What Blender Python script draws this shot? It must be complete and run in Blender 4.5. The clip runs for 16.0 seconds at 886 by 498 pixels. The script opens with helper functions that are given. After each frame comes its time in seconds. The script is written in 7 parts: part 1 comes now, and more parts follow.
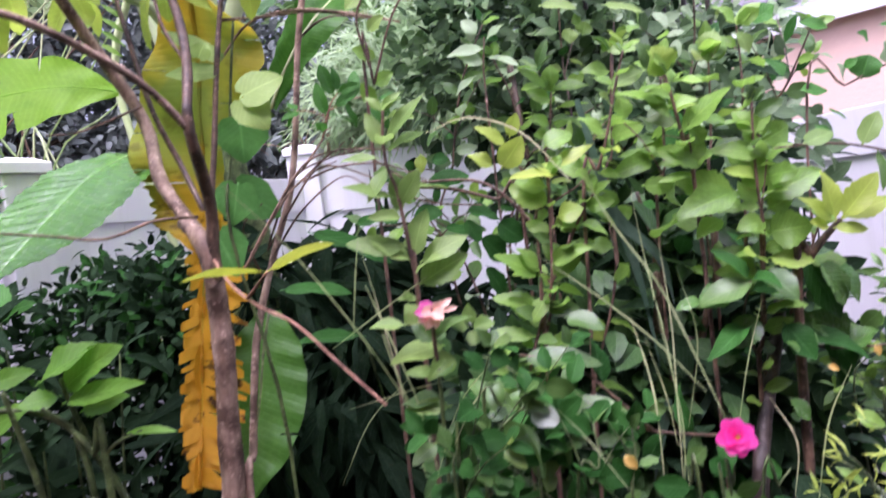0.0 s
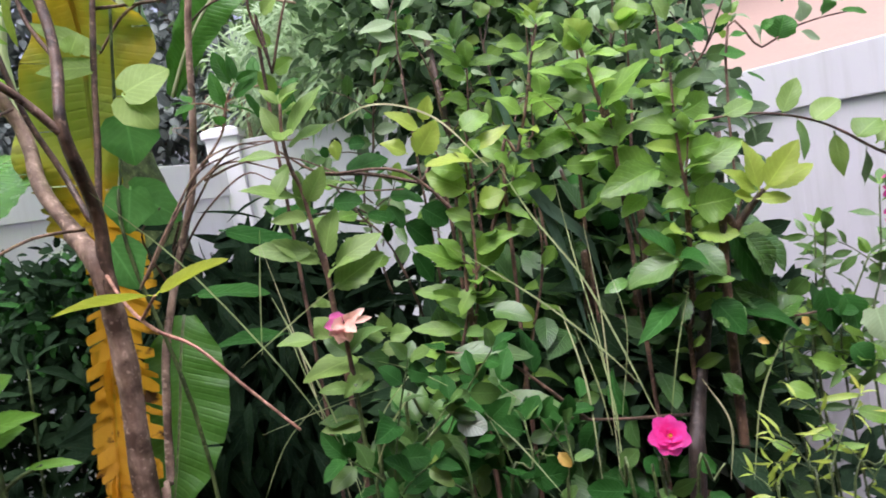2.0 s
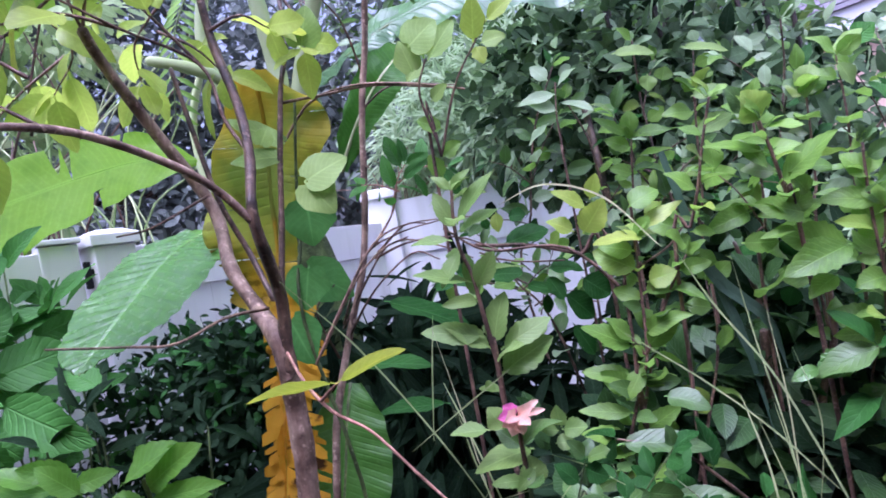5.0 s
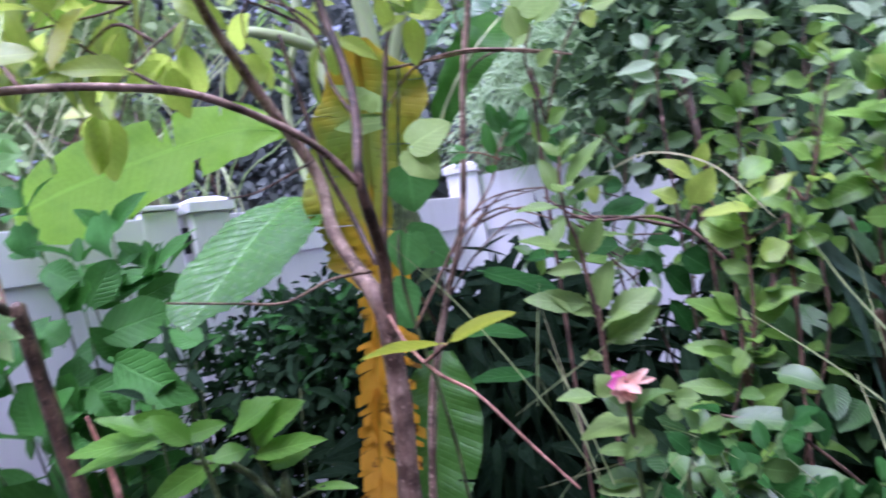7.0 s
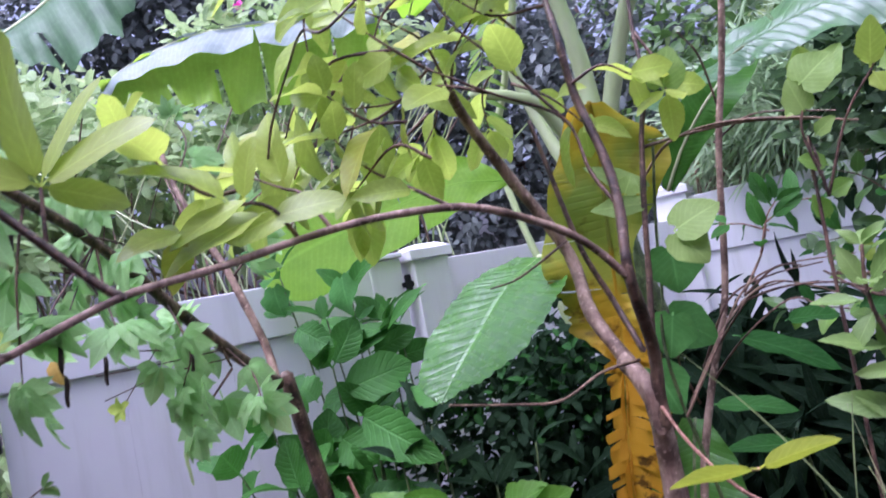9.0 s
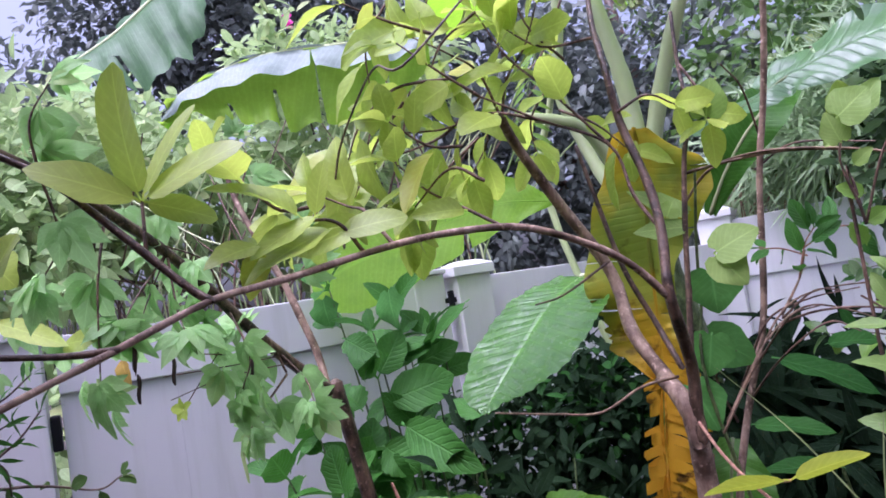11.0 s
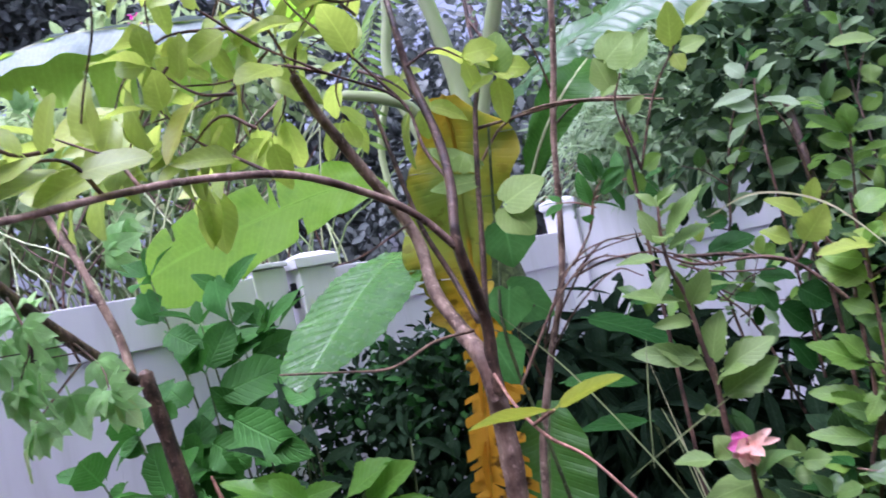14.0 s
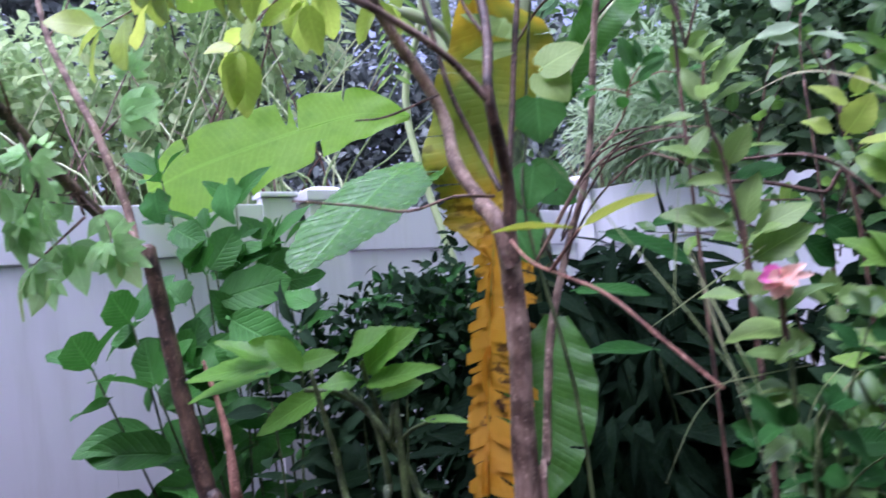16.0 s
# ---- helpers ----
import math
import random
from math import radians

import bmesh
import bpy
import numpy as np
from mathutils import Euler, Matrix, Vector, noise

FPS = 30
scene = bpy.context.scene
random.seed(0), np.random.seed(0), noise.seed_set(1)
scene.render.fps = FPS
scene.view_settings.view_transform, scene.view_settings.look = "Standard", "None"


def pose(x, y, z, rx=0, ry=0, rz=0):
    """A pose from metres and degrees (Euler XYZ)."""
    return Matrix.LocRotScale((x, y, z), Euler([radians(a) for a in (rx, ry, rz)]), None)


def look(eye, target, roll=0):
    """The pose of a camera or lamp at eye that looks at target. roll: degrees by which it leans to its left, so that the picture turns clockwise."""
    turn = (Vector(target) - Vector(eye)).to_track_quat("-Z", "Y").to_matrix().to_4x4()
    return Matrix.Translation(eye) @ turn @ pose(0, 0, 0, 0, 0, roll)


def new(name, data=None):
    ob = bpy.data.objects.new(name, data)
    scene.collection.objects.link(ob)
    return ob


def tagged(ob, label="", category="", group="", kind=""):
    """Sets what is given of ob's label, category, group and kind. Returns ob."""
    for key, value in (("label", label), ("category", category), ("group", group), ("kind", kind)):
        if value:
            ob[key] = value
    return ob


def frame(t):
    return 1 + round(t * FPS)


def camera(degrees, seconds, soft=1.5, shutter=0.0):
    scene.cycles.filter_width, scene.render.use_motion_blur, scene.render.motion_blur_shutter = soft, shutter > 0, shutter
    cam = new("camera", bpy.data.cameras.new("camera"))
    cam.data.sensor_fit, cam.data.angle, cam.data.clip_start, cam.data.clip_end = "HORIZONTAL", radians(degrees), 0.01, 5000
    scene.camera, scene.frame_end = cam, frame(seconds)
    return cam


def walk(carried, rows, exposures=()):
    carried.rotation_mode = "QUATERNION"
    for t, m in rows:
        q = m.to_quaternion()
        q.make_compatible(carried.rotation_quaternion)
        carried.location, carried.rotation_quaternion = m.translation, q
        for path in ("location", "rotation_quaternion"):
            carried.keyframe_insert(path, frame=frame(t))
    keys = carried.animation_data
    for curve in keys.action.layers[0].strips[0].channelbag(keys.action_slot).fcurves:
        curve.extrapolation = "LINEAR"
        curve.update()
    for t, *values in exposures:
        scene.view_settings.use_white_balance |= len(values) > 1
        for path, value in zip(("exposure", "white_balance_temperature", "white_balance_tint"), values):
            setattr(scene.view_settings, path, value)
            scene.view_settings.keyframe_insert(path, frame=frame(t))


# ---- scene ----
cam = camera(62.09, 16.0, soft=1.7, shutter=0.5)
ROWS = [
    (0.0, 0.0296, 0.0202, 1.5759, 87.668, 6.514, 2.350),
    (0.5, 0.0684, 0.0421, 1.6201, 88.883, 6.019, 0.704),
    (1.0, 0.0751, 0.0570, 1.6100, 85.549, 6.035, -3.222),
    (1.5, 0.0591, 0.0646, 1.6080, 84.420, 6.637, -3.312),
    (2.0, 0.0599, 0.0752, 1.6014, 84.452, 9.825, -2.620),
    (2.5, 0.0455, 0.0747, 1.6073, 85.818, 10.997, -0.258),
    (3.0, 0.0475, 0.0773, 1.6064, 87.340, 10.457, 1.325),
    (3.5, 0.0310, 0.0745, 1.6089, 88.020, 9.994, 3.078),
    (4.0, 0.0412, 0.0806, 1.6027, 88.768, 9.536, 4.894),
    (4.2, 0.0415, 0.0788, 1.6205, 89.900, 9.204, 5.884),
    (6.3, 0.0300, 0.0837, 1.6460, 90.611, 12.027, 11.738),
    (6.5, 0.0262, 0.0816, 1.6226, 90.190, 11.246, 11.329),
    (7.0, 0.0075, 0.0742, 1.6333, 89.571, 8.846, 14.708),
    (7.5, -0.0123, 0.0514, 1.7126, 92.073, 6.295, 24.284),
    (8.0, -0.0448, 0.0653, 1.7610, 93.633, 8.850, 27.434),
    (8.5, -0.0531, 0.0725, 1.7678, 93.801, 11.490, 28.184),
    (9.0, -0.0643, 0.0519, 1.7433, 92.869, 11.084, 29.320),
    (9.5, -0.0743, 0.0326, 1.7250, 91.909, 9.919, 30.643),
    (9.7, -0.0725, 0.0247, 1.7290, 92.635, 9.496, 31.387),
    (11.8, -0.0414, -0.0051, 1.7468, 95.018, 9.878, 32.791),
    (12.0, -0.0427, -0.0046, 1.7489, 94.524, 10.379, 32.978),
    (12.5, -0.0412, 0.0034, 1.7330, 93.748, 10.767, 33.504),
    (13.0, -0.0326, 0.0093, 1.7013, 93.454, 9.862, 32.114),
    (13.5, -0.0096, 0.0558, 1.6752, 93.562, 10.490, 26.718),
    (14.0, 0.0145, 0.0727, 1.6626, 93.625, 12.195, 22.705),
    (14.5, 0.0170, 0.0850, 1.6356, 92.303, 11.261, 19.940),
    (15.0, 0.0219, 0.0948, 1.6114, 92.041, 9.025, 18.332),
    (15.5, 0.0122, 0.0927, 1.5627, 92.881, 6.441, 20.003),
    (16.0, -0.0432, 0.0911, 1.4994, 93.819, 5.894, 22.621),
]
walk(cam, [(t, pose(x, y, z, rx, ry, rz)) for t, x, y, z, rx, ry, rz in ROWS], exposures=[(0.0, 1.42, 5560, 42), (0.5, 1.26, 5400, 30), (1.0, 1.17, 5700, 21), (2.5, 1.20, 5800, 28), (3.5, 1.20, 5600, 34), (4.0, 1.18, 5090, 40), (6.5, 1.16, 4950, 43), (9.0, 1.00, 5120, 42), (9.7, 1.00, 5190, 41), (12.0, 0.86, 5360, 40), (13.5, 0.96, 5220, 40), (14.5, 1.04, 5080, 39), (16.0, 1.08, 5000, 40)])

# ---- light ----
world = bpy.data.worlds.new("world")
scene.world = world
world.use_nodes = True
wn = world.node_tree.nodes
sky = wn.new("ShaderNodeTexSky")
sky.sky_type, sky.sun_disc = "NISHITA", False
sky.sun_elevation, sky.sun_rotation = radians(70), radians(200)
sky.air_density, sky.dust_density, sky.ozone_density = 1.0, 10.0, 1.0
wn["Background"].inputs["Strength"].default_value = 0.15
grey = wn.new("ShaderNodeHueSaturation")  # overcast: the blue is washed out
grey.inputs["Saturation"].default_value, grey.inputs["Value"].default_value = 0.55, 1.1
world.node_tree.links.new(sky.outputs["Color"], grey.inputs["Color"])
world.node_tree.links.new(grey.outputs["Color"], wn["Background"].inputs["Color"])
sun = new("sun", bpy.data.lights.new("sun", "SUN"))
sun.data.energy, sun.data.angle, sun.data.color = 0.9, radians(40), (1.0, 0.97, 0.93)
sun.matrix_world = look((-1, -2, 8), (0, 0, 0))

# ---- materials ----
rng = random.Random(7)


def nodes_of(name):
    m = bpy.data.materials.new(name)
    m.use_nodes = True
    t = m.node_tree
    return m, t, t.nodes, t.links, t.nodes["Principled BSDF"]


def ramp(t, fac, stops):
    r = t.nodes.new("ShaderNodeValToRGB")
    while len(r.color_ramp.elements) < len(stops):
        r.color_ramp.elements.new(0.5)
    for e, (p, c) in zip(r.color_ramp.elements, stops):
        e.position, e.color = p, (*c, 1)
    t.links.new(fac, r.inputs["Fac"])
    return r.outputs["Color"]


def calc(t, op, a, b=0.0, c=None):
    n = t.nodes.new("ShaderNodeMath")
    n.operation = op
    for i, v in enumerate((a, b) if c is None else (a, b, c)):
        if isinstance(v, (int, float)):
            n.inputs[i].default_value = v
        else:
            t.links.new(v, n.inputs[i])
    return n.outputs[0]


def noise_tex(t, scale, detail=3.0, rough=0.55, coord="Object", stretch=None):
    c = t.nodes.new("ShaderNodeTexCoord")
    n = t.nodes.new("ShaderNodeTexNoise")
    n.inputs["Scale"].default_value, n.inputs["Detail"].default_value, n.inputs["Roughness"].default_value = scale, detail, rough
    src = c.outputs[coord]
    if stretch:
        mp = t.nodes.new("ShaderNodeMapping")
        mp.inputs["Scale"].default_value = stretch
        t.links.new(src, mp.inputs["Vector"])
        src = mp.outputs[0]
    t.links.new(src, n.inputs["Vector"])
    return n.outputs["Fac"]


def mix(t, fac, a, b, kind="MIX"):
    n = t.nodes.new("ShaderNodeMix")
    n.data_type, n.blend_type = "RGBA", kind
    for sock, v in ((0, fac), (6, a), (7, b)):
        if isinstance(v, (int, float)):
            n.inputs[sock].default_value = v
        elif isinstance(v, tuple):
            n.inputs[sock].default_value = (*v, 1)
        else:
            t.links.new(v, n.inputs[sock])
    return n.outputs[2]


def bump(t, p, height, strength, distance):
    b = t.nodes.new("ShaderNodeBump")
    b.inputs["Strength"].default_value, b.inputs["Distance"].default_value = strength, distance
    t.links.new(height, b.inputs["Height"])
    t.links.new(b.outputs[0], p.inputs["Normal"])
    return b


def leaf_mat(name, dark, light, old=None, rough=0.35, veins=9.0, slant=5.0, relief=0.14, through_light=0.3, old_share=0.12, spots=0.15, gloss=0.6):
    """A leaf: two greens that vary leaf by leaf, some old ones, a pale midrib, slanting side veins, wet gloss."""
    warm = 1.14 if light[1] > light[0] * 1.25 else 1.0
    dark, light = (dark[0] * warm, *dark[1:]), (light[0] * warm, *light[1:])
    m, t, n, l, p = nodes_of(name)
    info, geo, uv = n.new("ShaderNodeObjectInfo"), n.new("ShaderNodeNewGeometry"), n.new("ShaderNodeUVMap")
    sep = n.new("ShaderNodeSeparateXYZ")
    l.new(uv.outputs[0], sep.inputs[0])
    rnd = calc(t, "FRACT", calc(t, "ADD", info.outputs["Random"], geo.outputs["Random Per Island"]))
    side = calc(t, "ABSOLUTE", calc(t, "SUBTRACT", sep.outputs[0], 0.5))
    wave = calc(t, "SINE", calc(t, "MULTIPLY", calc(t, "SUBTRACT", calc(t, "MULTIPLY", sep.outputs[1], veins), calc(t, "MULTIPLY", side, slant)), 6.283))
    vein = calc(t, "POWER", calc(t, "ABSOLUTE", calc(t, "MULTIPLY_ADD", wave, 0.5, 0.5)), 6.0)
    rib = calc(t, "SUBTRACT", 1.0, calc(t, "MINIMUM", calc(t, "DIVIDE", side, 0.035), 1.0))
    stops = [(0.0, dark), (1.0 - old_share if old else 1.0, light)] + ([(1.0, old)] if old else [])
    col = ramp(t, rnd, stops)
    blot = noise_tex(t, 38.0, 4.0)
    col = mix(t, calc(t, "MULTIPLY", blot, 0.55), col, light)
    pale = ramp(t, noise_tex(t, 95.0, 4.0, 0.65), [(0.48, (0, 0, 0)), (0.70, (1, 1, 1))])
    col = mix(t, calc(t, "MULTIPLY", pale, 0.35), col, tuple(min(1, c * 1.35 + 0.015) for c in light))
    deep = ramp(t, noise_tex(t, 17.0, 3.0), [(0.50, (0, 0, 0)), (0.75, (1, 1, 1))])
    col = mix(t, calc(t, "MULTIPLY", deep, 0.6), col, tuple(c * 0.75 for c in dark))
    col = mix(t, calc(t, "MULTIPLY", calc(t, "MAXIMUM", rib, calc(t, "MULTIPLY", vein, 0.25)), 0.4), col, tuple(min(1, c * 1.9 + 0.03) for c in light))
    if spots:
        speck = ramp(t, noise_tex(t, 120.0, 2.0), [(0.66, (0, 0, 0)), (0.72, (1, 1, 1))])
        col = mix(t, calc(t, "MULTIPLY", speck, spots), col, (0.12, 0.07, 0.02))
    l.new(col, p.inputs["Base Color"])
    l.new(calc(t, "MULTIPLY_ADD", noise_tex(t, 60.0), 0.3, rough - 0.12), p.inputs["Roughness"])
    p.inputs["Specular IOR Level"].default_value = gloss
    h = calc(t, "ADD", calc(t, "MULTIPLY", vein, -0.4), calc(t, "ADD", calc(t, "MULTIPLY", rib, -0.8), calc(t, "MULTIPLY", blot, 0.9)))
    b = bump(t, p, h, relief, 0.003)
    tr = n.new("ShaderNodeBsdfTranslucent")
    l.new(mix(t, 0.5, col, tuple(min(1, c * 1.6) for c in light)), tr.inputs["Color"])
    ms = n.new("ShaderNodeMixShader")
    ms.inputs[0].default_value = through_light
    l.new(p.outputs[0], ms.inputs[1])
    l.new(tr.outputs[0], ms.inputs[2])
    l.new(ms.outputs[0], n["Material Output"].inputs["Surface"])
    return m


def bark_mat(name, dark, light, scale=60.0, rough=0.6, stretch=(1, 1, 0.25)):
    """Bark: streaky grain, broad dark patches and small pale lichen spots."""
    m, t, n, l, p = nodes_of(name)
    a, b, c = noise_tex(t, scale * 1.6, 5.0, 0.65, "Object", stretch), noise_tex(t, scale * 0.45, 4.0, 0.6), noise_tex(t, scale * 2.2, 2.0)
    col = mix(t, ramp(t, b, [(0.40, (0, 0, 0)), (0.62, (1, 1, 1))]), ramp(t, a, [(0.30, dark), (0.70, light)]), tuple(v * 0.5 for v in dark))
    col = mix(t, calc(t, "MULTIPLY", ramp(t, c, [(0.60, (0, 0, 0)), (0.68, (1, 1, 1))]), 0.45), col, tuple(min(1, v * 1.5 + 0.05) for v in light))
    l.new(col, p.inputs["Base Color"])
    l.new(calc(t, "MULTIPLY_ADD", b, 0.3, rough - 0.15), p.inputs["Roughness"])
    bump(t, p, calc(t, "ADD", a, b), 0.8, 0.004)
    return m


def plain_mat(name, col, var=0.12, rough=0.5, scale=8.0, relief=0.0, dirt=None, metal=0.0):
    """A surface with uneven colour at two scales and, where given, streaks of dirt."""
    m, t, n, l, p = nodes_of(name)
    a, b = noise_tex(t, scale, 4.0), noise_tex(t, scale * 9, 3.0)
    c = mix(t, a, tuple(v * (1 - var) for v in col), tuple(min(1, v * (1 + var * 0.6)) for v in col))
    c = mix(t, calc(t, "MULTIPLY", b, var), c, tuple(v * 0.6 for v in col))
    if dirt:
        streak = ramp(t, noise_tex(t, 6.0, 5.0, 0.6, "Object", (2.2, 2.2, 0.22)), [(0.5, (0, 0, 0)), (0.75, (1, 1, 1))])
        c = mix(t, calc(t, "MULTIPLY", streak, 0.35), c, dirt)
    l.new(c, p.inputs["Base Color"])
    l.new(calc(t, "MULTIPLY_ADD", a, 0.2, rough - 0.1), p.inputs["Roughness"])
    p.inputs["Metallic"].default_value = metal
    if relief:
        bump(t, p, b, relief, 0.004)
    return m


VINYL = plain_mat("white vinyl", (0.75, 0.74, 0.77), 0.06, 0.38, 2.0, 0.05, (0.42, 0.43, 0.36))
PEACH = plain_mat("peach stucco", (0.74, 0.53, 0.42), 0.08, 0.85, 3.0, 0.6)
FASCIA = plain_mat("white painted fascia", (0.80, 0.80, 0.84), 0.06, 0.5, 4.0)
ROOF = plain_mat("grey roof shingles", (0.36, 0.34, 0.38), 0.25, 0.8, 9.0, 0.5)
IRON = plain_mat("black hinge metal", (0.02, 0.02, 0.025), 0.2, 0.45, 30.0, 0.2, None, 0.6)
SOIL = plain_mat("dark damp soil", (0.045, 0.034, 0.024), 0.45, 0.9, 7.0, 0.9)
BARK = bark_mat("pale reddish bark", (0.21, 0.125, 0.080), (0.52, 0.37, 0.27))
BARK_BLACK = bark_mat("black wet stem", (0.02, 0.014, 0.010), (0.06, 0.042, 0.032), 70.0, 0.5)
BARK_DARK = bark_mat("dark brown wet bark", (0.06, 0.036, 0.022), (0.22, 0.135, 0.085), 70.0, 0.45)
TWIG = bark_mat("brown twig", (0.10, 0.055, 0.035), (0.26, 0.15, 0.10), 90.0)
TWIG_TAN = bark_mat("tan twig", (0.20, 0.12, 0.07), (0.42, 0.28, 0.18), 90.0)
TWIG_RED = bark_mat("reddish twig", (0.34, 0.15, 0.09), (0.58, 0.32, 0.22), 90.0)
STEM = bark_mat("green stem", (0.07, 0.11, 0.03), (0.16, 0.22, 0.07), 80.0, 0.45)
STALK = plain_mat("pale banana stalk", (0.52, 0.60, 0.30), 0.2, 0.4, 6.0, 0.2, (0.30, 0.36, 0.14))
LEAF = leaf_mat("mid green leaf", (0.030, 0.085, 0.018), (0.085, 0.195, 0.040), (0.20, 0.26, 0.03), 0.34, relief=0.3, gloss=0.5)
LEAF_BRIGHT = leaf_mat("bright green leaf", (0.058, 0.165, 0.018), (0.185, 0.38, 0.055), (0.32, 0.40, 0.05), 0.36, relief=0.3, through_light=0.4, gloss=0.45)
LEAF_SOFT = leaf_mat("soft pale leaf", (0.085, 0.20, 0.035), (0.20, 0.35, 0.09), None, 0.42, 8.0, 5.0, 0.25, 0.4, gloss=0.35)
LEAF_HERB = leaf_mat("fresh toothed leaf", (0.085, 0.26, 0.020), (0.16, 0.40, 0.045), None, 0.36, 9.0, 4.0, 0.3, 0.45, 0, 0.05, 0.4)
LEAF_GLOSSY = leaf_mat("wet glossy leaf", (0.035, 0.12, 0.020), (0.075, 0.20, 0.035), None, 0.22, 9.0, 5.0, 0.5, 0.2, 0, 0.05, 0.55)
LEAF_HEDGE = leaf_mat("dull hedge leaf", (0.035, 0.080, 0.032), (0.085, 0.165, 0.070), None, 0.5, 9.0, 5.0, 0.1, 0.25, gloss=0.25)
BLADE_BLUE = leaf_mat("dark blue green blade", (0.035, 0.085, 0.055), (0.07, 0.14, 0.09), None, 0.4, 1.0, 0.0, 0.1, 0.2, 0, 0.0, 0.4)
LEAF_HAZE = leaf_mat("pale thicket leaf", (0.13, 0.27, 0.085), (0.33, 0.49, 0.22), (0.55, 0.52, 0.26), 0.45, through_light=0.4, gloss=0.3)
LEAF_LIME = leaf_mat("yellow green leaf", (0.21, 0.36, 0.03), (0.36, 0.52, 0.08), (0.52, 0.48, 0.05), 0.4, 8.0, 4.0, 0.10, 0.48, 0.12, 0.3)
LEAF_OLIVE = leaf_mat("yellowing twig leaf", (0.165, 0.205, 0.008), (0.235, 0.280, 0.014), None, 0.5, 8.0, 4.0, 0.15, 0.35, 0, 0.05, 0.12)
# green leaf with the shade between the plants put into its colour
LEAF_IN_SHADE = leaf_mat("green leaf darkened as if in shade", (0.006, 0.018, 0.008), (0.014, 0.036, 0.014), None, 0.7, 9.0, 5.0, 0.3, 0.05, gloss=0.03)
# deep shade of the hollow is put into this leaf colour
LEAF_SHADE = leaf_mat("leaf with deep shade in its colour", (0.004, 0.012, 0.006), (0.009, 0.024, 0.010), None, 0.7, 9.0, 5.0, 0.3, 0.04, gloss=0.03)
# half-dark tone: part of the bed's shade is put into this colour
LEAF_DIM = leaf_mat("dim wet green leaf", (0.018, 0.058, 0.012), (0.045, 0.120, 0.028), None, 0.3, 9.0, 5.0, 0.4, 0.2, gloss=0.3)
LEAF_HEART = leaf_mat("soft heart leaf", (0.13, 0.27, 0.045), (0.24, 0.40, 0.10), None, 0.5, 7.0, 6.0, 0.12, 0.35, gloss=0.25)
# haze of distance is put into this pale grey-blue leaf colour
LEAF_FAR_HAZY = leaf_mat("far leaf with haze in its colour", (0.075, 0.098, 0.092), (0.15, 0.18, 0.15), None, 0.5, 9.0, 5.0, 0.1, 0.2, gloss=0.3)
BANANA_WET = leaf_mat("wet grey green banana leaf", (0.045, 0.135, 0.055), (0.085, 0.20, 0.085), None, 0.3, 34.0, 5.0, 0.6, 0.3, 0, 0.03, 0.55)
LEAF_LOBED = leaf_mat("soft lobed leaf", (0.16, 0.40, 0.11), (0.32, 0.58, 0.23), (0.5, 0.5, 0.2), 0.42, 9.0, 5.0, 0.2, 0.5, 0.06, gloss=0.35)
BANANA_LOW = leaf_mat("glossy low banana leaf", (0.030, 0.125, 0.015), (0.065, 0.205, 0.025), None, 0.34, 30.0, 5.0, 0.4, 0.35, 0, 0.05, 0.25)
LEAF_VINE = leaf_mat("green vine leaf", (0.052, 0.225, 0.042), (0.105, 0.320, 0.075), None, 0.45, 7.0, 6.0, 0.12, 0.3, gloss=0.18)
LEAF_WET = leaf_mat("wet green leaf darkened as if in shade", (0.009, 0.052, 0.008), (0.021, 0.092, 0.014), None, 0.45, 8.0, 5.0, 0.3, 0.12, gloss=0.07)
LEAF_DEEP = leaf_mat("deep green leaf", (0.018, 0.095, 0.010), (0.05, 0.20, 0.024), None, 0.5, 9.0, 5.0, 0.7, 0.25, gloss=0.25)
LEAF_BLUE = leaf_mat("dull grey green leaf", (0.16, 0.29, 0.14), (0.30, 0.46, 0.25), None, 0.4, 9.0, 5.0, 0.3, 0.4)
LEAF_SILVER = leaf_mat("silvery leaf", (0.20, 0.29, 0.20), (0.30, 0.40, 0.31), None, 0.3, 8.0, 5.0, 0.5, 0.2, 0, 0.0)
GRASS = leaf_mat("grass blade", (0.14, 0.23, 0.075), (0.27, 0.37, 0.15), (0.46, 0.40, 0.24), 0.5, 1.0, 0.0, 0.1, 0.3, 0.3)
BANANA = leaf_mat("banana leaf", (0.115, 0.32, 0.012), (0.21, 0.46, 0.022), None, 0.42, 40.0, 5.0, 0.10, 0.58, 0, 0.05, 0.22)
RIBBED = leaf_mat("wet ribbed leaf", (0.034, 0.135, 0.014), (0.075, 0.22, 0.028), None, 0.22, 24.0, 5.0, 0.5, 0.2, 0, 0.05, 0.65)
BANANA_DULL = leaf_mat("dull banana leaf", (0.035, 0.11, 0.04), (0.07, 0.18, 0.065), None, 0.45, 40.0, 5.0, 0.15, 0.25, 0, 0.05, 0.25)
# sheen of the sky on the upper blade is put into this pale colour
BANANA_PALE = leaf_mat("banana leaf paled as by sky sheen", (0.19, 0.25, 0.22), (0.25, 0.31, 0.28), None, 0.42, 60.0, 6.0, 0.12, 0.2, 0, 0.03, 0.35)
# brighter banana leaf: light through the blade is put into the colour
BANANA_BACKLIT = leaf_mat("banana leaf brightened as if backlit", (0.20, 0.43, 0.03), (0.30, 0.56, 0.05), None, 0.42, 40.0, 5.0, 0.06, 0.6, 0, 0.03, 0.3)
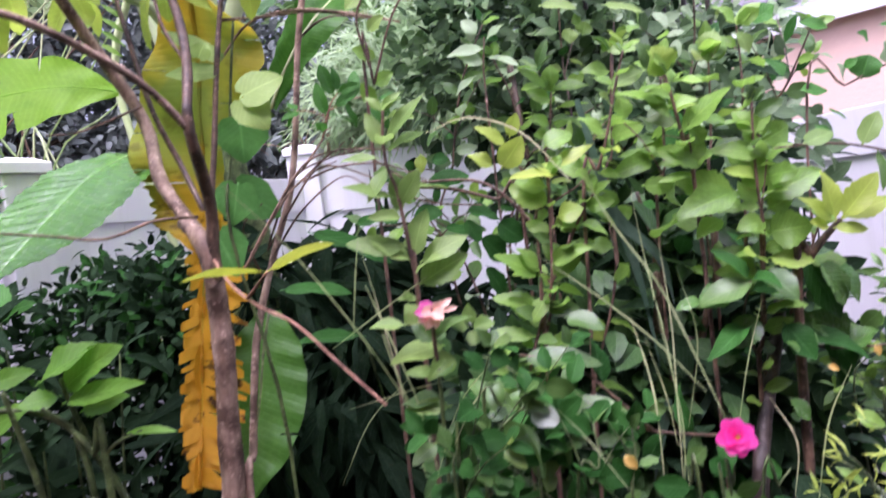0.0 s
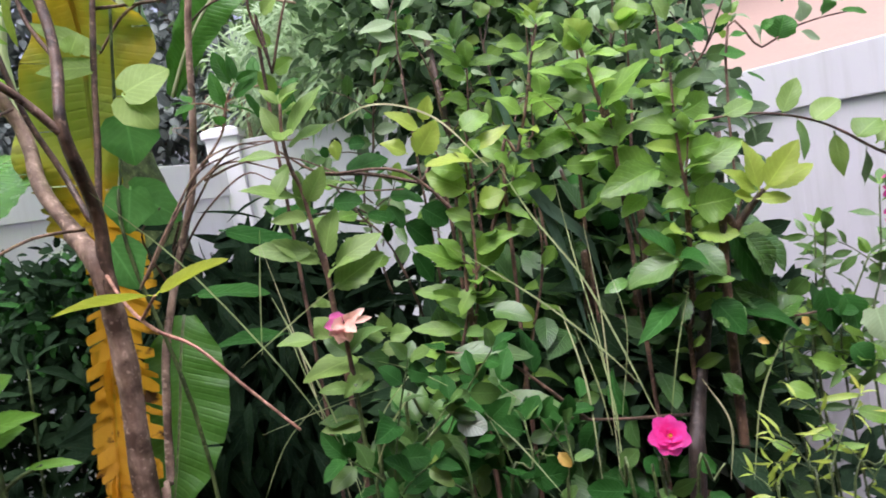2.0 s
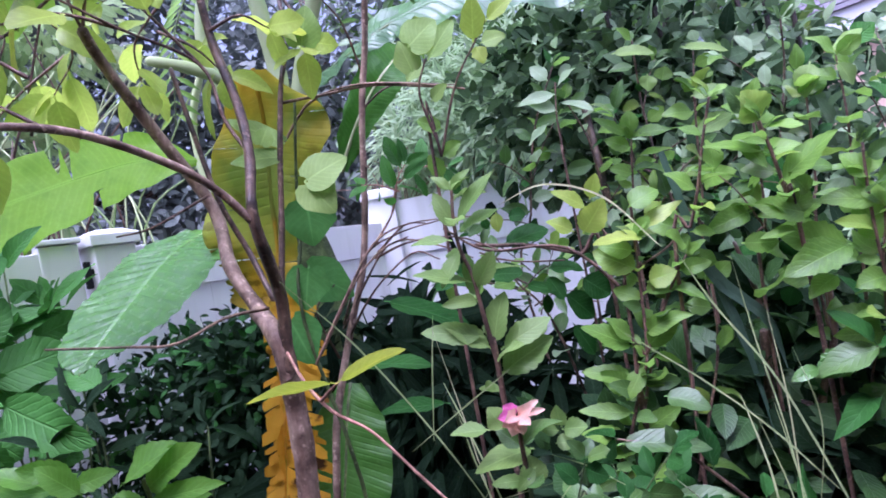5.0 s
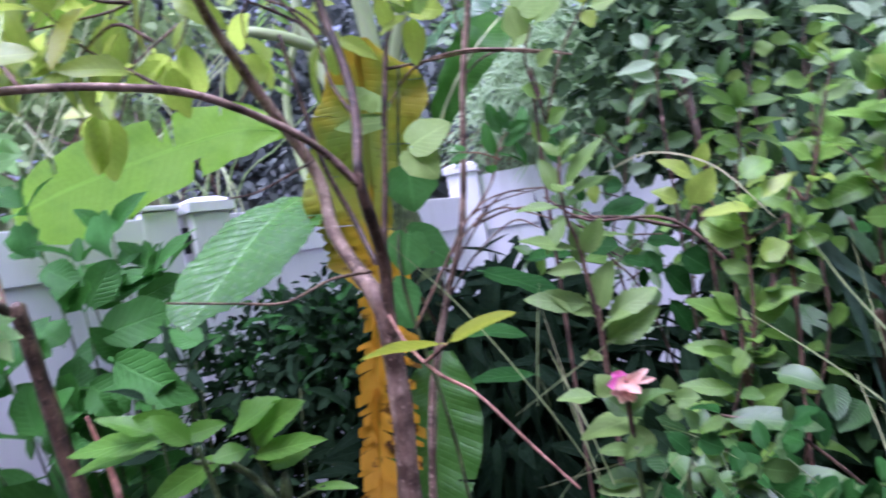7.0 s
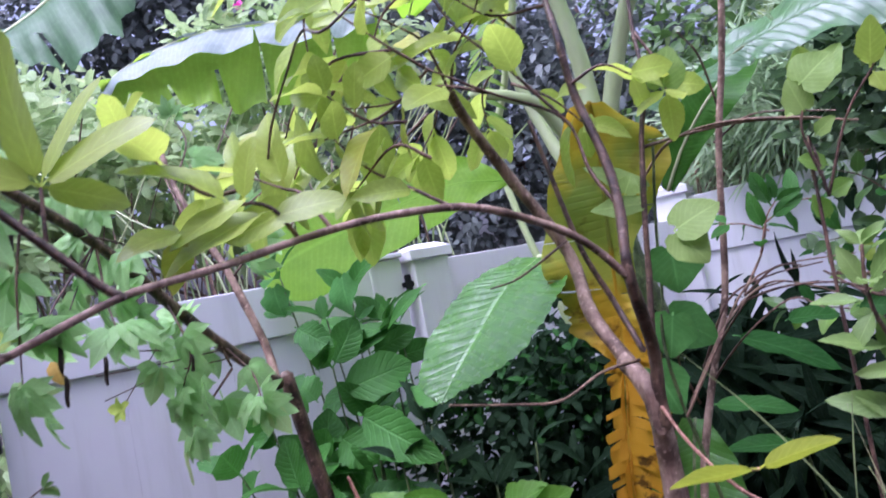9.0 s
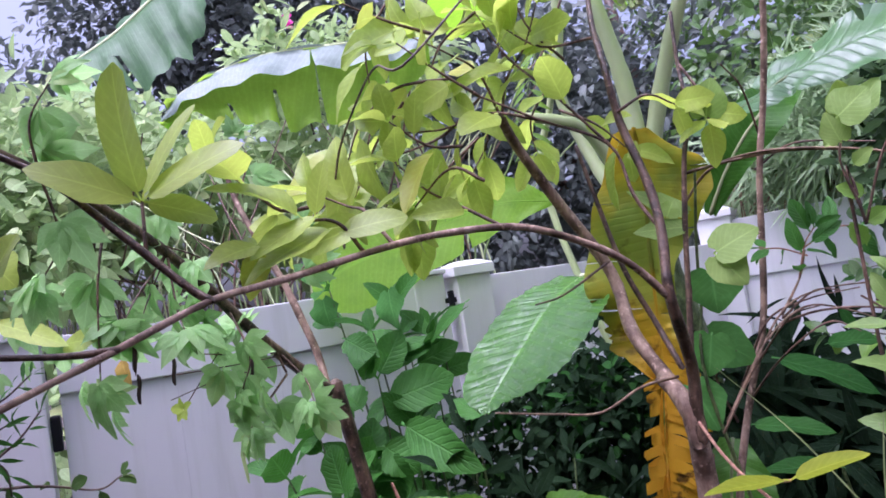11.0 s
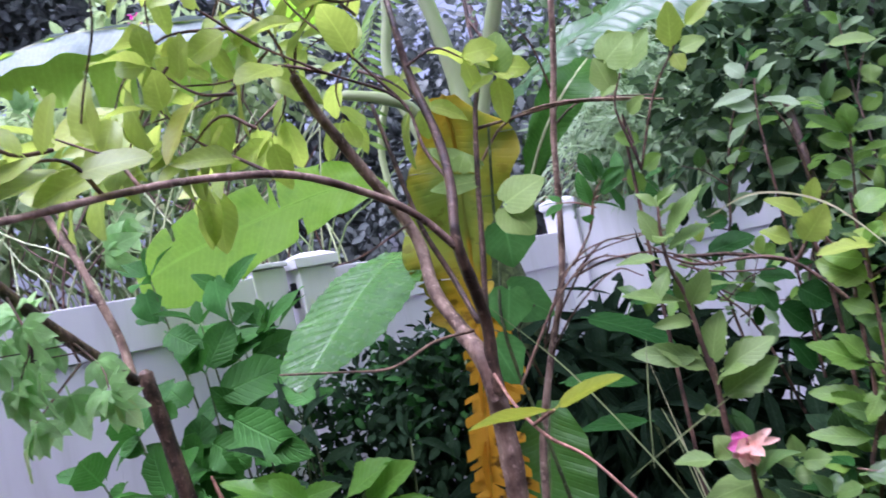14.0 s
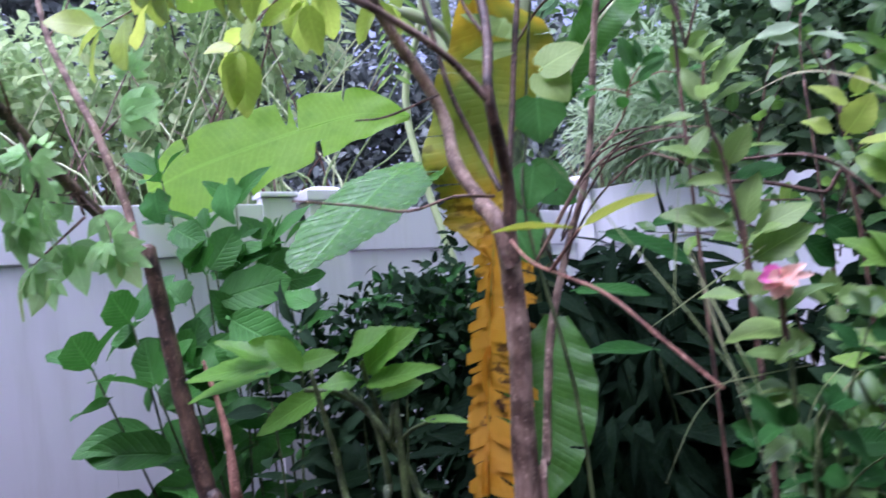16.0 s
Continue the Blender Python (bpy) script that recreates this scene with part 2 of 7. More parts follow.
BANANA_DEAD = leaf_mat("yellowed banana leaf", (0.46, 0.31, 0.009), (0.57, 0.41, 0.013), None, 0.5, 60.0, 2.5, 0.4, 0.5, 0, 0.3, 0.25)


def wither(m):
    """Olive towards the stalk, orange towards the tip, with brown rotten patches."""
    t = m.node_tree
    p = t.nodes["Principled BSDF"]
    col = p.inputs["Base Color"].links[0].from_socket
    uv = t.nodes.new("ShaderNodeUVMap")
    sep = t.nodes.new("ShaderNodeSeparateXYZ")
    t.links.new(uv.outputs[0], sep.inputs[0])
    along = calc(t, "ADD", sep.outputs[1], calc(t, "MULTIPLY", calc(t, "SUBTRACT", noise_tex(t, 9.0, 3.0), 0.5), 0.35))
    c = mix(t, 0.75, col, ramp(t, along, [(0.05, (0.55, 0.36, 0.015)), (0.12, (0.46, 0.40, 0.025)), (0.22, (0.36, 0.40, 0.035)), (0.40, (0.28, 0.38, 0.045)), (0.50, (0.62, 0.38, 0.012)), (0.58, (0.66, 0.34, 0.008)), (1.0, (0.62, 0.28, 0.008))]))
    fresh = ramp(t, noise_tex(t, 7.0, 3.0), [(0.48, (0, 0, 0)), (0.62, (1, 1, 1))])
    c = mix(t, calc(t, "MULTIPLY", fresh, calc(t, "MINIMUM", calc(t, "MAXIMUM", calc(t, "MULTIPLY", calc(t, "SUBTRACT", 0.5, along), 3.0), 0.0), 0.8)), c, (0.16, 0.27, 0.04))
    rot = ramp(t, noise_tex(t, 16.0, 4.0, 0.6, "Object", (1, 1, 1.6)), [(0.57, (0, 0, 0)), (0.63, (1, 1, 1))])
    c = mix(t, calc(t, "MULTIPLY", rot, calc(t, "MINIMUM", calc(t, "MULTIPLY", along, 1.2), 1.0)), c, (0.07, 0.03, 0.008))
    t.links.new(c, p.inputs["Base Color"])
    for n in t.nodes:
        if n.type == "BSDF_TRANSLUCENT":
            t.links.new(c, n.inputs["Color"])


wither(BANANA_DEAD)
PETAL_PINK = leaf_mat("hot pink petal", (0.95, 0.03, 0.34), (0.98, 0.10, 0.47), None, 0.5, 5.0, 1.0, 0.2, 0.5, 0, 0.0)
PETAL_MAGENTA = leaf_mat("magenta petal", (0.42, 0.01, 0.16), (0.62, 0.03, 0.28), None, 0.5, 4.0, 1.0, 0.2, 0.3, 0, 0.0)
PETAL_OLD = leaf_mat("yellowed old leaf", (0.45, 0.28, 0.05), (0.58, 0.40, 0.09), None, 0.5, 5.0, 1.0, 0.2, 0.3, 0, 0.2)
POLLEN = plain_mat("yellow stamens", (0.8, 0.5, 0.05), 0.2, 0.7, 60.0, 0.3)
POD = plain_mat("dry brown pod", (0.05, 0.028, 0.022), 0.3, 0.7, 60.0, 0.5)


# ---- building blocks ----
def part(name, bm, material, parent=None, label="", smooth=True):
    """One bmesh, in world metres, as one mesh object under parent."""
    me = bpy.data.meshes.new(name)
    bm.to_mesh(me)
    bm.free()
    return mesh_part(name, me, material, parent, label, smooth)


def mesh_part(name, me, material, parent=None, label="", smooth=True, at=None):
    if not me.materials:
        me.materials.append(material)
        me.polygons.foreach_set("use_smooth", [smooth] * len(me.polygons))
    ob = new(name, me)
    if at is not None:
        ob.matrix_basis = at
    if parent is not None:
        ob.parent = parent
        ob.matrix_parent_inverse = Matrix.Translation(parent.location).inverted() if parent.parent is None else parent.matrix_basis.inverted()
    return tagged(ob, label)


def thing(name, at, label, category, group="", kind=""):
    ob = new(name)
    ob.location, ob.empty_display_size = at, 0.05
    return tagged(ob, label, category, group, kind)


def box(bm, lo, hi, m=None, bevel=0.0):
    vs = bmesh.ops.create_cube(bm, size=1.0)["verts"]
    lo, hi = Vector(lo), Vector(hi)
    for v in vs:
        v.co = Vector([(lo[i] + hi[i]) / 2 + v.co[i] * (hi[i] - lo[i]) for i in range(3)])
    if bevel:
        es = list({e for v in vs for e in v.link_edges})
        r = bmesh.ops.bevel(bm, geom=es, offset=bevel, segments=2, affect="EDGES", profile=0.6)
        vs = list({v for f in r["faces"] for v in f.verts} | {v for v in vs if v.is_valid})
    if m is not None:
        for v in vs:
            v.co = m @ v.co
    return bm


def smooth_path(pts, per=6):
    """Points along a smooth line through pts."""
    p = [Vector(q) for q in pts]
    if len(p) == 2:
        return [p[0].lerp(p[1], i / per) for i in range(per + 1)]
    p = [2 * p[0] - p[1]] + p + [2 * p[-1] - p[-2]]
    out = []
    for a, b, c, d in zip(p, p[1:], p[2:], p[3:]):
        for i in range(per):
            t = i / per
            out.append(0.5 * ((2 * b) + (c - a) * t + (2 * a - 5 * b + 4 * c - d) * t * t + (3 * b - a - 3 * c + d) * t ** 3))
    return out + [p[-2]]


def tube(bm, pts, r0, r1, sides=7, per=5, knob=0.12, uneven=0.0):
    """A tapered round stem with slight knobs along a smooth line."""
    line = smooth_path(pts, per)
    n = len(line)
    head, tail = line[0] - (line[1] - line[0]).normalized() * r0 * 0.6, line[-1] + (line[-1] - line[-2]).normalized() * r1 * 0.6
    line = [head] + line + [tail]
    rings, n = [], n + 2
    ref = Vector((0.31, 0.77, 0.2)).normalized()
    for i, c in enumerate(line):
        d = (line[min(i + 1, n - 1)] - line[max(i - 1, 0)]).normalized()
        x = d.cross(ref).normalized()
        y = d.cross(x)
        f = min(max((i - 1) / (n - 3), 0.0), 1.0)
        r = (0.45 if i in (0, n - 1) else 1.0) * (r0 + (r1 - r0) * f) * (1 + knob * (noise.noise(c * 30) + 0.5 * noise.noise(c * 90)))
        off = Vector((noise.noise(c * 9), noise.noise(c * 9 + Vector((5, 0, 0))), noise.noise(c * 9 + Vector((0, 7, 0))))) * uneven
        rings.append([bm.verts.new(c + off + (x * math.cos(a) + y * math.sin(a)) * r) for a in [2 * math.pi * k / sides for k in range(sides)]])
    for a, b in zip(rings, rings[1:]):
        for k in range(sides):
            bm.faces.new((a[k], a[(k + 1) % sides], b[(k + 1) % sides], b[k]))
    for ring in (rings[0], rings[-1]):
        bm.faces.new(ring)
    return bm


def stem(name, pts, r0, r1, material, parent, label="", sides=7, uneven=0.0):
    return part(name, tube(bmesh.new(), pts, r0, r1, sides, uneven=uneven), material, parent, label)


STEPS = (0.0, 0.05, 0.15, 0.3, 0.47, 0.64, 0.8, 0.92, 1.0)
OUTLINE = {
    "ovate": [(v, math.sin(math.pi * v ** 0.80) ** 0.72) for v in STEPS],
    "round": [(v, math.sin(math.pi * v ** 0.92) ** 0.6) for v in STEPS],
    "lance": [(v, math.sin(math.pi * v ** 0.85) ** 1.05) for v in STEPS],
    "heart": [(v, 0.45 + 0.55 * math.sin(math.pi * (v / 0.6)) if v < 0.3 else math.cos(0.5 * math.pi * (v - 0.3) / 0.7) ** 0.85) for v in STEPS],
    "blade": [(v, (1 - v) ** 0.5) for v in STEPS],
}
OUTLINE = {k: [(v, max(0.0, w) if 0 < v < 1 else (0.3 if k == "heart" and v == 0 else 0.02)) for v, w in rows] for k, rows in OUTLINE.items()}


def finer(rows, teeth):
    """The outline at twice the steps, every second one drawn in a little."""
    out = []
    for (v, w), (v2, w2) in zip(rows, rows[1:]):
        out += [(v, w), (0.67 * v + 0.33 * v2, (0.67 * w + 0.33 * w2) * (1 - teeth)), (0.33 * v + 0.67 * v2, (0.33 * w + 0.67 * w2) * (1 + 0.3 * teeth))]
    return out + [rows[-1]]


def leaf_arrays(shape, length, width, fold=0.25, curl=0.25, twist=0.0, wave=0.0, petiole=0.12, seed=0, teeth=0.0):
    """Corner places, faces and uv of one leaf along +y from its stalk, upper side +z; folded along the midrib and bent down to the tip."""
    r = random.Random(seed)
    rows, vs, uvs, fs = OUTLINE[shape], [], [], []
    if teeth:
        rows = finer(rows, teeth)
    cols = (-1.0, -0.55, 0.0, 0.55, 1.0)
    ph = r.uniform(0, 6)
    for i, (v, w) in enumerate(rows):
        back = petiole * length
        y = back + v * length
        for u in cols:
            half = 0.5 * width * w
            x = u * half * (1 + (0.03 if teeth else 0.10) * r.uniform(-1, 1))
            z = abs(u) * half * fold - curl * length * v * v + wave * width * math.sin(ph + 9 * v + (2 if u > 0 else 0)) * abs(u)
            a = twist * v
            yy = y - (0.10 * length * (abs(u) ** 2) if shape == "heart" and i < 2 else 0)
            vs.append((x * math.cos(a) - z * math.sin(a), yy, x * math.sin(a) + z * math.cos(a)))
            uvs.append((0.5 + 0.5 * u, v))
    n = len(cols)
    for i in range(len(rows) - 1):
        for k in range(n - 1):
            fs.append((i * n + k, i * n + k + 1, (i + 1) * n + k + 1, (i + 1) * n + k))
    if petiole:
        b, q = len(vs), 0.012 * length + 0.0006
        vs += [(-q, 0, 0), (q, 0, 0), (q, petiole * length * 1.15, q), (-q, petiole * length * 1.15, q)]
        uvs += [(0.5, 0)] * 4
        fs.append((b, b + 1, b + 2, b + 3))
    return np.array(vs, float), fs, np.array(uvs, float)


def mesh_from(name, vs, fs, uvs, material):
    me = bpy.data.meshes.new(name)
    me.from_pydata([tuple(v) for v in vs], [], fs)
    layer = me.uv_layers.new(name="UVMap")
    loops = np.empty(len(me.loops), np.int32)
    me.loops.foreach_get("vertex_index", loops)
    layer.data.foreach_set("uv", np.asarray(uvs)[loops].ravel())
    me.materials.append(material)
    me.polygons.foreach_set("use_smooth", [True] * len(me.polygons))
    return me


def leaf_set(name, shape, length, width, material, count=3, **kw):
    out = []
    for i in range(count):
        k = dict(fold=0.25, curl=0.22, wave=0.045)
        k.update(kw)
        k["fold"] *= 1 + 0.5 * (i - 1)
        k["curl"] *= 0.5 + 0.55 * i
        out.append(mesh_from(name, *leaf_arrays(shape, length * (1 + 0.08 * (i - 1)), width * (1 - 0.06 * (i - 1)), seed=i + 3, twist=0.25 * (i - 1), **k), material))
    return out


def lobed_arrays(size, lobes=5, seed=0):
    """A hand-shaped leaf with pointed lobes."""
    vs, uvs, fs = [], [], []
    for k in range(lobes):
        a = radians(-72 + 144 * k / (lobes - 1))
        ln = size * (1.0 - 0.35 * abs(k - (lobes - 1) / 2) / ((lobes - 1) / 2))
        v, f, u = leaf_arrays("lance", ln, ln * 0.52, 0.15, 0.4, 0, 0.05, 0.0, seed + k)
        c, s = math.cos(a), math.sin(a)
        b = len(vs)
        vs += [(x * c + y * s, y * c - x * s + size * 0.25, z + 0.0007 * k) for x, y, z in v]
        uvs += [tuple(q) for q in u]
        fs += [tuple(i + b for i in q) for q in f]
    b = len(vs)
    vs += [(-0.0012, 0, 0), (0.0012, 0, 0), (0.0012, size * 0.3, 0), (-0.0012, size * 0.3, 0)]
    uvs += [(0.5, 0)] * 4
    fs.append((b, b + 1, b + 2, b + 3))
    return np.array(vs), fs, np.array(uvs)


def aim(at, along, up=(0, 0, 1), size=1.0, roll=0.0):
    y = Vector(along).normalized()
    x = y.cross(Vector(up))
    if x.length < 1e-3:
        x = y.cross(Vector((1, 0.2, 0)))
    x.normalize()
    z = x.cross(y)
    m = Matrix((x, y, z)).transposed().to_4x4()
    return Matrix.Translation(at) @ m @ Matrix.Rotation(roll, 4, "Y") @ Matrix.Diagonal((size, size, size, 1))


def put_leaf(meshes, at, along, parent, size=1.0, up=(0, 0, 1), roll=None, name="leaf", label=""):
    me = meshes[rng.randrange(len(meshes))]
    m = aim(at, along, up, size, rng.uniform(-0.85, 0.85) if roll is None else roll)
    return mesh_part(name, me, None, parent, label, at=m)


def dress(pts, meshes, parent, every, size=1.0, start=0.15, droop=0.15, spread=1.0, pairs=False, tuft=3, jitter=0.25, up=(0, -0.9, 0.9)):
    """Leaves all along a twig, turning round it, and a tuft at its tip."""
    line = smooth_path(pts, 10)
    run = [0.0]
    for a, b in zip(line, line[1:]):
        run.append(run[-1] + (b - a).length)
    turn, s = rng.uniform(0, 6), run[-1] * start
    while s < run[-1]:
        i = max(j for j in range(len(run) - 1) if run[j] <= s)
        c, d = line[i].lerp(line[i + 1], (s - run[i]) / max(1e-6, run[i + 1] - run[i])), (line[i + 1] - line[i]).normalized()
        x = d.cross(Vector((0.2, 0.9, 0.3))).normalized()
        y = d.cross(x)
        for k in range(2 if pairs else 1):
            a = turn + math.pi * k
            out = (x * math.cos(a) + y * math.sin(a)) * spread + d * rng.uniform(0.35, 0.8) + Vector((0, 0, -droop * rng.uniform(0.2, 1.6)))
            put_leaf(meshes, c, out, parent, size * rng.uniform(1 - jitter, 1 + jitter), up)
        turn += 1.57 if pairs else 2.4
        s += every * rng.uniform(0.75, 1.3)
    d = (line[-1] - line[-3]).normalized()
    for k in range(tuft):
        a = turn + 2.1 * k
        x = d.cross(Vector((0.2, 0.9, 0.3))).normalized()
        out = d * 0.9 + (x * math.cos(a) + d.cross(x) * math.sin(a)) * 0.8
        put_leaf(meshes, line[-1], out, parent, size * rng.uniform(0.6, 0.95), up)


def foliage(name, centres, arrays, material, parent, count, size=(0.7, 1.3), hang=0.3, seed=1, label=""):
    """Many small leaves, joined, scattered through balls (centre, radii), facing outward and up, in clumps."""
    r = np.random.RandomState(seed)
    v0, f0, u0 = arrays
    vol = np.array([c[1][0] * c[1][1] * c[1][2] for c in centres]) ** 0.67
    pick = r.choice(len(centres), count, p=vol / vol.sum())
    cen = np.array([c[0] for c in centres], float)[pick]
    rad = np.array([c[1] for c in centres], float)[pick]
    d = r.normal(size=(count, 3))
    d /= np.linalg.norm(d, axis=1)[:, None]
    q = d * (r.uniform(0.15, 1.0, (count, 1)) ** 0.45)
    q *= 1 + 0.35 * np.sin(7 * d[:, :1] + 3 * cen[:, :1]) * np.cos(6 * d[:, 2:] + 5 * cen[:, 1:2])
    pos = cen + q * rad
    y = d + r.normal(size=(count, 3)) * 0.7 - np.array([0, 0, hang])
    y /= np.linalg.norm(y, axis=1)[:, None]
    up = np.array([0, -0.7, 0.9]) + r.normal(size=(count, 3)) * 0.5
    x = np.cross(y, up)
    x /= np.linalg.norm(x, axis=1)[:, None] + 1e-9
    z = np.cross(x, y)
    s = r.uniform(size[0], size[1], (count, 1, 1))
    basis = np.stack([x, y, z], 1) * s
    vs = (np.einsum("vk,nkj->nvj", v0, basis) + pos[:, None, :]).reshape(-1, 3)
    m = len(v0)
    quads = np.array(f0, np.int64)
    faces = (quads[None] + (np.arange(count) * m)[:, None, None]).reshape(-1, 4)
    me = bpy.data.meshes.new(name)
    me.vertices.add(len(vs))
    me.vertices.foreach_set("co", vs.ravel())
    me.loops.add(faces.size)
    me.loops.foreach_set("vertex_index", faces.ravel().astype(np.int32))
    me.polygons.add(len(faces))
    me.polygons.foreach_set("loop_start", np.arange(0, faces.size, 4, dtype=np.int32))
    layer = me.uv_layers.new(name="UVMap")
    layer.data.foreach_set("uv", np.tile(u0, (count, 1))[faces.ravel()].ravel())
    me.polygons.foreach_set("use_smooth", np.ones(len(faces), bool))
    me.update(calc_edges=True)
    me.validate()
    me.materials.append(material)
    ob = new(name, me)
    if parent is not None:
        ob.parent = parent
        ob.matrix_parent_inverse = Matrix.Translation(parent.location).inverted()
    return tagged(ob, label, kind="stuff")


def small_arrays(shape, length, width, fold=0.2, curl=0.2):
    """A lighter leaf of sixteen triangles for masses of foliage."""
    rows = OUTLINE[shape]
    keep = [rows[0], rows[2], rows[4], rows[6], rows[8]]
    vs, uvs, fs = [], [], []
    for v, w in keep:
        for u in (-1, 0, 1):
            vs.append((u * 0.5 * width * w, v * length, abs(u) * 0.5 * width * w * fold - curl * length * v * v))
            uvs.append((0.5 + 0.5 * u, v))
    for i in range(4):
        for k in range(2):
            fs.append((i * 3 + k, i * 3 + k + 1, i * 3 + k + 4, i * 3 + k + 3))
    return np.array(vs, float), fs, np.array(uvs, float)


def big_leaf(name, midrib, widths, material, parent, label="", face=(0, -0.5, 1), fold=0.3, tears=(), ruffle=0.02, cols=9, per=7, hang=0.0, seed=0, rib=None, ragged=0.0, ridges=0.0, ridge_rate=260.0, ridge_from=0.35):
    """A long leaf on a curved midrib. widths: half-widths at even steps (left, right); tears: (place 0..1, side, depth) cuts that open the blade."""
    r = random.Random(seed)
    line = smooth_path(midrib, per)
    n = len(line)
    vs, uvs, fs = [], [], []
    up0 = Vector(face)
    us = [k / (cols - 1) * 2 - 1 for k in range(cols)]
    grid = []
    for i, c in enumerate(line):
        f = i / (n - 1)
        d = (line[min(i + 1, n - 1)] - line[max(i - 1, 0)]).normalized()
        x = d.cross(up0).normalized()
        z = x.cross(d)
        g = f * (len(widths) - 1)
        a = min(int(g), len(widths) - 2)
        wl = widths[a][0] + (widths[a + 1][0] - widths[a][0]) * (g - a)
        wr = widths[a][1] + (widths[a + 1][1] - widths[a][1]) * (g - a)
        if ragged and f > 0.4:
            wl, wr = wl * (1 + ragged * r.uniform(-1, 0.7)), wr * (1 + ragged * r.uniform(-1, 0.7))
        row = []
        for u in us:
            w = (wl if u < 0 else wr)
            q = c + x * (u * w) + z * (abs(u) * w * fold) + Vector((0, 0, -hang * (abs(u) ** 1.6) * w))
            q += z * ruffle * (noise.noise(c * 14 + x * u * 3) * 1.5 + 0.5 * math.sin(40 * f + 3 * u + seed)) * abs(u)
            if ridges:
                q += z * ridges * math.sin(ridge_rate * f + (2.5 if ridge_rate > 200 else -9.0) * abs(u)) * min(1.0, max(0.0, (f - ridge_from) * 6)) * min(1.0, 2.5 * abs(u))
            row.append(q)
        grid.append((f, d, z, row))
    index = {}

    def vert(i, k, shift=Vector((0, 0, 0)), key=0):
        kk = (i, k, key)
        if kk not in index:
            index[kk] = len(vs)
            vs.append(grid[i][3][k] + shift)
            uvs.append((0.5 + 0.5 * us[k], grid[i][0]))
        return index[kk]

    for i in range(n - 1):
        for k in range(cols - 1):
            um = 0.5 * (us[k] + us[k + 1])
            lo = hi = 0
            cut_lo = cut_hi = None
            for place, side, depth in tears:
                j = int(place * (n - 1))
                if (um < 0) == (side < 0) and abs(um) > 1 - depth:
                    if j == i:
                        cut_lo = j
                    if j == i + 1:
                        cut_hi = j

            def pick(ii, kk, cut, sign):
                if cut is None or abs(us[kk]) <= 0.05 or abs(us[kk]) < min(1 - dp for pl, sd, dp in tears if int(pl * (n - 1)) == cut):
                    return vert(ii, kk)
                gap = (0.6 if ragged else 1.0) * (0.25 + 0.4 * ((cut * 7) % 5) / 5) * (line[min(ii + 1, n - 1)] - line[max(ii - 1, 0)]).length * 0.5 * abs(us[kk])
                return vert(ii, kk, grid[ii][1] * gap * sign + grid[ii][2] * sign * 0.25 * gap, sign)

            fs.append((pick(i, k, cut_lo, 1), pick(i, k + 1, cut_lo, 1), pick(i + 1, k + 1, cut_hi, -1), pick(i + 1, k, cut_hi, -1)))
    me = mesh_from(name, vs, fs, uvs, material)
    ob = mesh_part(name, me, material, parent, label)
    if rib:
        parent = ob
        lift = [c - grid[i][2] * 0.002 for i, c in enumerate(line)]
        part("midrib", tube(bmesh.new(), [lift[j] for j in range(0, n, 3)] + ([lift[-1]] if (n - 1) % 3 else []), rib[0], rib[1], 6, 2, 0.03), rib[2], parent)
    return ob


# ---- setting: ground, fences, house ----
bm = bmesh.new()
bmesh.ops.create_grid(bm, x_segments=120, y_segments=120, size=1.0)
for v in bm.verts:
    x, y = v.co.x, v.co.y
    v.co = Vector((x * abs(x) ** 2 * 400, y * abs(y) ** 2 * 400, 0))
    near = max(0.0, 1 - v.co.length / 12)
    v.co.z = near * (0.03 * noise.noise(v.co * 2.1) + 0.012 * noise.noise(v.co * 9)) - 0.02
ground = tagged(part("ground", bm, SOIL), "dark damp garden soil under dense planting", "ground", kind="structure")

TOP = 1.845  # height of the gate and the side fence


def fence_post(name, x, y, top, turn, width=0.127, hinge=None):
    """A hollow vinyl post with a low pyramid cap."""
    t = thing(name, (x, y, 0), "white vinyl fence post with a flat pyramid cap", "fence post", "fence posts")
    m = pose(x, y, 0, 0, 0, turn)
    h = width / 2
    part("post", box(bmesh.new(), (-h, -h, -0.02), (h, h, top - 0.045), m, 0.006), VINYL, t, smooth=False)
    bm = bmesh.new()
    c = h + 0.012
    box(bm, (-c, -c, top - 0.05), (c, c, top - 0.018), m, 0.004)
    ring = [bm.verts.new(m @ Vector(p)) for p in ((-c, -c, top - 0.018), (c, -c, top - 0.018), (c, c, top - 0.018), (-c, c, top - 0.018))]
    tip = [bm.verts.new(m @ Vector(p)) for p in ((-c * 0.5, -c * 0.5, top), (c * 0.5, -c * 0.5, top), (c * 0.5, c * 0.5, top), (-c * 0.5, c * 0.5, top))]
    for k in range(4):
        bm.faces.new((ring[k], ring[(k + 1) % 4], tip[(k + 1) % 4], tip[k]))
    bm.faces.new(tip)
    part("cap", bm, VINYL, t, smooth=False)
    return t


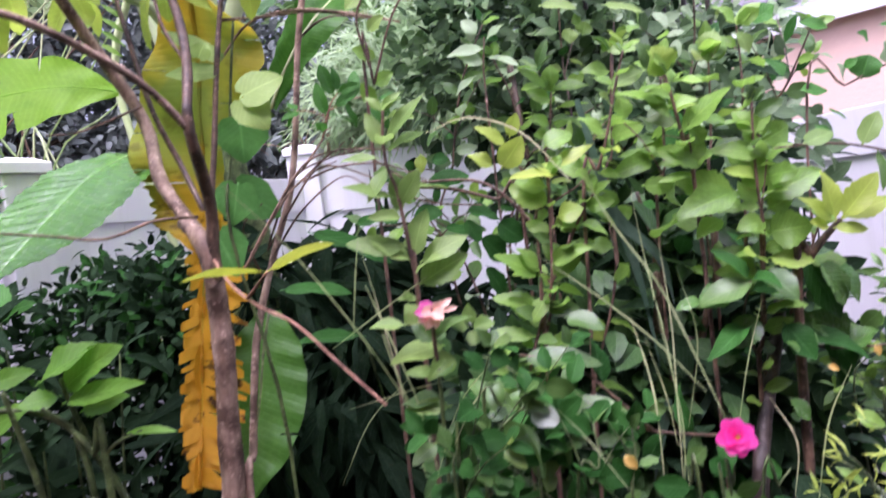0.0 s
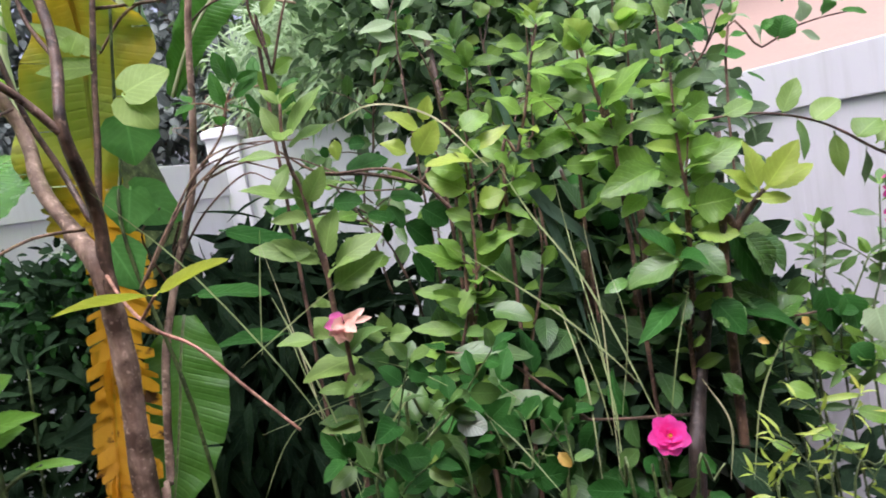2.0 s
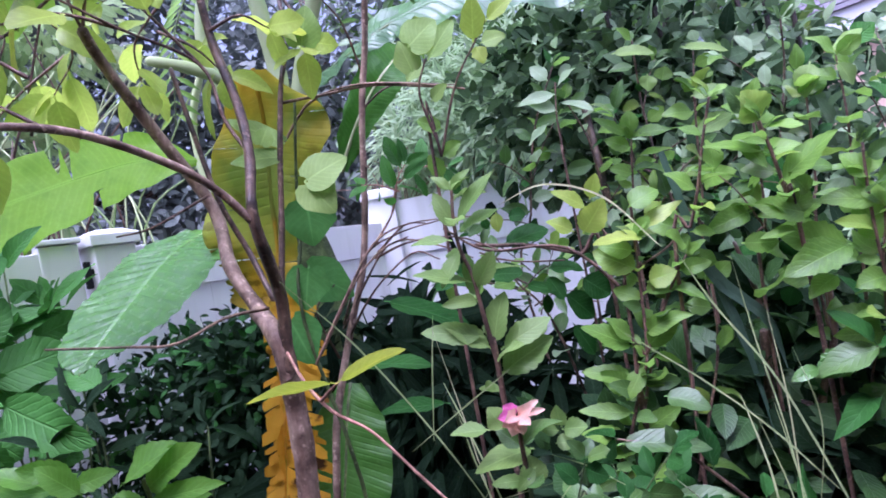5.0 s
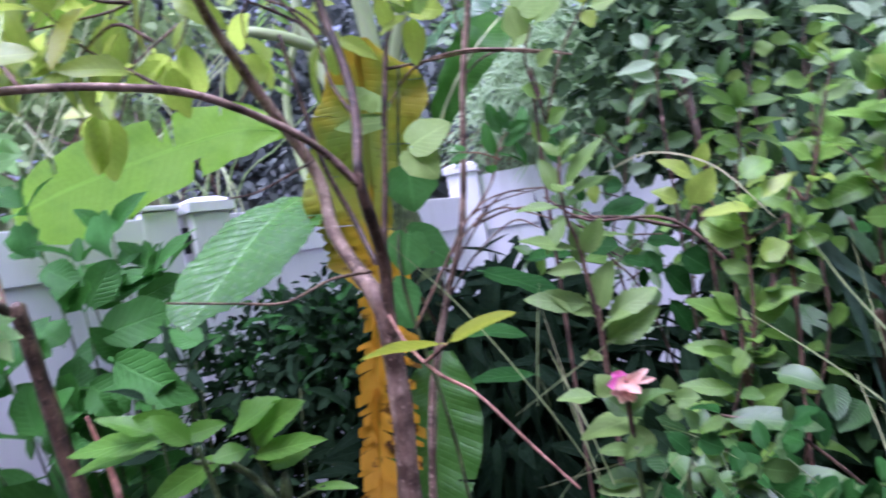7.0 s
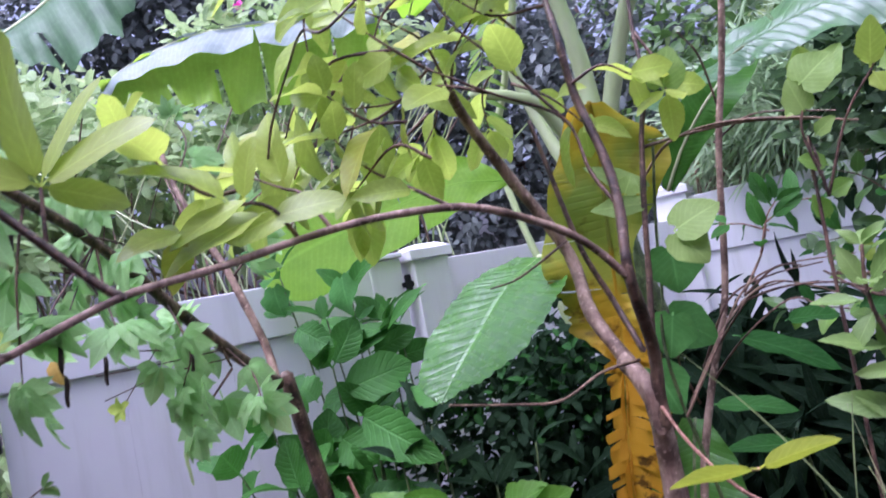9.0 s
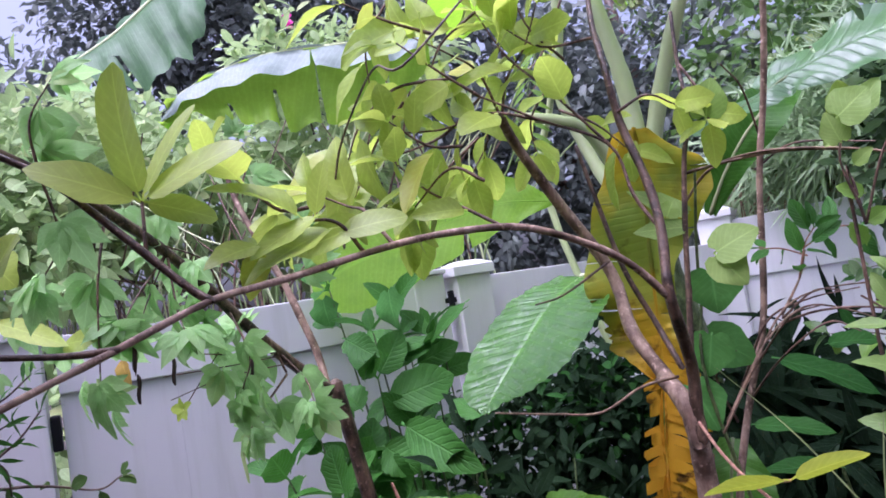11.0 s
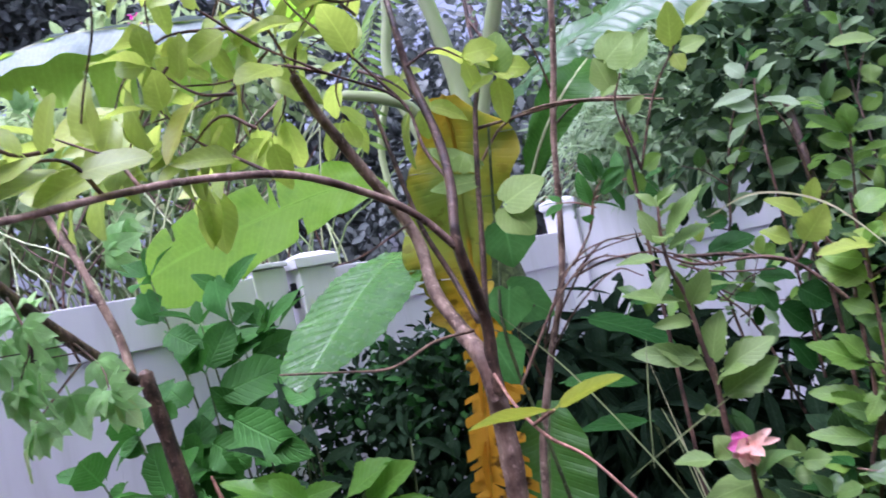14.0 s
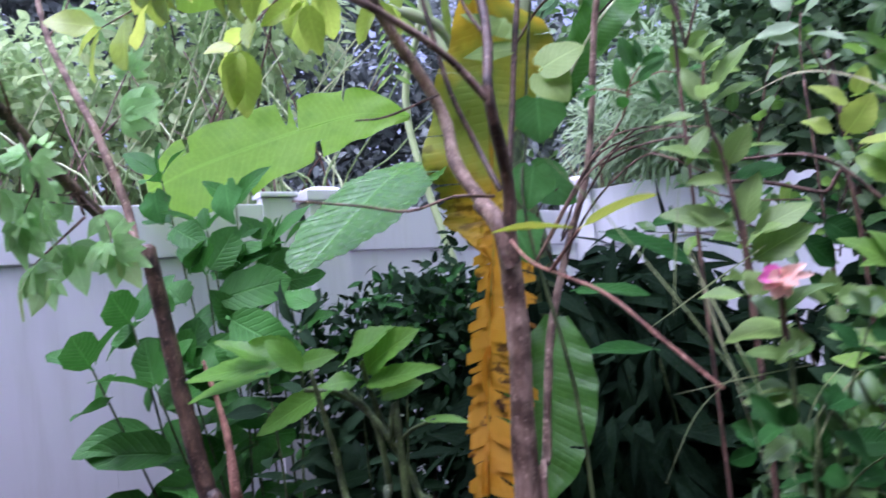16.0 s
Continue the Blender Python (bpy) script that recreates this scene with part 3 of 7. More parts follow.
def fence_panel(name, a, b, top, band, label, boards=0.15, low=0.06, kind="fence"):
    """Tongue-and-groove vinyl boards between a deep top rail and a bottom rail, from a to b on the plan."""
    ax, ay, bx, by = *a, *b
    ln = math.hypot(bx - ax, by - ay)
    t = thing(name, (ax, ay, 0), label, kind, "vinyl fence")
    m = Matrix.Translation((ax, ay, 0)) @ Matrix.Rotation(math.atan2(by - ay, bx - ax), 4, "Z")
    part("top_rail", box(bmesh.new(), (0, -0.022, top - band), (ln, 0.022, top), m, 0.004), VINYL, t, smooth=False)
    part("bottom_rail", box(bmesh.new(), (0, -0.022, low), (ln, 0.022, low + band), m, 0.004), VINYL, t, smooth=False)
    n = max(1, round(ln / boards))
    w = ln / n
    for i in range(n):
        part("board", box(bmesh.new(), (i * w + 0.0002, -0.011, low + band - 0.01), ((i + 1) * w - 0.0002, 0.011, top - band + 0.01), m, 0.0006), VINYL, t, smooth=False)
    return t


LD = Vector((0.53, 0.84)).normalized()  # the way of the side fence
PA = Vector((-1.285, 2.12))  # hinge post of the gate
turn_l = math.degrees(math.atan2(LD.y, LD.x))
ga, gb = PA - LD * 0.09, PA - LD * 1.222
fence_post("fence_post", PA.x, PA.y, TOP + 0.045, turn_l)
gate = fence_panel("fence_gate", gb, ga, TOP - 0.005, 0.15, "white vinyl garden gate with a deep top rail, closed", 0.29, 0.05, "gate")
gm = Matrix.Translation((gb.x, gb.y, 0)) @ Matrix.Rotation(radians(turn_l), 4, "Z")
gl = (ga - gb).length
part("gate_stile", box(bmesh.new(), (gl - 0.11, -0.026, 0.05), (gl, 0.026, TOP + 0.012), gm, 0.005), VINYL, gate, smooth=False)
part("stile_cap", box(bmesh.new(), (gl - 0.118, -0.037, TOP + 0.0135), (gl + 0.006, 0.037, TOP + 0.03), gm, 0.004), VINYL, gate, smooth=False)
for z in (TOP - 0.13, 0.35):
    hinge = part("hinge", box(bmesh.new(), (gl - 0.002, -0.046, z + 0.005), (gl + 0.018, -0.033, z + 0.085), gm, 0.004), IRON, gate, "black metal gate hinge", smooth=False)
    part("hinge_leaf", box(bmesh.new(), (gl - 0.014, -0.040, z + 0.045), (gl + 0.030, -0.034, z + 0.062), gm, 0.004), IRON, gate, "black metal hinge leaf", smooth=False)
part("latch", box(bmesh.new(), (-0.029, -0.04, 1.55), (-0.004, 0.0, 1.64), gm, 0.006), IRON, gate, "black gate latch", smooth=False)
lp = gb - LD * 0.095
fence_post("fence_post", lp.x, lp.y, TOP + 0.045, turn_l)
q = lp - LD * 0.064
fence_panel("fence", q - LD * 2.4, q, TOP, 0.15, "white vinyl fence panel with deep top rail")
q2 = q - LD * 2.464
fence_post("fence_post", q2.x, q2.y, TOP + 0.045, turn_l)

PB = Vector((-0.735, 3.50))  # corner post
dab = (PB - PA).normalized()
fence_panel("fence", PA + dab * 0.06, PB - dab * 0.06, TOP - 0.01, 0.15, "white vinyl fence panel behind banana leaves")
fence_post("fence_post", PB.x, PB.y, 1.995, 0.0, 0.145)
PQ = Vector((1.10, 3.25))
PC = PQ
dbc = (PC - PB).normalized()
fence_panel("fence", PB + dbc * 0.06, PC - dbc * 0.06, 1.925, 0.26, "white vinyl fence panel seen through leaves")
PC = Vector((1.06, 2.94))
fence_post("fence_post", PC.x, PC.y, 1.80, 0.0)
PD = Vector((1.75, 1.05))
dcd = (PD - PC).normalized()
fence_panel("fence", PC + dcd * 0.06, PD - dcd * 0.06, 1.775, 0.15, "white vinyl fence panel below the house wall")
fence_post("fence_post", PD.x, PD.y, 1.82, math.degrees(math.atan2(dcd.y, dcd.x)))
PE = PD + dcd * 2.2
fence_panel("fence", PD + dcd * 0.064, PE, 1.775, 0.15, "white vinyl fence panel")

# house beyond the fence: wall, soffit, fascia, and a low shingle roof
h0, h1 = Vector((1.393, 6.474, 2.443)), Vector((2.572, 5.183, 2.352))
hx = Vector((h1.x - h0.x, h1.y - h0.y)).normalized()
hn = Vector((-hx.y, hx.x))
EAVE = 2.60
hm = Matrix.Translation((h0.x, h0.y, 0)) @ Matrix(((hx.x, hn.x, 0, 0), (hx.y, hn.y, 0, 0), (0, 0, 1, 0), (0, 0, 0, 1)))
house = thing("house", (h0.x, h0.y, 0), "peach stucco house with white eaves and grey roof", "house")
part("wall", box(bmesh.new(), (0, 0, -0.02), (9, 0.25, EAVE + 0.02), hm), PEACH, house, smooth=False)
part("wall", box(bmesh.new(), (0, 0.25, -0.02), (0.25, 6, EAVE + 0.02), hm), PEACH, house, smooth=False)
part("soffit", box(bmesh.new(), (-0.3, -0.06, EAVE + 0.024), (9.4, 6.4, EAVE + 0.05), hm), FASCIA, house, smooth=False)
part("fascia", box(bmesh.new(), (-0.32, -0.085, EAVE), (9.42, -0.062, EAVE + 0.2), hm, 0.004), FASCIA, house, smooth=False)
for k in range(14):
    y0, z0 = -0.11 + k * 0.25, EAVE + 0.202 + k * 0.1
    part("shingle_course", box(bmesh.new(), (-0.35, y0, z0), (9.45, y0 + 0.3, z0 + 0.03), hm), ROOF, house, smooth=False)

# unseen plain wall, added to close the yard behind the viewer and cut light
tagged(part("unseen_wall", box(bmesh.new(), (-6, -3.2, -0.02), (6, -3.0, 2.56)), PEACH, smooth=False), "unseen plain wall added to close the yard and cut light", "wall", kind="structure")
# unseen slab added overhead to keep sky light off the near plants
tagged(part("ceiling", box(bmesh.new(), (-6, -3.2, 2.564), (6, 0.05, 2.66)), FASCIA, smooth=False), "unseen white slab added over the viewer to block the sky", "ceiling", kind="structure")
# ---- the bare-stemmed shrub in the middle ----
OVAL = leaf_set("oval_leaf", "ovate", 0.085, 0.047, LEAF_LIME)
tree = thing("shrub_tree", (-0.27, 0.94, 0.0), "bare-stemmed young tree with pale reddish bark and yellow-green leaves", "tree")
stem("trunk", [(-0.245, 0.93, -0.03), (-0.26, 0.925, 0.6)] + [(-0.320, 0.941, 1.177), (-0.317, 0.945, 1.254), (-0.309, 0.938, 1.349), (-0.303, 0.935, 1.442), (-0.300, 0.927, 1.509), (-0.300, 0.918, 1.558), (-0.313, 0.928, 1.584), (-0.337, 0.951, 1.608)], 0.0170, 0.0115, BARK, tree, sides=12, uneven=0.003)
stem("limb", [(-0.296, 0.912, 1.530), (-0.306, 0.923, 1.574), (-0.336, 0.951, 1.610), (-0.380, 0.985, 1.673), (-0.406, 1.020, 1.755), (-0.452, 0.994, 1.863), (-0.471, 0.951, 1.934), (-0.480, 0.911, 1.989)], 0.0106, 0.0072, BARK, tree, "pale pinkish limb", 9, 0.004)
stem("limb", [(-0.291, 0.911, 1.534), (-0.293, 0.915, 1.570), (-0.288, 0.909, 1.626), (-0.286, 0.864, 1.712), (-0.288, 0.888, 1.786), (-0.300, 0.909, 1.860), (-0.320, 0.920, 1.940), (-0.328, 0.920, 2.010), (-0.342, 0.947, 2.083), (-0.347, 0.969, 2.162)], 0.0085, 0.0035, BARK_DARK, tree, "dark limb", 8, 0.003)
stem("limb", [(-0.294, 0.912, 1.585), (-0.289, 0.927, 1.652), (-0.281, 0.943, 1.727), (-0.271, 0.957, 1.819), (-0.263, 0.967, 1.884), (-0.250, 0.980, 1.941), (-0.253, 0.993, 2.013), (-0.252, 1.003, 2.084)], 0.0045, 0.0025, BARK_DARK, tree, "thin dark limb", 7, 0.003)
stem("limb", [(-0.305, 0.930, 1.622), (-0.337, 0.957, 1.685), (-0.362, 0.950, 1.757), (-0.385, 0.955, 1.863), (-0.399, 0.959, 1.933)], 0.004, 0.003, BARK_DARK, tree, "cut-off dark limb")
long_branch = [(-0.286, 0.864, 1.712), (-0.314, 0.840, 1.756), (-0.345, 0.795, 1.788), (-0.388, 0.720, 1.815), (-0.431, 0.638, 1.817), (-0.473, 0.549, 1.806), (-0.507, 0.467, 1.790), (-0.518, 0.397, 1.778), (-0.529, 0.317, 1.751), (-0.526, 0.264, 1.736), (-0.519, 0.208, 1.719)]
stem("branch", long_branch, 0.0048, 0.0024, BARK, tree, "long arching brown branch", 8, 0.002)
side_branch = [(-0.517, 0.399, 1.779), (-0.535, 0.389, 1.796), (-0.584, 0.356, 1.860), (-0.613, 0.331, 1.899), (-0.645, 0.299, 1.929)]
stem("branch", side_branch, 0.004, 0.003, BARK_DARK, tree)
stem("branch", [(-0.528, 0.319, 1.752), (-0.546, 0.289, 1.753), (-0.572, 0.236, 1.762)], 0.003, 0.002, BARK_DARK, tree)
stem("twig", [(-0.268, 0.969, 1.863), (-0.222, 0.998, 1.869), (-0.148, 0.989, 1.865), (-0.076, 0.996, 1.849)], 0.0024, 0.0013, TWIG_TAN, tree, "thin brown twig")
stem("twig", [(-0.290, 0.898, 1.794), (-0.317, 0.906, 1.843), (-0.337, 0.909, 1.914), (-0.401, 0.854, 1.957), (-0.451, 0.796, 1.994)], 0.0026, 0.0014, TWIG, tree)
stem("twig", [(-0.309, 0.918, 1.613), (-0.339, 0.865, 1.612), (-0.371, 0.808, 1.596), (-0.409, 0.770, 1.604), (-0.471, 0.739, 1.616)], 0.0022, 0.0011, TWIG_TAN, tree, "drooping brown twig")
stem("twig", [(-0.394, 0.992, 1.770), (-0.439, 0.921, 1.735), (-0.467, 0.886, 1.728)], 0.002, 0.001, TWIG, tree)
red = [(-0.298, 0.919, 1.563), (-0.256, 0.853, 1.529), (-0.201, 0.770, 1.508), (-0.160, 0.752, 1.487), (-0.115, 0.728, 1.446), (-0.072, 0.707, 1.407)]
stem("twig", red, 0.0021, 0.0013, TWIG_RED, tree, "reddish bent twig")
stalk = (-0.168, 0.700, 1.545)
stem("twig", [(-0.220, 0.795, 1.515), stalk], 0.002, 0.0014, TWIG_RED, tree)


def span_leaf(a, b, width, material, parent, up=(0, -0.3, 1), shape="ovate", curl=0.1, fold=0.3, seed=1, label="", wave=0.03, teeth=0.0, name="leaf", twist=0.0):
    """One leaf from its stalk end a to its tip b."""
    a, b = Vector(a), Vector(b)
    ln = (b - a).length
    me = mesh_from(name, *leaf_arrays(shape, ln / 1.08, width, fold, curl, twist, wave, 0.08, seed, teeth), material)
    return mesh_part(name, me, None, parent, label, at=aim(a, b - a, up))


def span_leaves(rows, material, parent, up=(0, -0.8, 0.6), shape="ovate", curl=0.14, fold=0.22, teeth=0.07, wave=0.05, label=""):
    """Several leaves of one plant, each a little different in turn, fold and bend."""
    for i, (a, b, w) in enumerate(rows):
        u = Vector(up) + Vector((rng.uniform(-0.5, 0.5), rng.uniform(-0.15, 0.3), rng.uniform(-0.3, 0.3)))
        span_leaf(a, b, w, material, parent, u, shape, curl * rng.uniform(0.4, 1.7), fold * rng.uniform(0.5, 1.6), i + 3, label, wave, teeth, twist=rng.uniform(-0.3, 0.3))


span_leaf(stalk, (-0.229, 0.649, 1.554), 0.023, LEAF_OLIVE, tree, (0, -0.4, 1), label="yellow-green pointed leaf")
span_leaf(stalk, (-0.105, 0.701, 1.570), 0.025, LEAF_OLIVE, tree, (0.2, -0.45, 1), label="yellow-green pointed leaf")

# twigs with yellow-green leaves along the long branch and above it
def leafy_twig(pts, every, size):
    tw = stem("twig", pts, 0.0024, 0.001, TWIG, tree, sides=5)
    dress(pts, OVAL, tw, every, size * 0.95, 0.3, 0.1, 0.8)


leafy_twig([(-0.404, 0.711, 1.818), (-0.446, 0.707, 1.848), (-0.488, 0.700, 1.878), (-0.521, 0.692, 1.920)], 0.035, 0.9)
leafy_twig([(-0.463, 0.582, 1.813), (-0.495, 0.589, 1.852), (-0.519, 0.593, 1.863), (-0.548, 0.577, 1.882)], 0.035, 0.9)
leafy_twig([(-0.337, 0.909, 1.914), (-0.390, 0.881, 1.994), (-0.435, 0.865, 2.053), (-0.462, 0.848, 2.120)], 0.04, 1.0)
leafy_twig([(-0.401, 0.854, 1.957), (-0.454, 0.824, 1.977), (-0.508, 0.797, 1.968), (-0.550, 0.770, 1.971)], 0.03, 0.85)
leafy_twig([(-0.451, 0.796, 1.994), (-0.478, 0.759, 2.025), (-0.510, 0.722, 2.065)], 0.035, 1.0)
leafy_twig([(-0.347, 0.950, 2.069), (-0.403, 0.908, 2.066), (-0.446, 0.875, 2.105)], 0.035, 0.95)
leafy_twig([(-0.473, 0.549, 1.806), (-0.487, 0.533, 1.838), (-0.510, 0.512, 1.843), (-0.539, 0.486, 1.828)], 0.04, 0.9)
leafy_twig([(-0.462, 0.848, 2.120), (-0.504, 0.818, 2.083), (-0.533, 0.818, 2.040)], 0.04, 0.95)
leafy_twig([(-0.253, 0.993, 2.013), (-0.224, 0.984, 1.948), (-0.224, 0.968, 1.924)], 0.05, 0.8)
leafy_twig([(-0.320, 0.917, 1.954), (-0.283, 0.924, 1.966), (-0.254, 0.936, 1.947)], 0.04, 0.7)
leafy_twig([(-0.480, 0.911, 1.989), (-0.490, 0.885, 2.053), (-0.510, 0.853, 2.078), (-0.541, 0.812, 2.104)], 0.03, 0.95)
leafy_twig([(-0.480, 0.911, 1.988), (-0.464, 0.914, 2.041), (-0.430, 0.916, 2.077), (-0.399, 0.909, 2.127)], 0.035, 0.9)
leafy_twig([(-0.483, 0.792, 2.026), (-0.534, 0.739, 2.019), (-0.575, 0.711, 1.979), (-0.597, 0.706, 1.942)], 0.03, 1.0)
leafy_twig([(-0.464, 0.726, 2.062), (-0.491, 0.678, 2.075), (-0.523, 0.643, 2.098)], 0.03, 1.05)
leafy_twig([(-0.448, 0.725, 1.922), (-0.480, 0.705, 1.929), (-0.508, 0.676, 1.961)], 0.03, 0.8)
leafy_twig([(-0.531, 0.556, 1.865), (-0.556, 0.533, 1.865), (-0.572, 0.509, 1.891), (-0.587, 0.484, 1.916)], 0.035, 0.9)
leafy_twig([(-0.388, 0.942, 2.051), (-0.417, 0.914, 2.096), (-0.426, 0.888, 2.148)], 0.03, 1.0)
leafy_twig([(-0.427, 0.996, 1.998), (-0.372, 0.978, 1.960), (-0.328, 0.957, 1.911)], 0.04, 0.8)
leafy_twig([(-0.481, 0.860, 2.012), (-0.537, 0.841, 1.972), (-0.591, 0.807, 1.956), (-0.635, 0.775, 1.944)], 0.03, 1.1)
leafy_twig([(-0.559, 0.920, 2.051), (-0.532, 0.964, 1.990), (-0.567, 0.962, 1.935)], 0.035, 1.0)
leafy_twig([(-0.537, 0.758, 2.005), (-0.579, 0.745, 1.962), (-0.619, 0.736, 1.901)], 0.035, 1.0)
leafy_twig([(-0.454, 1.088, 2.080), (-0.509, 1.084, 2.024), (-0.518, 1.099, 1.970)], 0.04, 0.9)
leafy_twig([(-0.674, 0.850, 1.984), (-0.731, 0.833, 1.931), (-0.782, 0.803, 1.896)], 0.04, 1.0)
leafy_twig([(-0.562, 0.991, 1.993), (-0.632, 0.973, 1.946), (-0.686, 0.959, 1.895)], 0.035, 1.0)
leafy_twig([(-0.574, 0.846, 2.198), (-0.633, 0.838, 2.136), (-0.652, 0.854, 2.070)], 0.035, 0.9)
leafy_twig([(-0.408, 1.052, 2.187), (-0.468, 1.061, 2.105), (-0.527, 1.046, 2.077)], 0.04, 0.85)
leafy_twig([(-0.422, 0.715, 1.875), (-0.456, 0.704, 1.896), (-0.503, 0.693, 1.862)], 0.03, 0.85)
# the tall leaf cluster on the side branch
cl = (-0.572, 0.388, 1.872)
stem("twig", [(-0.563, 0.379, 1.829), cl], 0.002, 0.0014, TWIG, tree)
for tip, w in (((-0.550, 0.347, 1.975), 0.064), ((-0.490, 0.423, 1.912), 0.036), ((-0.599, 0.310, 1.907), 0.036), ((-0.549, 0.427, 1.962), 0.024), ((-0.530, 0.430, 1.853), 0.026)):
    span_leaf(cl, tip, w * 1.15, LEAF_LIME, tree, (0, -0.9, 0.5), "round", 0.12, 0.12)
for a, b, w in (((-0.501, 0.519, 1.846), (-0.485, 0.519, 1.899), 0.03), ((-0.577, 0.263, 1.809), (-0.565, 0.274, 1.845), 0.045), ((-0.497, 0.522, 1.848), (-0.536, 0.461, 1.820), 0.032), ((-0.489, 0.533, 1.828), (-0.430, 0.564, 1.838), 0.032)):
    span_leaf(a, b, w * 1.1, LEAF_LIME, tree, (0, -0.9, 0.5), "round", 0.12, 0.15)

span_leaves((((-1.255, 0.600, 1.839), (-1.039, 0.579, 1.788), 0.038), ((-1.245, 0.600, 1.940), (-1.189, 0.598, 1.891), 0.069), ((-1.078, 0.600, 1.782), (-0.979, 0.601, 1.785), 0.039),), LEAF_LIME, tree, teeth=0.0)
stem("twig", [(-0.530, 0.593, 1.895), (-0.515, 0.590, 1.925), (-0.458, 0.555, 1.953), (-0.380, 0.48, 1.945), (-0.327, 0.437, 1.920), (-0.300, 0.50, 1.98)], 0.0012, 0.0010, BARK_DARK, tree, "thin dark arching twig", 5)
# heart-shaped leaves on a climber winding up the limbs
vine = thing("climbing_vine", (-0.25, 0.98, 0.0), "green vine with broad heart-shaped leaves climbing the tree", "vine")
vpts = [(-0.24, 0.97, 0.0), (-0.26, 0.99, 0.8), (-0.25, 0.99, 1.3)] + [(-0.291, 0.981, 1.586), (-0.286, 1.003, 1.687), (-0.276, 1.005, 1.776), (-0.259, 1.001, 1.870)]
stem("stem", vpts, 0.003, 0.002, STEM, vine, sides=5)
for a, b, w in (
    ((-0.242, 0.932, 1.755), (-0.189, 0.941, 1.779), 0.052), ((-0.242, 0.932, 1.755), (-0.209, 0.928, 1.713), 0.048),
    ((-0.259, 0.979, 1.739), (-0.261, 0.977, 1.679), 0.068), ((-0.276, 0.993, 1.656), (-0.289, 0.984, 1.600), 0.06),
    ((-0.313, 0.987, 1.595), (-0.286, 0.973, 1.533), 0.06), ((-0.290, 1.010, 1.653), (-0.234, 1.038, 1.607), 0.06),
    ((-0.291, 0.938, 1.809), (-0.279, 0.939, 1.831), 0.03), ((-0.273, 0.954, 1.794), (-0.343, 0.954, 1.803), 0.03), ((-0.269, 0.964, 1.811), (-0.338, 0.950, 1.858), 0.026),
    ((-0.227, 0.967, 1.924), (-0.212, 0.959, 1.973), 0.05), ((-0.083, 0.891, 1.874), (-0.049, 0.888, 1.899), 0.05), ((-0.083, 0.895, 1.847), (-0.092, 0.889, 1.883), 0.03),
):
    span_leaf(a, b, w * 1.1, LEAF_HEART if w < 0.055 else LEAF_VINE, vine, (0.1, -1, 0.5), "heart", 0.10, 0.06)

# the second, thinner light-brown stem behind with drooping twigs
tree2 = thing("thin_shrub", (-0.30, 0.95, 0.0), "thin brown-stemmed shrub with bare drooping twigs", "shrub")
stem("stem", [(-0.30, 0.95, -0.03), (-0.298, 0.95, 0.7)] + [(-0.299, 0.952, 1.228), (-0.297, 0.979, 1.296), (-0.293, 1.004, 1.376), (-0.285, 1.023, 1.452), (-0.259, 1.064, 1.556), (-0.226, 1.084, 1.658), (-0.209, 1.098, 1.772), (-0.189, 1.090, 1.881), (-0.169, 1.080, 1.963), (-0.128, 1.036, 2.134)], 0.0056, 0.0044, BARK, tree2, "light brown slender stem", 8, 0.002)
for pts in (
    [(-0.272, 1.082, 1.568), (-0.219, 1.057, 1.655), (-0.165, 1.047, 1.679), (-0.102, 1.036, 1.684)], [(-0.273, 1.081, 1.561), (-0.216, 1.057, 1.631), (-0.181, 1.034, 1.663), (-0.146, 1.020, 1.671)], [(-0.284, 1.074, 1.523), (-0.291, 1.035, 1.592), (-0.257, 1.026, 1.625)],
    [(-0.202, 1.050, 1.652), (-0.149, 1.030, 1.664), (-0.083, 1.009, 1.658), (-0.028, 1.004, 1.629)], [(-0.197, 1.051, 1.659), (-0.155, 1.048, 1.688), (-0.125, 1.043, 1.685)], [(-0.271, 1.069, 1.538), (-0.206, 1.029, 1.608), (-0.144, 1.021, 1.649), (-0.108, 1.006, 1.635)],
    [(-0.189, 1.109, 1.910), (-0.193, 1.057, 1.971), (-0.201, 0.993, 1.993)], [(-0.202, 1.117, 1.865), (-0.147, 1.091, 1.886), (-0.054, 1.057, 1.860)],
):
    stem("twig", pts, 0.0019, 0.0009, TWIG, tree2, sides=5, uneven=0.003)

for pts in ([(-0.276, 0.955, 1.533), (-0.231, 0.977, 1.608), (-0.190, 1.010, 1.670), (-0.145, 1.047, 1.689), (-0.067, 1.102, 1.684)], [(-0.275, 0.978, 1.542), (-0.219, 1.013, 1.631), (-0.169, 1.054, 1.670), (-0.123, 1.098, 1.655), (-0.078, 1.118, 1.627)], [(-0.191, 1.010, 1.666), (-0.167, 1.045, 1.707), (-0.154, 1.047, 1.741)]):
    stem("twig", pts, 0.0020, 0.0009, TWIG_TAN, tree2, sides=5, uneven=0.003)
SMALL_DARK = leaf_set("small_dark_leaf", "ovate", 0.042, 0.019, LEAF_DEEP, 3)
for pts in ([(-0.167, 1.045, 1.707), (-0.153, 1.047, 1.748), (-0.139, 1.048, 1.767)], [(-0.154, 1.047, 1.744), (-0.120, 1.080, 1.763), (-0.090, 1.102, 1.760)], [(-0.153, 1.047, 1.733), (-0.181, 1.054, 1.747), (-0.202, 1.061, 1.751)]):
    tb = stem("twig", pts, 0.0014, 0.0009, TWIG_RED, tree2, sides=5)
    dress(pts, SMALL_DARK, tb, 0.022, 0.95, 0.1, 0.2, tuft=3)

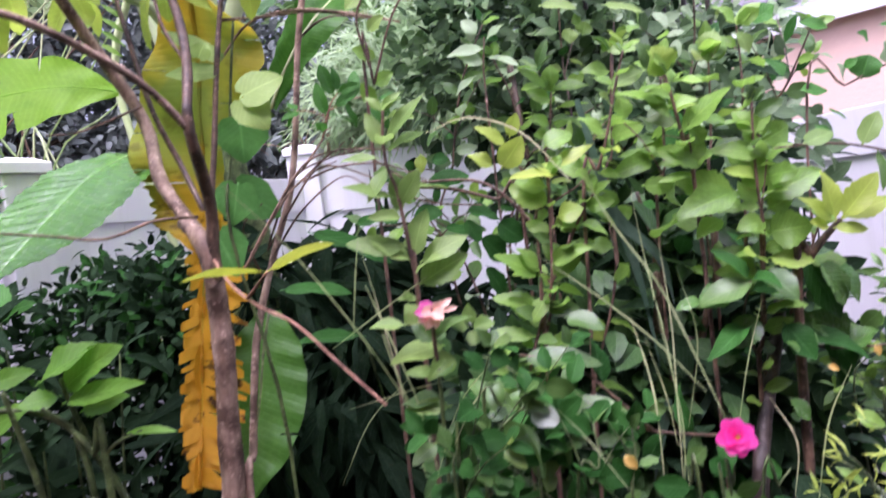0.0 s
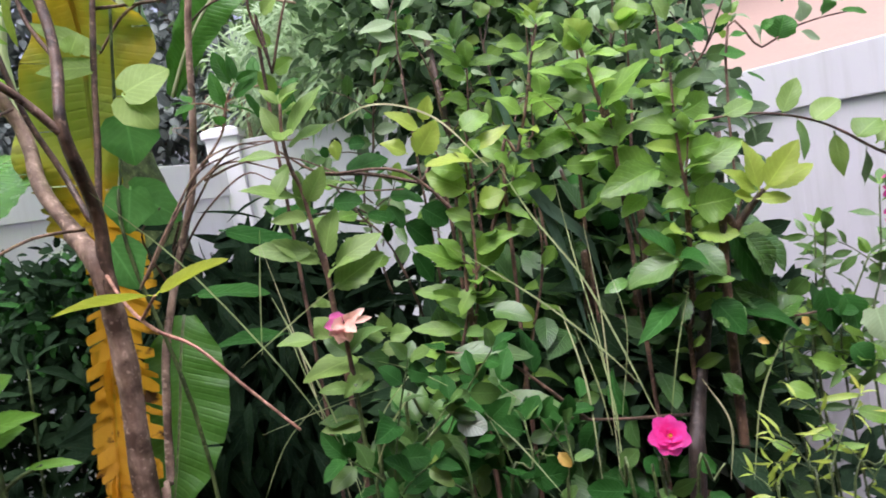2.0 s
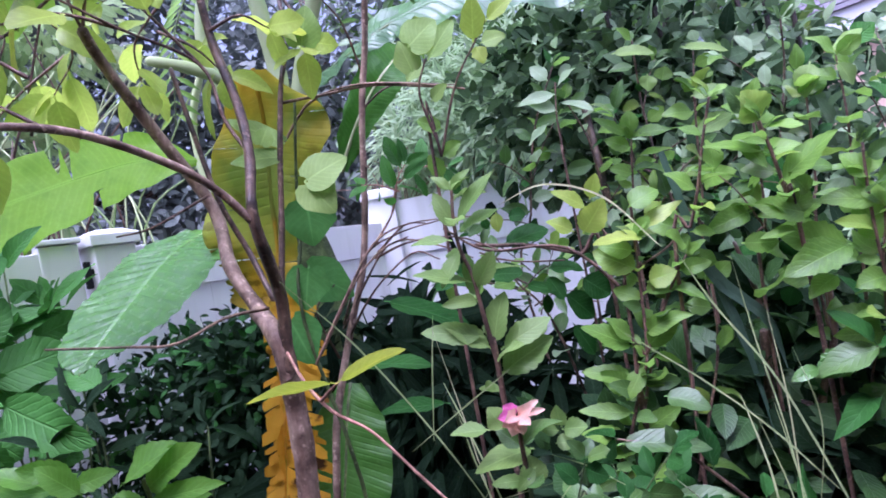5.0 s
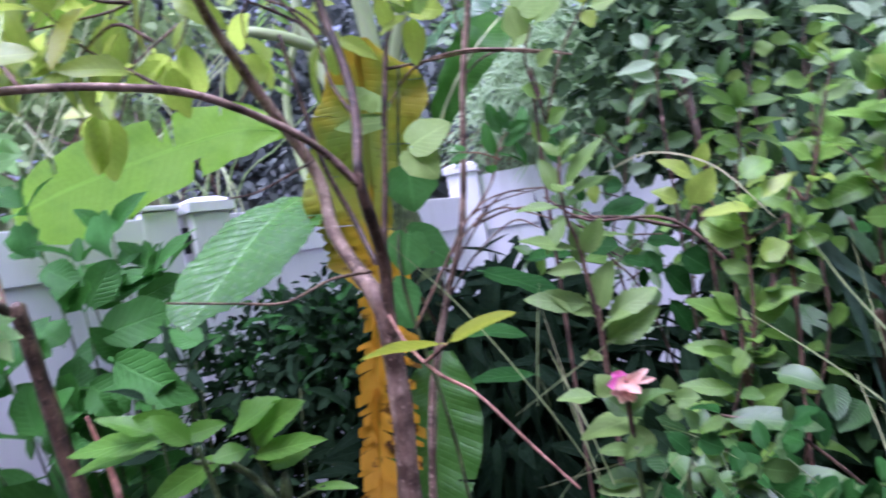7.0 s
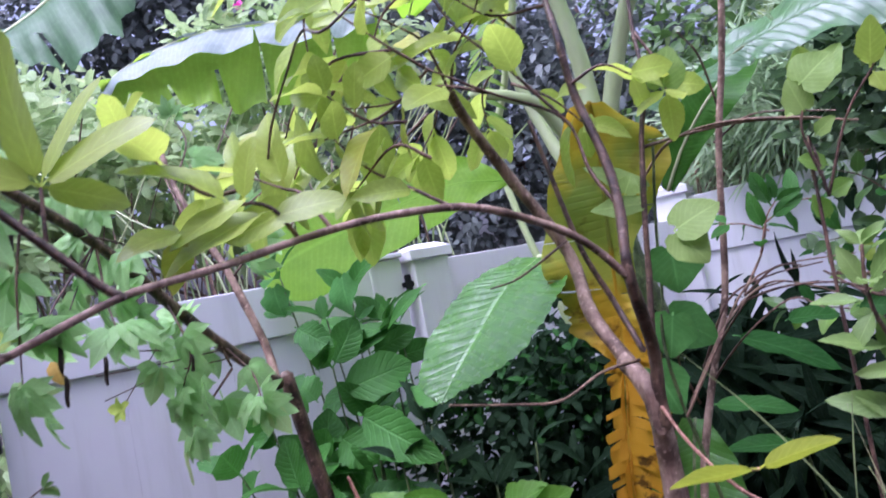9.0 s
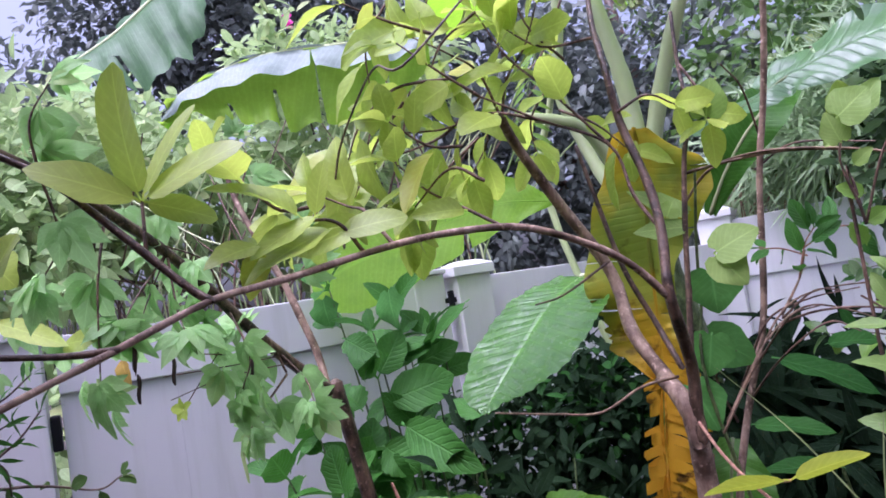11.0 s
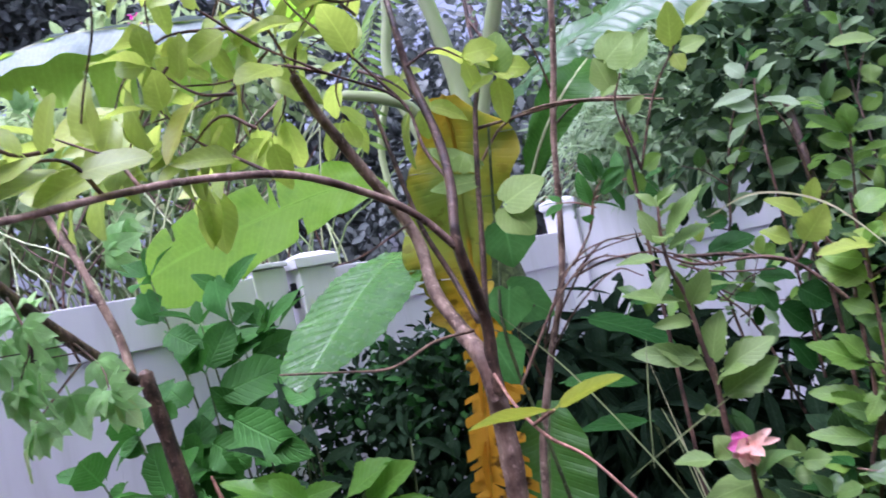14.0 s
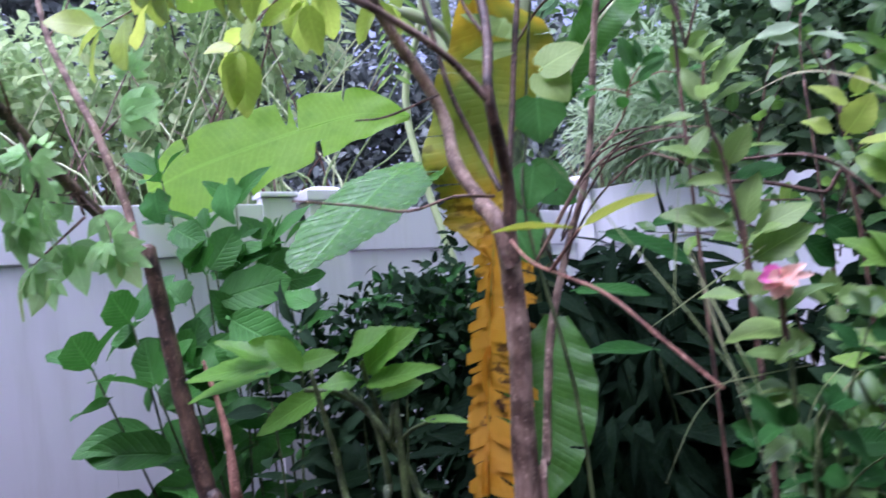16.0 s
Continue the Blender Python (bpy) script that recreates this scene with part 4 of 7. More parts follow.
# a light green shoot with a few yellowing leaves beside the slender stem
shoot = thing("leaf_shoot", (0.0, 0.93, 0.0), "thin shoot with light green and yellowing leaves", "shrub")
tip_line = [(-0.091, 0.982, 1.681), (-0.079, 0.979, 1.759), (-0.091, 0.968, 1.836), (-0.076, 0.962, 1.875)]
stem("stem", [Vector((tip_line[0][0], tip_line[0][1], -0.03))] + list(tip_line), 0.0026, 0.0012, TWIG, shoot, sides=5)
stem("twig", [(-0.079, 0.979, 1.759), (-0.047, 0.971, 1.838), (-0.014, 0.962, 1.882), (0.004, 0.957, 1.905)], 0.0018, 0.0010, TWIG, shoot, sides=5)
for a, b, w, m in (((-0.077, 0.961, 1.877), (-0.076, 0.940, 1.922), 0.036, LEAF_BRIGHT), ((-0.074, 0.972, 1.876), (-0.037, 0.973, 1.922), 0.034, LEAF_HEART), ((-0.081, 0.972, 1.875), (-0.103, 0.963, 1.856), 0.022, LEAF_HEART), ((-0.015, 0.962, 1.883), (-0.006, 0.939, 1.932), 0.030, LEAF_LIME),
                   ((0.004, 0.957, 1.903), (0.042, 0.940, 1.925), 0.022, LEAF_LIME), ((-0.013, 0.963, 1.879), (-0.006, 0.958, 1.856), 0.02, LEAF_LIME), ((-0.008, 0.973, 1.883), (0.024, 0.971, 1.888), 0.026, LEAF_HEART), ((-0.080, 0.981, 1.828), (-0.058, 0.969, 1.844), 0.02, LEAF_HEART), ((-0.073, 0.986, 1.793), (-0.100, 0.972, 1.808), 0.024, LEAF_BRIGHT), ((-0.079, 0.989, 1.760), (-0.054, 0.980, 1.773), 0.024, LEAF_BRIGHT), ((-0.083, 0.991, 1.734), (-0.094, 0.978, 1.763), 0.022, LEAF_BRIGHT)):
    span_leaf(a, b, w, m, shoot, (0.1, -1, 0.4), "ovate", 0.12, 0.2, 2, wave=0.04)
stem("twig", [(-0.290, 1.025, 1.826), (-0.242, 1.010, 1.866), (-0.176, 0.991, 1.871), (-0.102, 0.984, 1.856), (-0.036, 0.972, 1.833)], 0.0020, 0.0014, TWIG_TAN, tree, "thin arching tan twig")
# ---- banana plant ----
banana = thing("banana_plant", (-0.52, 1.75, 0.0), "banana plant with torn green leaves and one hanging yellow leaf", "banana plant")
stem("pseudostem", [(-0.52, 1.76, -0.03), (-0.52, 1.75, 0.8), (-0.51, 1.76, 1.5)] + [(-0.544, 1.731, 1.774), (-0.522, 1.761, 1.988)], 0.075, 0.05, STEM, banana, "green banana pseudostem", 14)
for pts, r in (
    ([(-0.552, 1.759, 1.941), (-0.540, 1.774, 2.121), (-0.547, 1.757, 2.262), (-0.573, 1.747, 2.427)], 0.026), ([(-0.528, 1.766, 1.935), (-0.500, 1.775, 2.066), (-0.437, 1.754, 2.222), (-0.364, 1.714, 2.359)], 0.024),
    ([(-0.591, 1.730, 1.908), (-0.667, 1.762, 2.086), (-0.710, 1.762, 2.247), (-0.688, 1.777, 2.392), (-0.680, 1.789, 2.512)], 0.017), ([(-0.558, 1.739, 1.914), (-0.600, 1.625, 2.080), (-0.642, 1.547, 2.117), (-0.710, 1.491, 2.137)], 0.016),
):
    stem("leaf_stalk", pts, r, r * 0.7, STALK, banana, "pale yellow-green leaf stalk", 9)
dead_rib = [(-0.388, 1.212, 1.986), (-0.396, 1.246, 1.900), (-0.411, 1.260, 1.803), (-0.423, 1.270, 1.674), (-0.430, 1.257, 1.562), (-0.437, 1.223, 1.456), (-0.437, 1.180, 1.340), (-0.429, 1.108, 1.209)]
dead = big_leaf("dead_leaf", dead_rib, [(0.03, 0.03), (0.10, 0.06), (0.115, 0.08), (0.085, 0.10), (0.045, 0.115), (0.03, 0.105), (0.035, 0.08), (0.004, 0.004), (0.004, 0.004), (0.004, 0.004), (0.004, 0.004), (0.004, 0.004), (0.004, 0.004)], BANANA_DEAD, banana, "yellow dying banana leaf hanging down, ragged below", (0, -1, 0.1), 0.14,
                ((0.12, -1, 0.35), (0.2, 1, 0.4), (0.27, -1, 0.55), (0.33, 1, 0.6), (0.36, -1, 0.8), (0.39, 1, 0.35), (0.42, 1, 0.75), (0.43, -1, 0.8)), 0.02, 9, 22, 0, 3, (0.005, 0.003, BANANA_DEAD), 0.09, 0.0018)


def torn_blade(line, f0, side, reach, parent, seed):
    """The lower blade of the dead leaf: torn into narrow strips that hang from the midrib like a comb."""
    r = random.Random(seed)
    path = smooth_path(line, 26)
    vs, uvs, fs = [], [], []
    n = len(path)
    i = int(f0 * n)
    while i < n - 2:
        step = r.choice((2, 2, 3, 4, 5))
        f = i / (n - 1)
        c, e = path[i], path[min(i + step, n - 1)]
        if r.random() < 0.97:
            grow = min(1.0, (f - f0) * 14 + 0.6) * (1.0 - 0.35 * max(0.0, f - 0.85) / 0.15)
            ln = reach * grow * (r.uniform(0.85, 1.12) if r.random() < 0.85 else r.uniform(0.5, 1.5))
            dip, lift = r.uniform(0.05, 0.24), r.uniform(-0.3, 0.15)
            out = Vector((side, -0.25 + lift, -dip)).normalized()
            w0 = (e - c) * r.uniform(1.0, 1.22)
            b = len(vs)
            for k, (g, wd) in enumerate(((0.0, 1.0), (0.4, 1.0), (0.8, 0.95), (1.0, r.uniform(0.4, 0.9)))):
                q = c + out * ln * g + Vector((0, 0, -0.22 * ln * g * g)) + Vector((0, -0.012 * math.sin(5 * g + seed + i), 0)) * g
                vs += [q, q + w0 * wd]
                uvs += [(0.5 + 0.5 * side * g, f), (0.5 + 0.5 * side * g, f + 0.005)]
                if k:
                    fs.append((b + 2 * k - 2, b + 2 * k - 1, b + 2 * k + 1, b + 2 * k))
        i += step
    mesh_part("torn_blade", mesh_from("torn_blade", vs, fs, uvs, BANANA_DEAD), BANANA_DEAD, parent, "orange torn strips of dry leaf blade")


torn_blade(dead_rib, 0.48, 1, 0.074, dead, 4)
torn_blade(dead_rib, 0.47, -1, 0.032, dead, 9)
big_leaf("ribbed_leaf", [(-0.586, 1.368, 1.762), (-0.608, 1.305, 1.737), (-0.626, 1.253, 1.706), (-0.649, 1.183, 1.651), (-0.671, 1.109, 1.592), (-0.678, 1.065, 1.561)],
         [(0.06, 0.05), (0.12, 0.09), (0.135, 0.105), (0.135, 0.11), (0.125, 0.105), (0.075, 0.07), (0.01, 0.01)], RIBBED, banana, "wet ribbed green leaf with a pale midrib", (-0.1, -0.64, 0.78), 0.04, (), 0.003, 13, 30, 0, 5, (0.0022, 0.0014, STALK), 0.0, 0.0015, 125.0, 0.0)
stem("leaf_stalk", [(-0.586, 1.368, 1.762), (-0.529, 1.421, 1.759), (-0.559, 1.674, 1.779)], 0.006, 0.008, STALK, banana)
big_leaf("banana_leaf", [(-0.805, 1.821, 1.980), (-0.928, 1.790, 2.001), (-1.055, 1.769, 1.992), (-1.235, 1.709, 1.953), (-1.383, 1.655, 1.912), (-1.502, 1.614, 1.865)],
         [(0.01, 0.01), (0.07, 0.08), (0.095, 0.11), (0.12, 0.125), (0.15, 0.14), (0.145, 0.13), (0.08, 0.07)], BANANA, banana, "bright green torn banana leaf", (0.1, -0.95, 0.4), 0.05, ((0.47, 1, 0.9), (0.5, 1, 0.7), (0.3, 1, 0.4), (0.42, -1, 0.5), (0.8, 1, 0.5), (0.65, -1, 0.3)), 0.008, 9, 7, 0.1, 8, (0.0032, 0.002, BANANA))
pale_mid = [Vector(p) for p in [(-1.056, 1.733, 2.509), (-1.148, 1.672, 2.516), (-1.283, 1.573, 2.518), (-1.417, 1.460, 2.512), (-1.518, 1.377, 2.478), (-1.595, 1.304, 2.422), (-1.628, 1.266, 2.350)]]
big_leaf("leaf_half", [p + Vector((0, 0.012, -0.008)) for p in pale_mid], [(0.08, 0.0), (0.17, 0.0), (0.20, 0.0), (0.20, 0.0), (0.17, 0.0), (0.09, 0.0), (0.005, 0.0)], BANANA_BACKLIT, banana, "torn hanging bright green half of a banana leaf", (0.0, -1.0, 0.12), -0.05, ((0.2, -1, 0.95), (0.38, -1, 0.95), (0.5, -1, 0.6), (0.7, -1, 0.5)), 0.03, 9, 8, 0.1, 2)
big_leaf("leaf_half", pale_mid, [(0.04, 0.0), (0.10, 0.0), (0.11, 0.0), (0.11, 0.0), (0.10, 0.0), (0.07, 0.0), (0.005, 0.0)], BANANA_PALE, banana, "top half of a banana leaf, sky sheen in its pale colour", (0.0, -0.86, 0.5), 0.02, ((0.2, -1, 0.9), (0.38, -1, 0.9)), 0.012, 9, 8, 0.0, 2, (0.005, 0.003, STALK))
big_leaf("banana_leaf", [(-1.200, 1.038, 2.539), (-1.272, 0.996, 2.483), (-1.333, 0.945, 2.420), (-1.381, 0.892, 2.372), (-1.410, 0.854, 2.334)],
         [(0.12, 0.12), (0.17, 0.17), (0.16, 0.16), (0.09, 0.09), (0.005, 0.005)], BANANA_DULL, banana, "dull green banana leaf end", (0, -0.9, 0.4), -0.15, ((0.45, 1, 0.6), (0.6, -1, 0.5)), 0.02, 9, 7, 0.3, 4, (0.006, 0.003, STALK))
big_leaf("banana_leaf", [(-0.420, 1.680, 1.985), (-0.330, 1.350, 1.975), (-0.194, 1.140, 1.964), (-0.140, 1.140, 1.987), (-0.053, 1.140, 2.008), (0.031, 1.140, 2.016), (0.118, 1.133, 2.008), (0.219, 1.112, 1.983)],
         [(0.008, 0.008), (0.010, 0.010), (0.025, 0.02), (0.05, 0.035), (0.07, 0.05), (0.08, 0.06), (0.085, 0.065), (0.05, 0.04)], BANANA_WET, banana, "broad wet banana leaf arching over the shrubs", (0.0, -0.75, 0.65), -0.05, ((0.35, -1, 0.3), (0.5, -1, 0.8), (0.62, -1, 0.4), (0.72, -1, 0.9)), 0.012, 9, 8, 0.2, 6, (0.003, 0.0015, STEM))
big_leaf("banana_leaf", [(-0.355, 1.518, 1.841), (-0.312, 1.489, 1.905), (-0.261, 1.459, 1.962), (-0.218, 1.451, 2.003), (-0.184, 1.501, 2.050)],
         [(0.012, 0.012), (0.03, 0.03), (0.042, 0.045), (0.048, 0.05), (0.035, 0.04)], BANANA_LOW, banana, "upright green leaf with a clear midrib", (0.1, -1, 0.2), 0.12, (), 0.008, 9, 6, 0, 9, (0.005, 0.003, STALK))
big_leaf("banana_leaf", [(-0.344, 1.291, 1.451), (-0.352, 1.256, 1.384), (-0.358, 1.229, 1.318), (-0.367, 1.192, 1.240), (-0.375, 1.151, 1.168)],
         [(0.02, 0.02), (0.065, 0.055), (0.08, 0.07), (0.08, 0.075), (0.06, 0.06), (0.01, 0.01)], BANANA_LOW, banana, "low hanging green banana leaf", (0, -1, 0.15), 0.1, ((0.5, 1, 0.4), (0.7, -1, 0.5)), 0.006, 11, 12, 0, 12, (0.004, 0.003, STEM))
# the crown: unseen broad leaves added above the stalks, to shade the bed
for k, (dx, dy, ln) in enumerate(((0.95, -0.25, 1.1), (0.15, 1.0, 1.0), (-0.25, -1.0, 0.75), (0.7, 0.6, 1.1), (-0.7, 0.6, 1.1), (0.6, -0.8, 0.9))):
    c0 = Vector((-0.53 + 0.03 * dx, 1.9 + 0.03 * dy, 2.45))
    away = Vector((dx, dy, 0)).normalized() * ln
    big_leaf("crown_leaf", [c0, c0 + away * 0.2 + Vector((0, 0, 0.38)), c0 + away * 0.55 + Vector((0, 0, 0.55)), c0 + away * 0.85 + Vector((0, 0, 0.52)), c0 + away * 1.1 + Vector((0, 0, 0.42))],
             [(0.01, 0.01), (0.14, 0.14), (0.24, 0.24), (0.22, 0.22), (0.03, 0.03)], BANANA, banana, "unseen broad banana leaf added in the crown to shade the bed", (0, 0.01, 1), 0.1, ((0.4, 1, 0.6), (0.55, -1, 0.7), (0.7, 1, 0.8)), 0.02, 9, 6, 0.2, 20 + k, (0.012, 0.004, STALK))
# a narrow pinnate frond and a thin yellow cane beside the stalks
frond = thing("palm_frond", (-0.75, 2.1, 0.0), "small pale green feathered frond on a thin cane", "palm")
fl = [(-0.754, 2.025, 2.604), (-0.805, 1.951, 2.463), (-0.859, 1.922, 2.324), (-0.891, 1.916, 2.101)]
stem("cane", [(-0.75, 2.1, -0.03), (-0.76, 2.1, 1.2)] + [(-0.947, 2.130, 2.029), (-0.863, 2.093, 2.324), (-0.774, 2.030, 2.578), (-0.757, 2.037, 2.696)], 0.012, 0.010, STALK, frond, "pale yellow cane", 8)
stem("rachis", fl, 0.004, 0.002, STEM, frond, sides=5)
fleaf = leaf_set("leaflet", "lance", 0.07, 0.014, LEAF_BRIGHT, 2)
fp = smooth_path(fl, 7)
for i in range(3, len(fp) - 1):
    d = (fp[i + 1] - fp[i]).normalized()
    for sgn in (-1, 1):
        put_leaf(fleaf, fp[i], d * 0.6 + Vector((sgn, 0, -0.1)), frond, 1.0, (0, -1, 0.3), 0.0, "leaflet")
# ---- the dark-stemmed tree by the gate ----
left_tree = thing("lobed_leaf_tree", (-1.06, 1.12, 0.0), "dark-stemmed young tree with pale lobed leaves and dry pods", "tree")
LOBED = [mesh_from("lobed_leaf", *lobed_arrays(0.070, 5, k * 9), LEAF_LOBED) for k in range(3)]
stem("trunk", [(-0.98, 1.14, -0.03), (-0.98, 1.13, 0.6)] + [(-0.934, 1.120, 1.133), (-0.949, 1.119, 1.210), (-0.966, 1.117, 1.293), (-0.986, 1.109, 1.418), (-0.999, 1.100, 1.533), (-1.001, 1.081, 1.638)], 0.0185, 0.0135, BARK_DARK, left_tree, sides=9, uneven=0.003)
ll = [(-0.967, 1.022, 1.630), (-0.971, 0.912, 1.720), (-0.980, 0.826, 1.801), (-0.984, 0.727, 1.896), (-0.978, 0.631, 1.960), (-0.966, 0.534, 2.005), (-0.949, 0.436, 2.037)]
stem("limb", ll, 0.0105, 0.006, BARK_DARK, left_tree, sides=8, uneven=0.003)
lr = [(-0.968, 1.021, 1.627), (-0.993, 1.030, 1.706), (-1.030, 1.019, 1.828), (-1.067, 1.014, 1.907), (-1.119, 1.007, 2.019), (-1.151, 1.013, 2.120)]
stem("limb", lr, 0.0085, 0.005, BARK, left_tree, "lighter brown limb", sides=8, uneven=0.003)
stem("limb", [(-0.884, 1.117, 1.199), (-0.910, 1.135, 1.312), (-0.945, 1.133, 1.432)], 0.010, 0.003, TWIG_RED, left_tree, "reddish side stem", 7)
def lobed_twig(pts):
    tw = stem("twig", pts, 0.0024, 0.001, TWIG, left_tree, sides=5)
    dress(pts, LOBED, tw, 0.07, 0.95, 0.35, 0.9, 0.7, tuft=2, up=(0, -0.8, 0.6))


lobed_twig([(-0.980, 0.826, 1.801), (-0.952, 0.772, 1.874), (-0.971, 0.709, 1.907)])
lobed_twig([(-0.980, 0.826, 1.801), (-0.929, 0.811, 1.723), (-0.939, 0.797, 1.673)])
lobed_twig([(-0.971, 0.912, 1.720), (-0.928, 0.924, 1.666), (-0.900, 0.906, 1.629)])
lobed_twig([(-0.984, 0.727, 1.896), (-0.978, 0.663, 1.834), (-0.966, 0.631, 1.803)])
lobed_twig([(-0.978, 0.631, 1.960), (-0.978, 0.604, 1.855), (-0.973, 0.587, 1.724)])
lobed_twig([(-0.984, 0.727, 1.896), (-0.950, 0.705, 1.809), (-0.923, 0.692, 1.773)])
lobed_twig([(-0.966, 0.534, 2.005), (-0.953, 0.522, 2.065), (-0.926, 0.537, 2.111)])
lobed_twig([(-1.030, 1.019, 1.828), (-0.993, 1.047, 1.879), (-0.981, 1.049, 1.932)])
lobed_twig([(-1.119, 1.007, 2.019), (-1.119, 1.055, 2.103), (-1.155, 1.069, 2.162)])
lobed_twig([(-0.966, 0.534, 2.005), (-0.974, 0.556, 1.919), (-0.995, 0.536, 1.863)])
lobed_twig([(-0.963, 0.918, 1.682), (-0.969, 0.897, 1.733), (-0.992, 0.860, 1.767)])
lobed_twig([(-0.963, 0.918, 1.678), (-0.976, 0.866, 1.630), (-0.977, 0.837, 1.606)])
for at in ((-0.965, 0.637, 1.718), (-0.928, 0.811, 1.713), (-0.961, 0.694, 1.734), (-0.965, 0.636, 1.762), (-0.994, 0.616, 1.930)):
    bm = bmesh.new()
    bmesh.ops.create_uvsphere(bm, u_segments=8, v_segments=7, radius=1.0)
    for v in bm.verts:
        s = 1 + 0.25 * noise.noise(v.co * 3)
        v.co = Vector(at) + Vector((v.co.x * 0.0036 * s + 0.003 * math.sin(3 * v.co.z), v.co.y * 0.0036 * s, v.co.z * 0.021 - 0.015 + 0.004 * v.co.x))
    part("pod", bm, POD, left_tree, "shrivelled dark brown pod")

for pts in ([(-0.965, 0.918, 1.711), (-0.984, 0.809, 1.710), (-1.010, 0.711, 1.712)], [(-0.953, 0.930, 1.696), (-0.970, 0.794, 1.694), (-1.005, 0.716, 1.676)], [(-0.984, 0.727, 1.896), (-0.979, 0.666, 1.801), (-0.966, 0.635, 1.722)], [(-0.970, 0.869, 1.757), (-0.938, 0.830, 1.730), (-0.929, 0.811, 1.712)], [(-0.967, 0.798, 1.729), (-0.967, 0.735, 1.739), (-0.968, 0.701, 1.744)]):
    stem("twig", pts, 0.0012, 0.0008, BARK_DARK, left_tree, sides=5)
BUNCHES = ((-1.251, 0.850, 2.037), (-1.540, 0.850, 2.241), (-1.112, 0.850, 1.922), (-1.398, 0.850, 1.912), (-1.140, 0.850, 2.000), (-1.107, 0.950, 1.742), (-1.159, 0.950, 1.759), (-1.081, 0.950, 1.608))
# more lobed leaves, hanging in loose bunches from the limbs and the finest twigs
for at in BUNCHES + ((-1.166, 0.780, 1.851), (-1.319, 0.780, 1.731), (-1.245, 0.780, 1.690), (-0.948, 0.780, 1.719), (-0.921, 0.780, 1.664), (-0.874, 0.780, 1.692), (-1.023, 0.780, 1.832), (-0.984, 0.780, 1.806), (-1.064, 0.780, 1.794), (-1.601, 0.780, 1.774), (-1.660, 0.780, 1.742), (-1.478, 0.780, 1.796), (-1.377, 0.780, 1.812), (-1.524, 0.780, 1.875)):
    p = Vector(at)
    put_leaf(LOBED, p, (rng.uniform(-0.5, 0.5), rng.uniform(-0.5, 0.1), -1), left_tree, rng.uniform(0.8, 1.1), (0.1, -1, 0.3))
span_leaf((-1.235, 0.80, 1.752), (-1.222, 0.79, 1.705), 0.035, PETAL_OLD, left_tree, (0.1, -1, 0.3), "ovate", 0.3, 0.3, 3, "yellowed hanging leaf")
for dx, dz, w in ((-0.025, 0.006, 0.018), (0.024, 0.012, 0.016), (-0.012, -0.016, 0.016), (0.012, -0.014, 0.016), (0.0, 0.02, 0.014)):
    span_leaf((-1.087, 0.80, 1.650), (-1.087 + dx, 0.79, 1.650 + dz), w, LEAF_LIME, left_tree, (0, -1, 0.3), "ovate", 0.2, 0.2, 2)
stem("twig", [(-1.087, 0.80, 1.652), (-1.04, 0.81, 1.70), (-0.985, 0.81, 1.745)], 0.0009, 0.0009, BARK_DARK, left_tree, sides=5)
fern = thing("wispy_shrub", (-0.95, 0.42, 0.0), "wispy dark twigs with tiny leaves beside the gate", "shrub")
TINY = leaf_set("tiny_leaf", "ovate", 0.020, 0.013, LEAF, 2)
FERNY = leaf_set("ferny_leaf", "lance", 0.024, 0.005, LEAF_DEEP, 2)
for pts, ms, ev in (
    ([(-0.886, 0.354, 1.631), (-0.865, 0.401, 1.634), (-0.846, 0.437, 1.626), (-0.823, 0.473, 1.612), (-0.811, 0.494, 1.621)], TINY, 0.03), ([(-0.862, 0.352, 1.614), (-0.854, 0.382, 1.661), (-0.843, 0.408, 1.683), (-0.834, 0.428, 1.708)], FERNY, 0.008), ([(-0.850, 0.343, 1.661), (-0.841, 0.368, 1.687), (-0.830, 0.393, 1.701)], FERNY, 0.008),
    ([(-0.869, 0.354, 1.681), (-0.850, 0.391, 1.659), (-0.845, 0.395, 1.628)], FERNY, 0.008), ([(-0.868, 0.358, 1.715), (-0.851, 0.395, 1.723), (-0.837, 0.423, 1.746)], FERNY, 0.01)):
    foot = Vector(pts[0])
    tw = stem("twig", [Vector((-0.95, 0.42, -0.03)), Vector((-0.93, 0.40, 0.8)), foot + Vector((0, 0, -0.15))] + list(pts), 0.003, 0.0009, BARK_DARK, fern, sides=5)
    dress(pts, ms, tw, ev, 1.0, 0.3, 0.1, tuft=3)

# ---- broad-leaved plants along the gate ----
VEINED = leaf_set("veined_leaf", "ovate", 0.15, 0.092, LEAF_DEEP, 3, wave=0.05, curl=0.25)
SHINY = leaf_set("shiny_leaf", "ovate", 0.115, 0.062, LEAF_DEEP, 3, wave=0.03)
# lance leaves whose colour already holds the shade below the banana
SHADED = leaf_set("shaded_leaf", "lance", 0.12, 0.04, LEAF_IN_SHADE, 3, wave=0.03, curl=0.4)


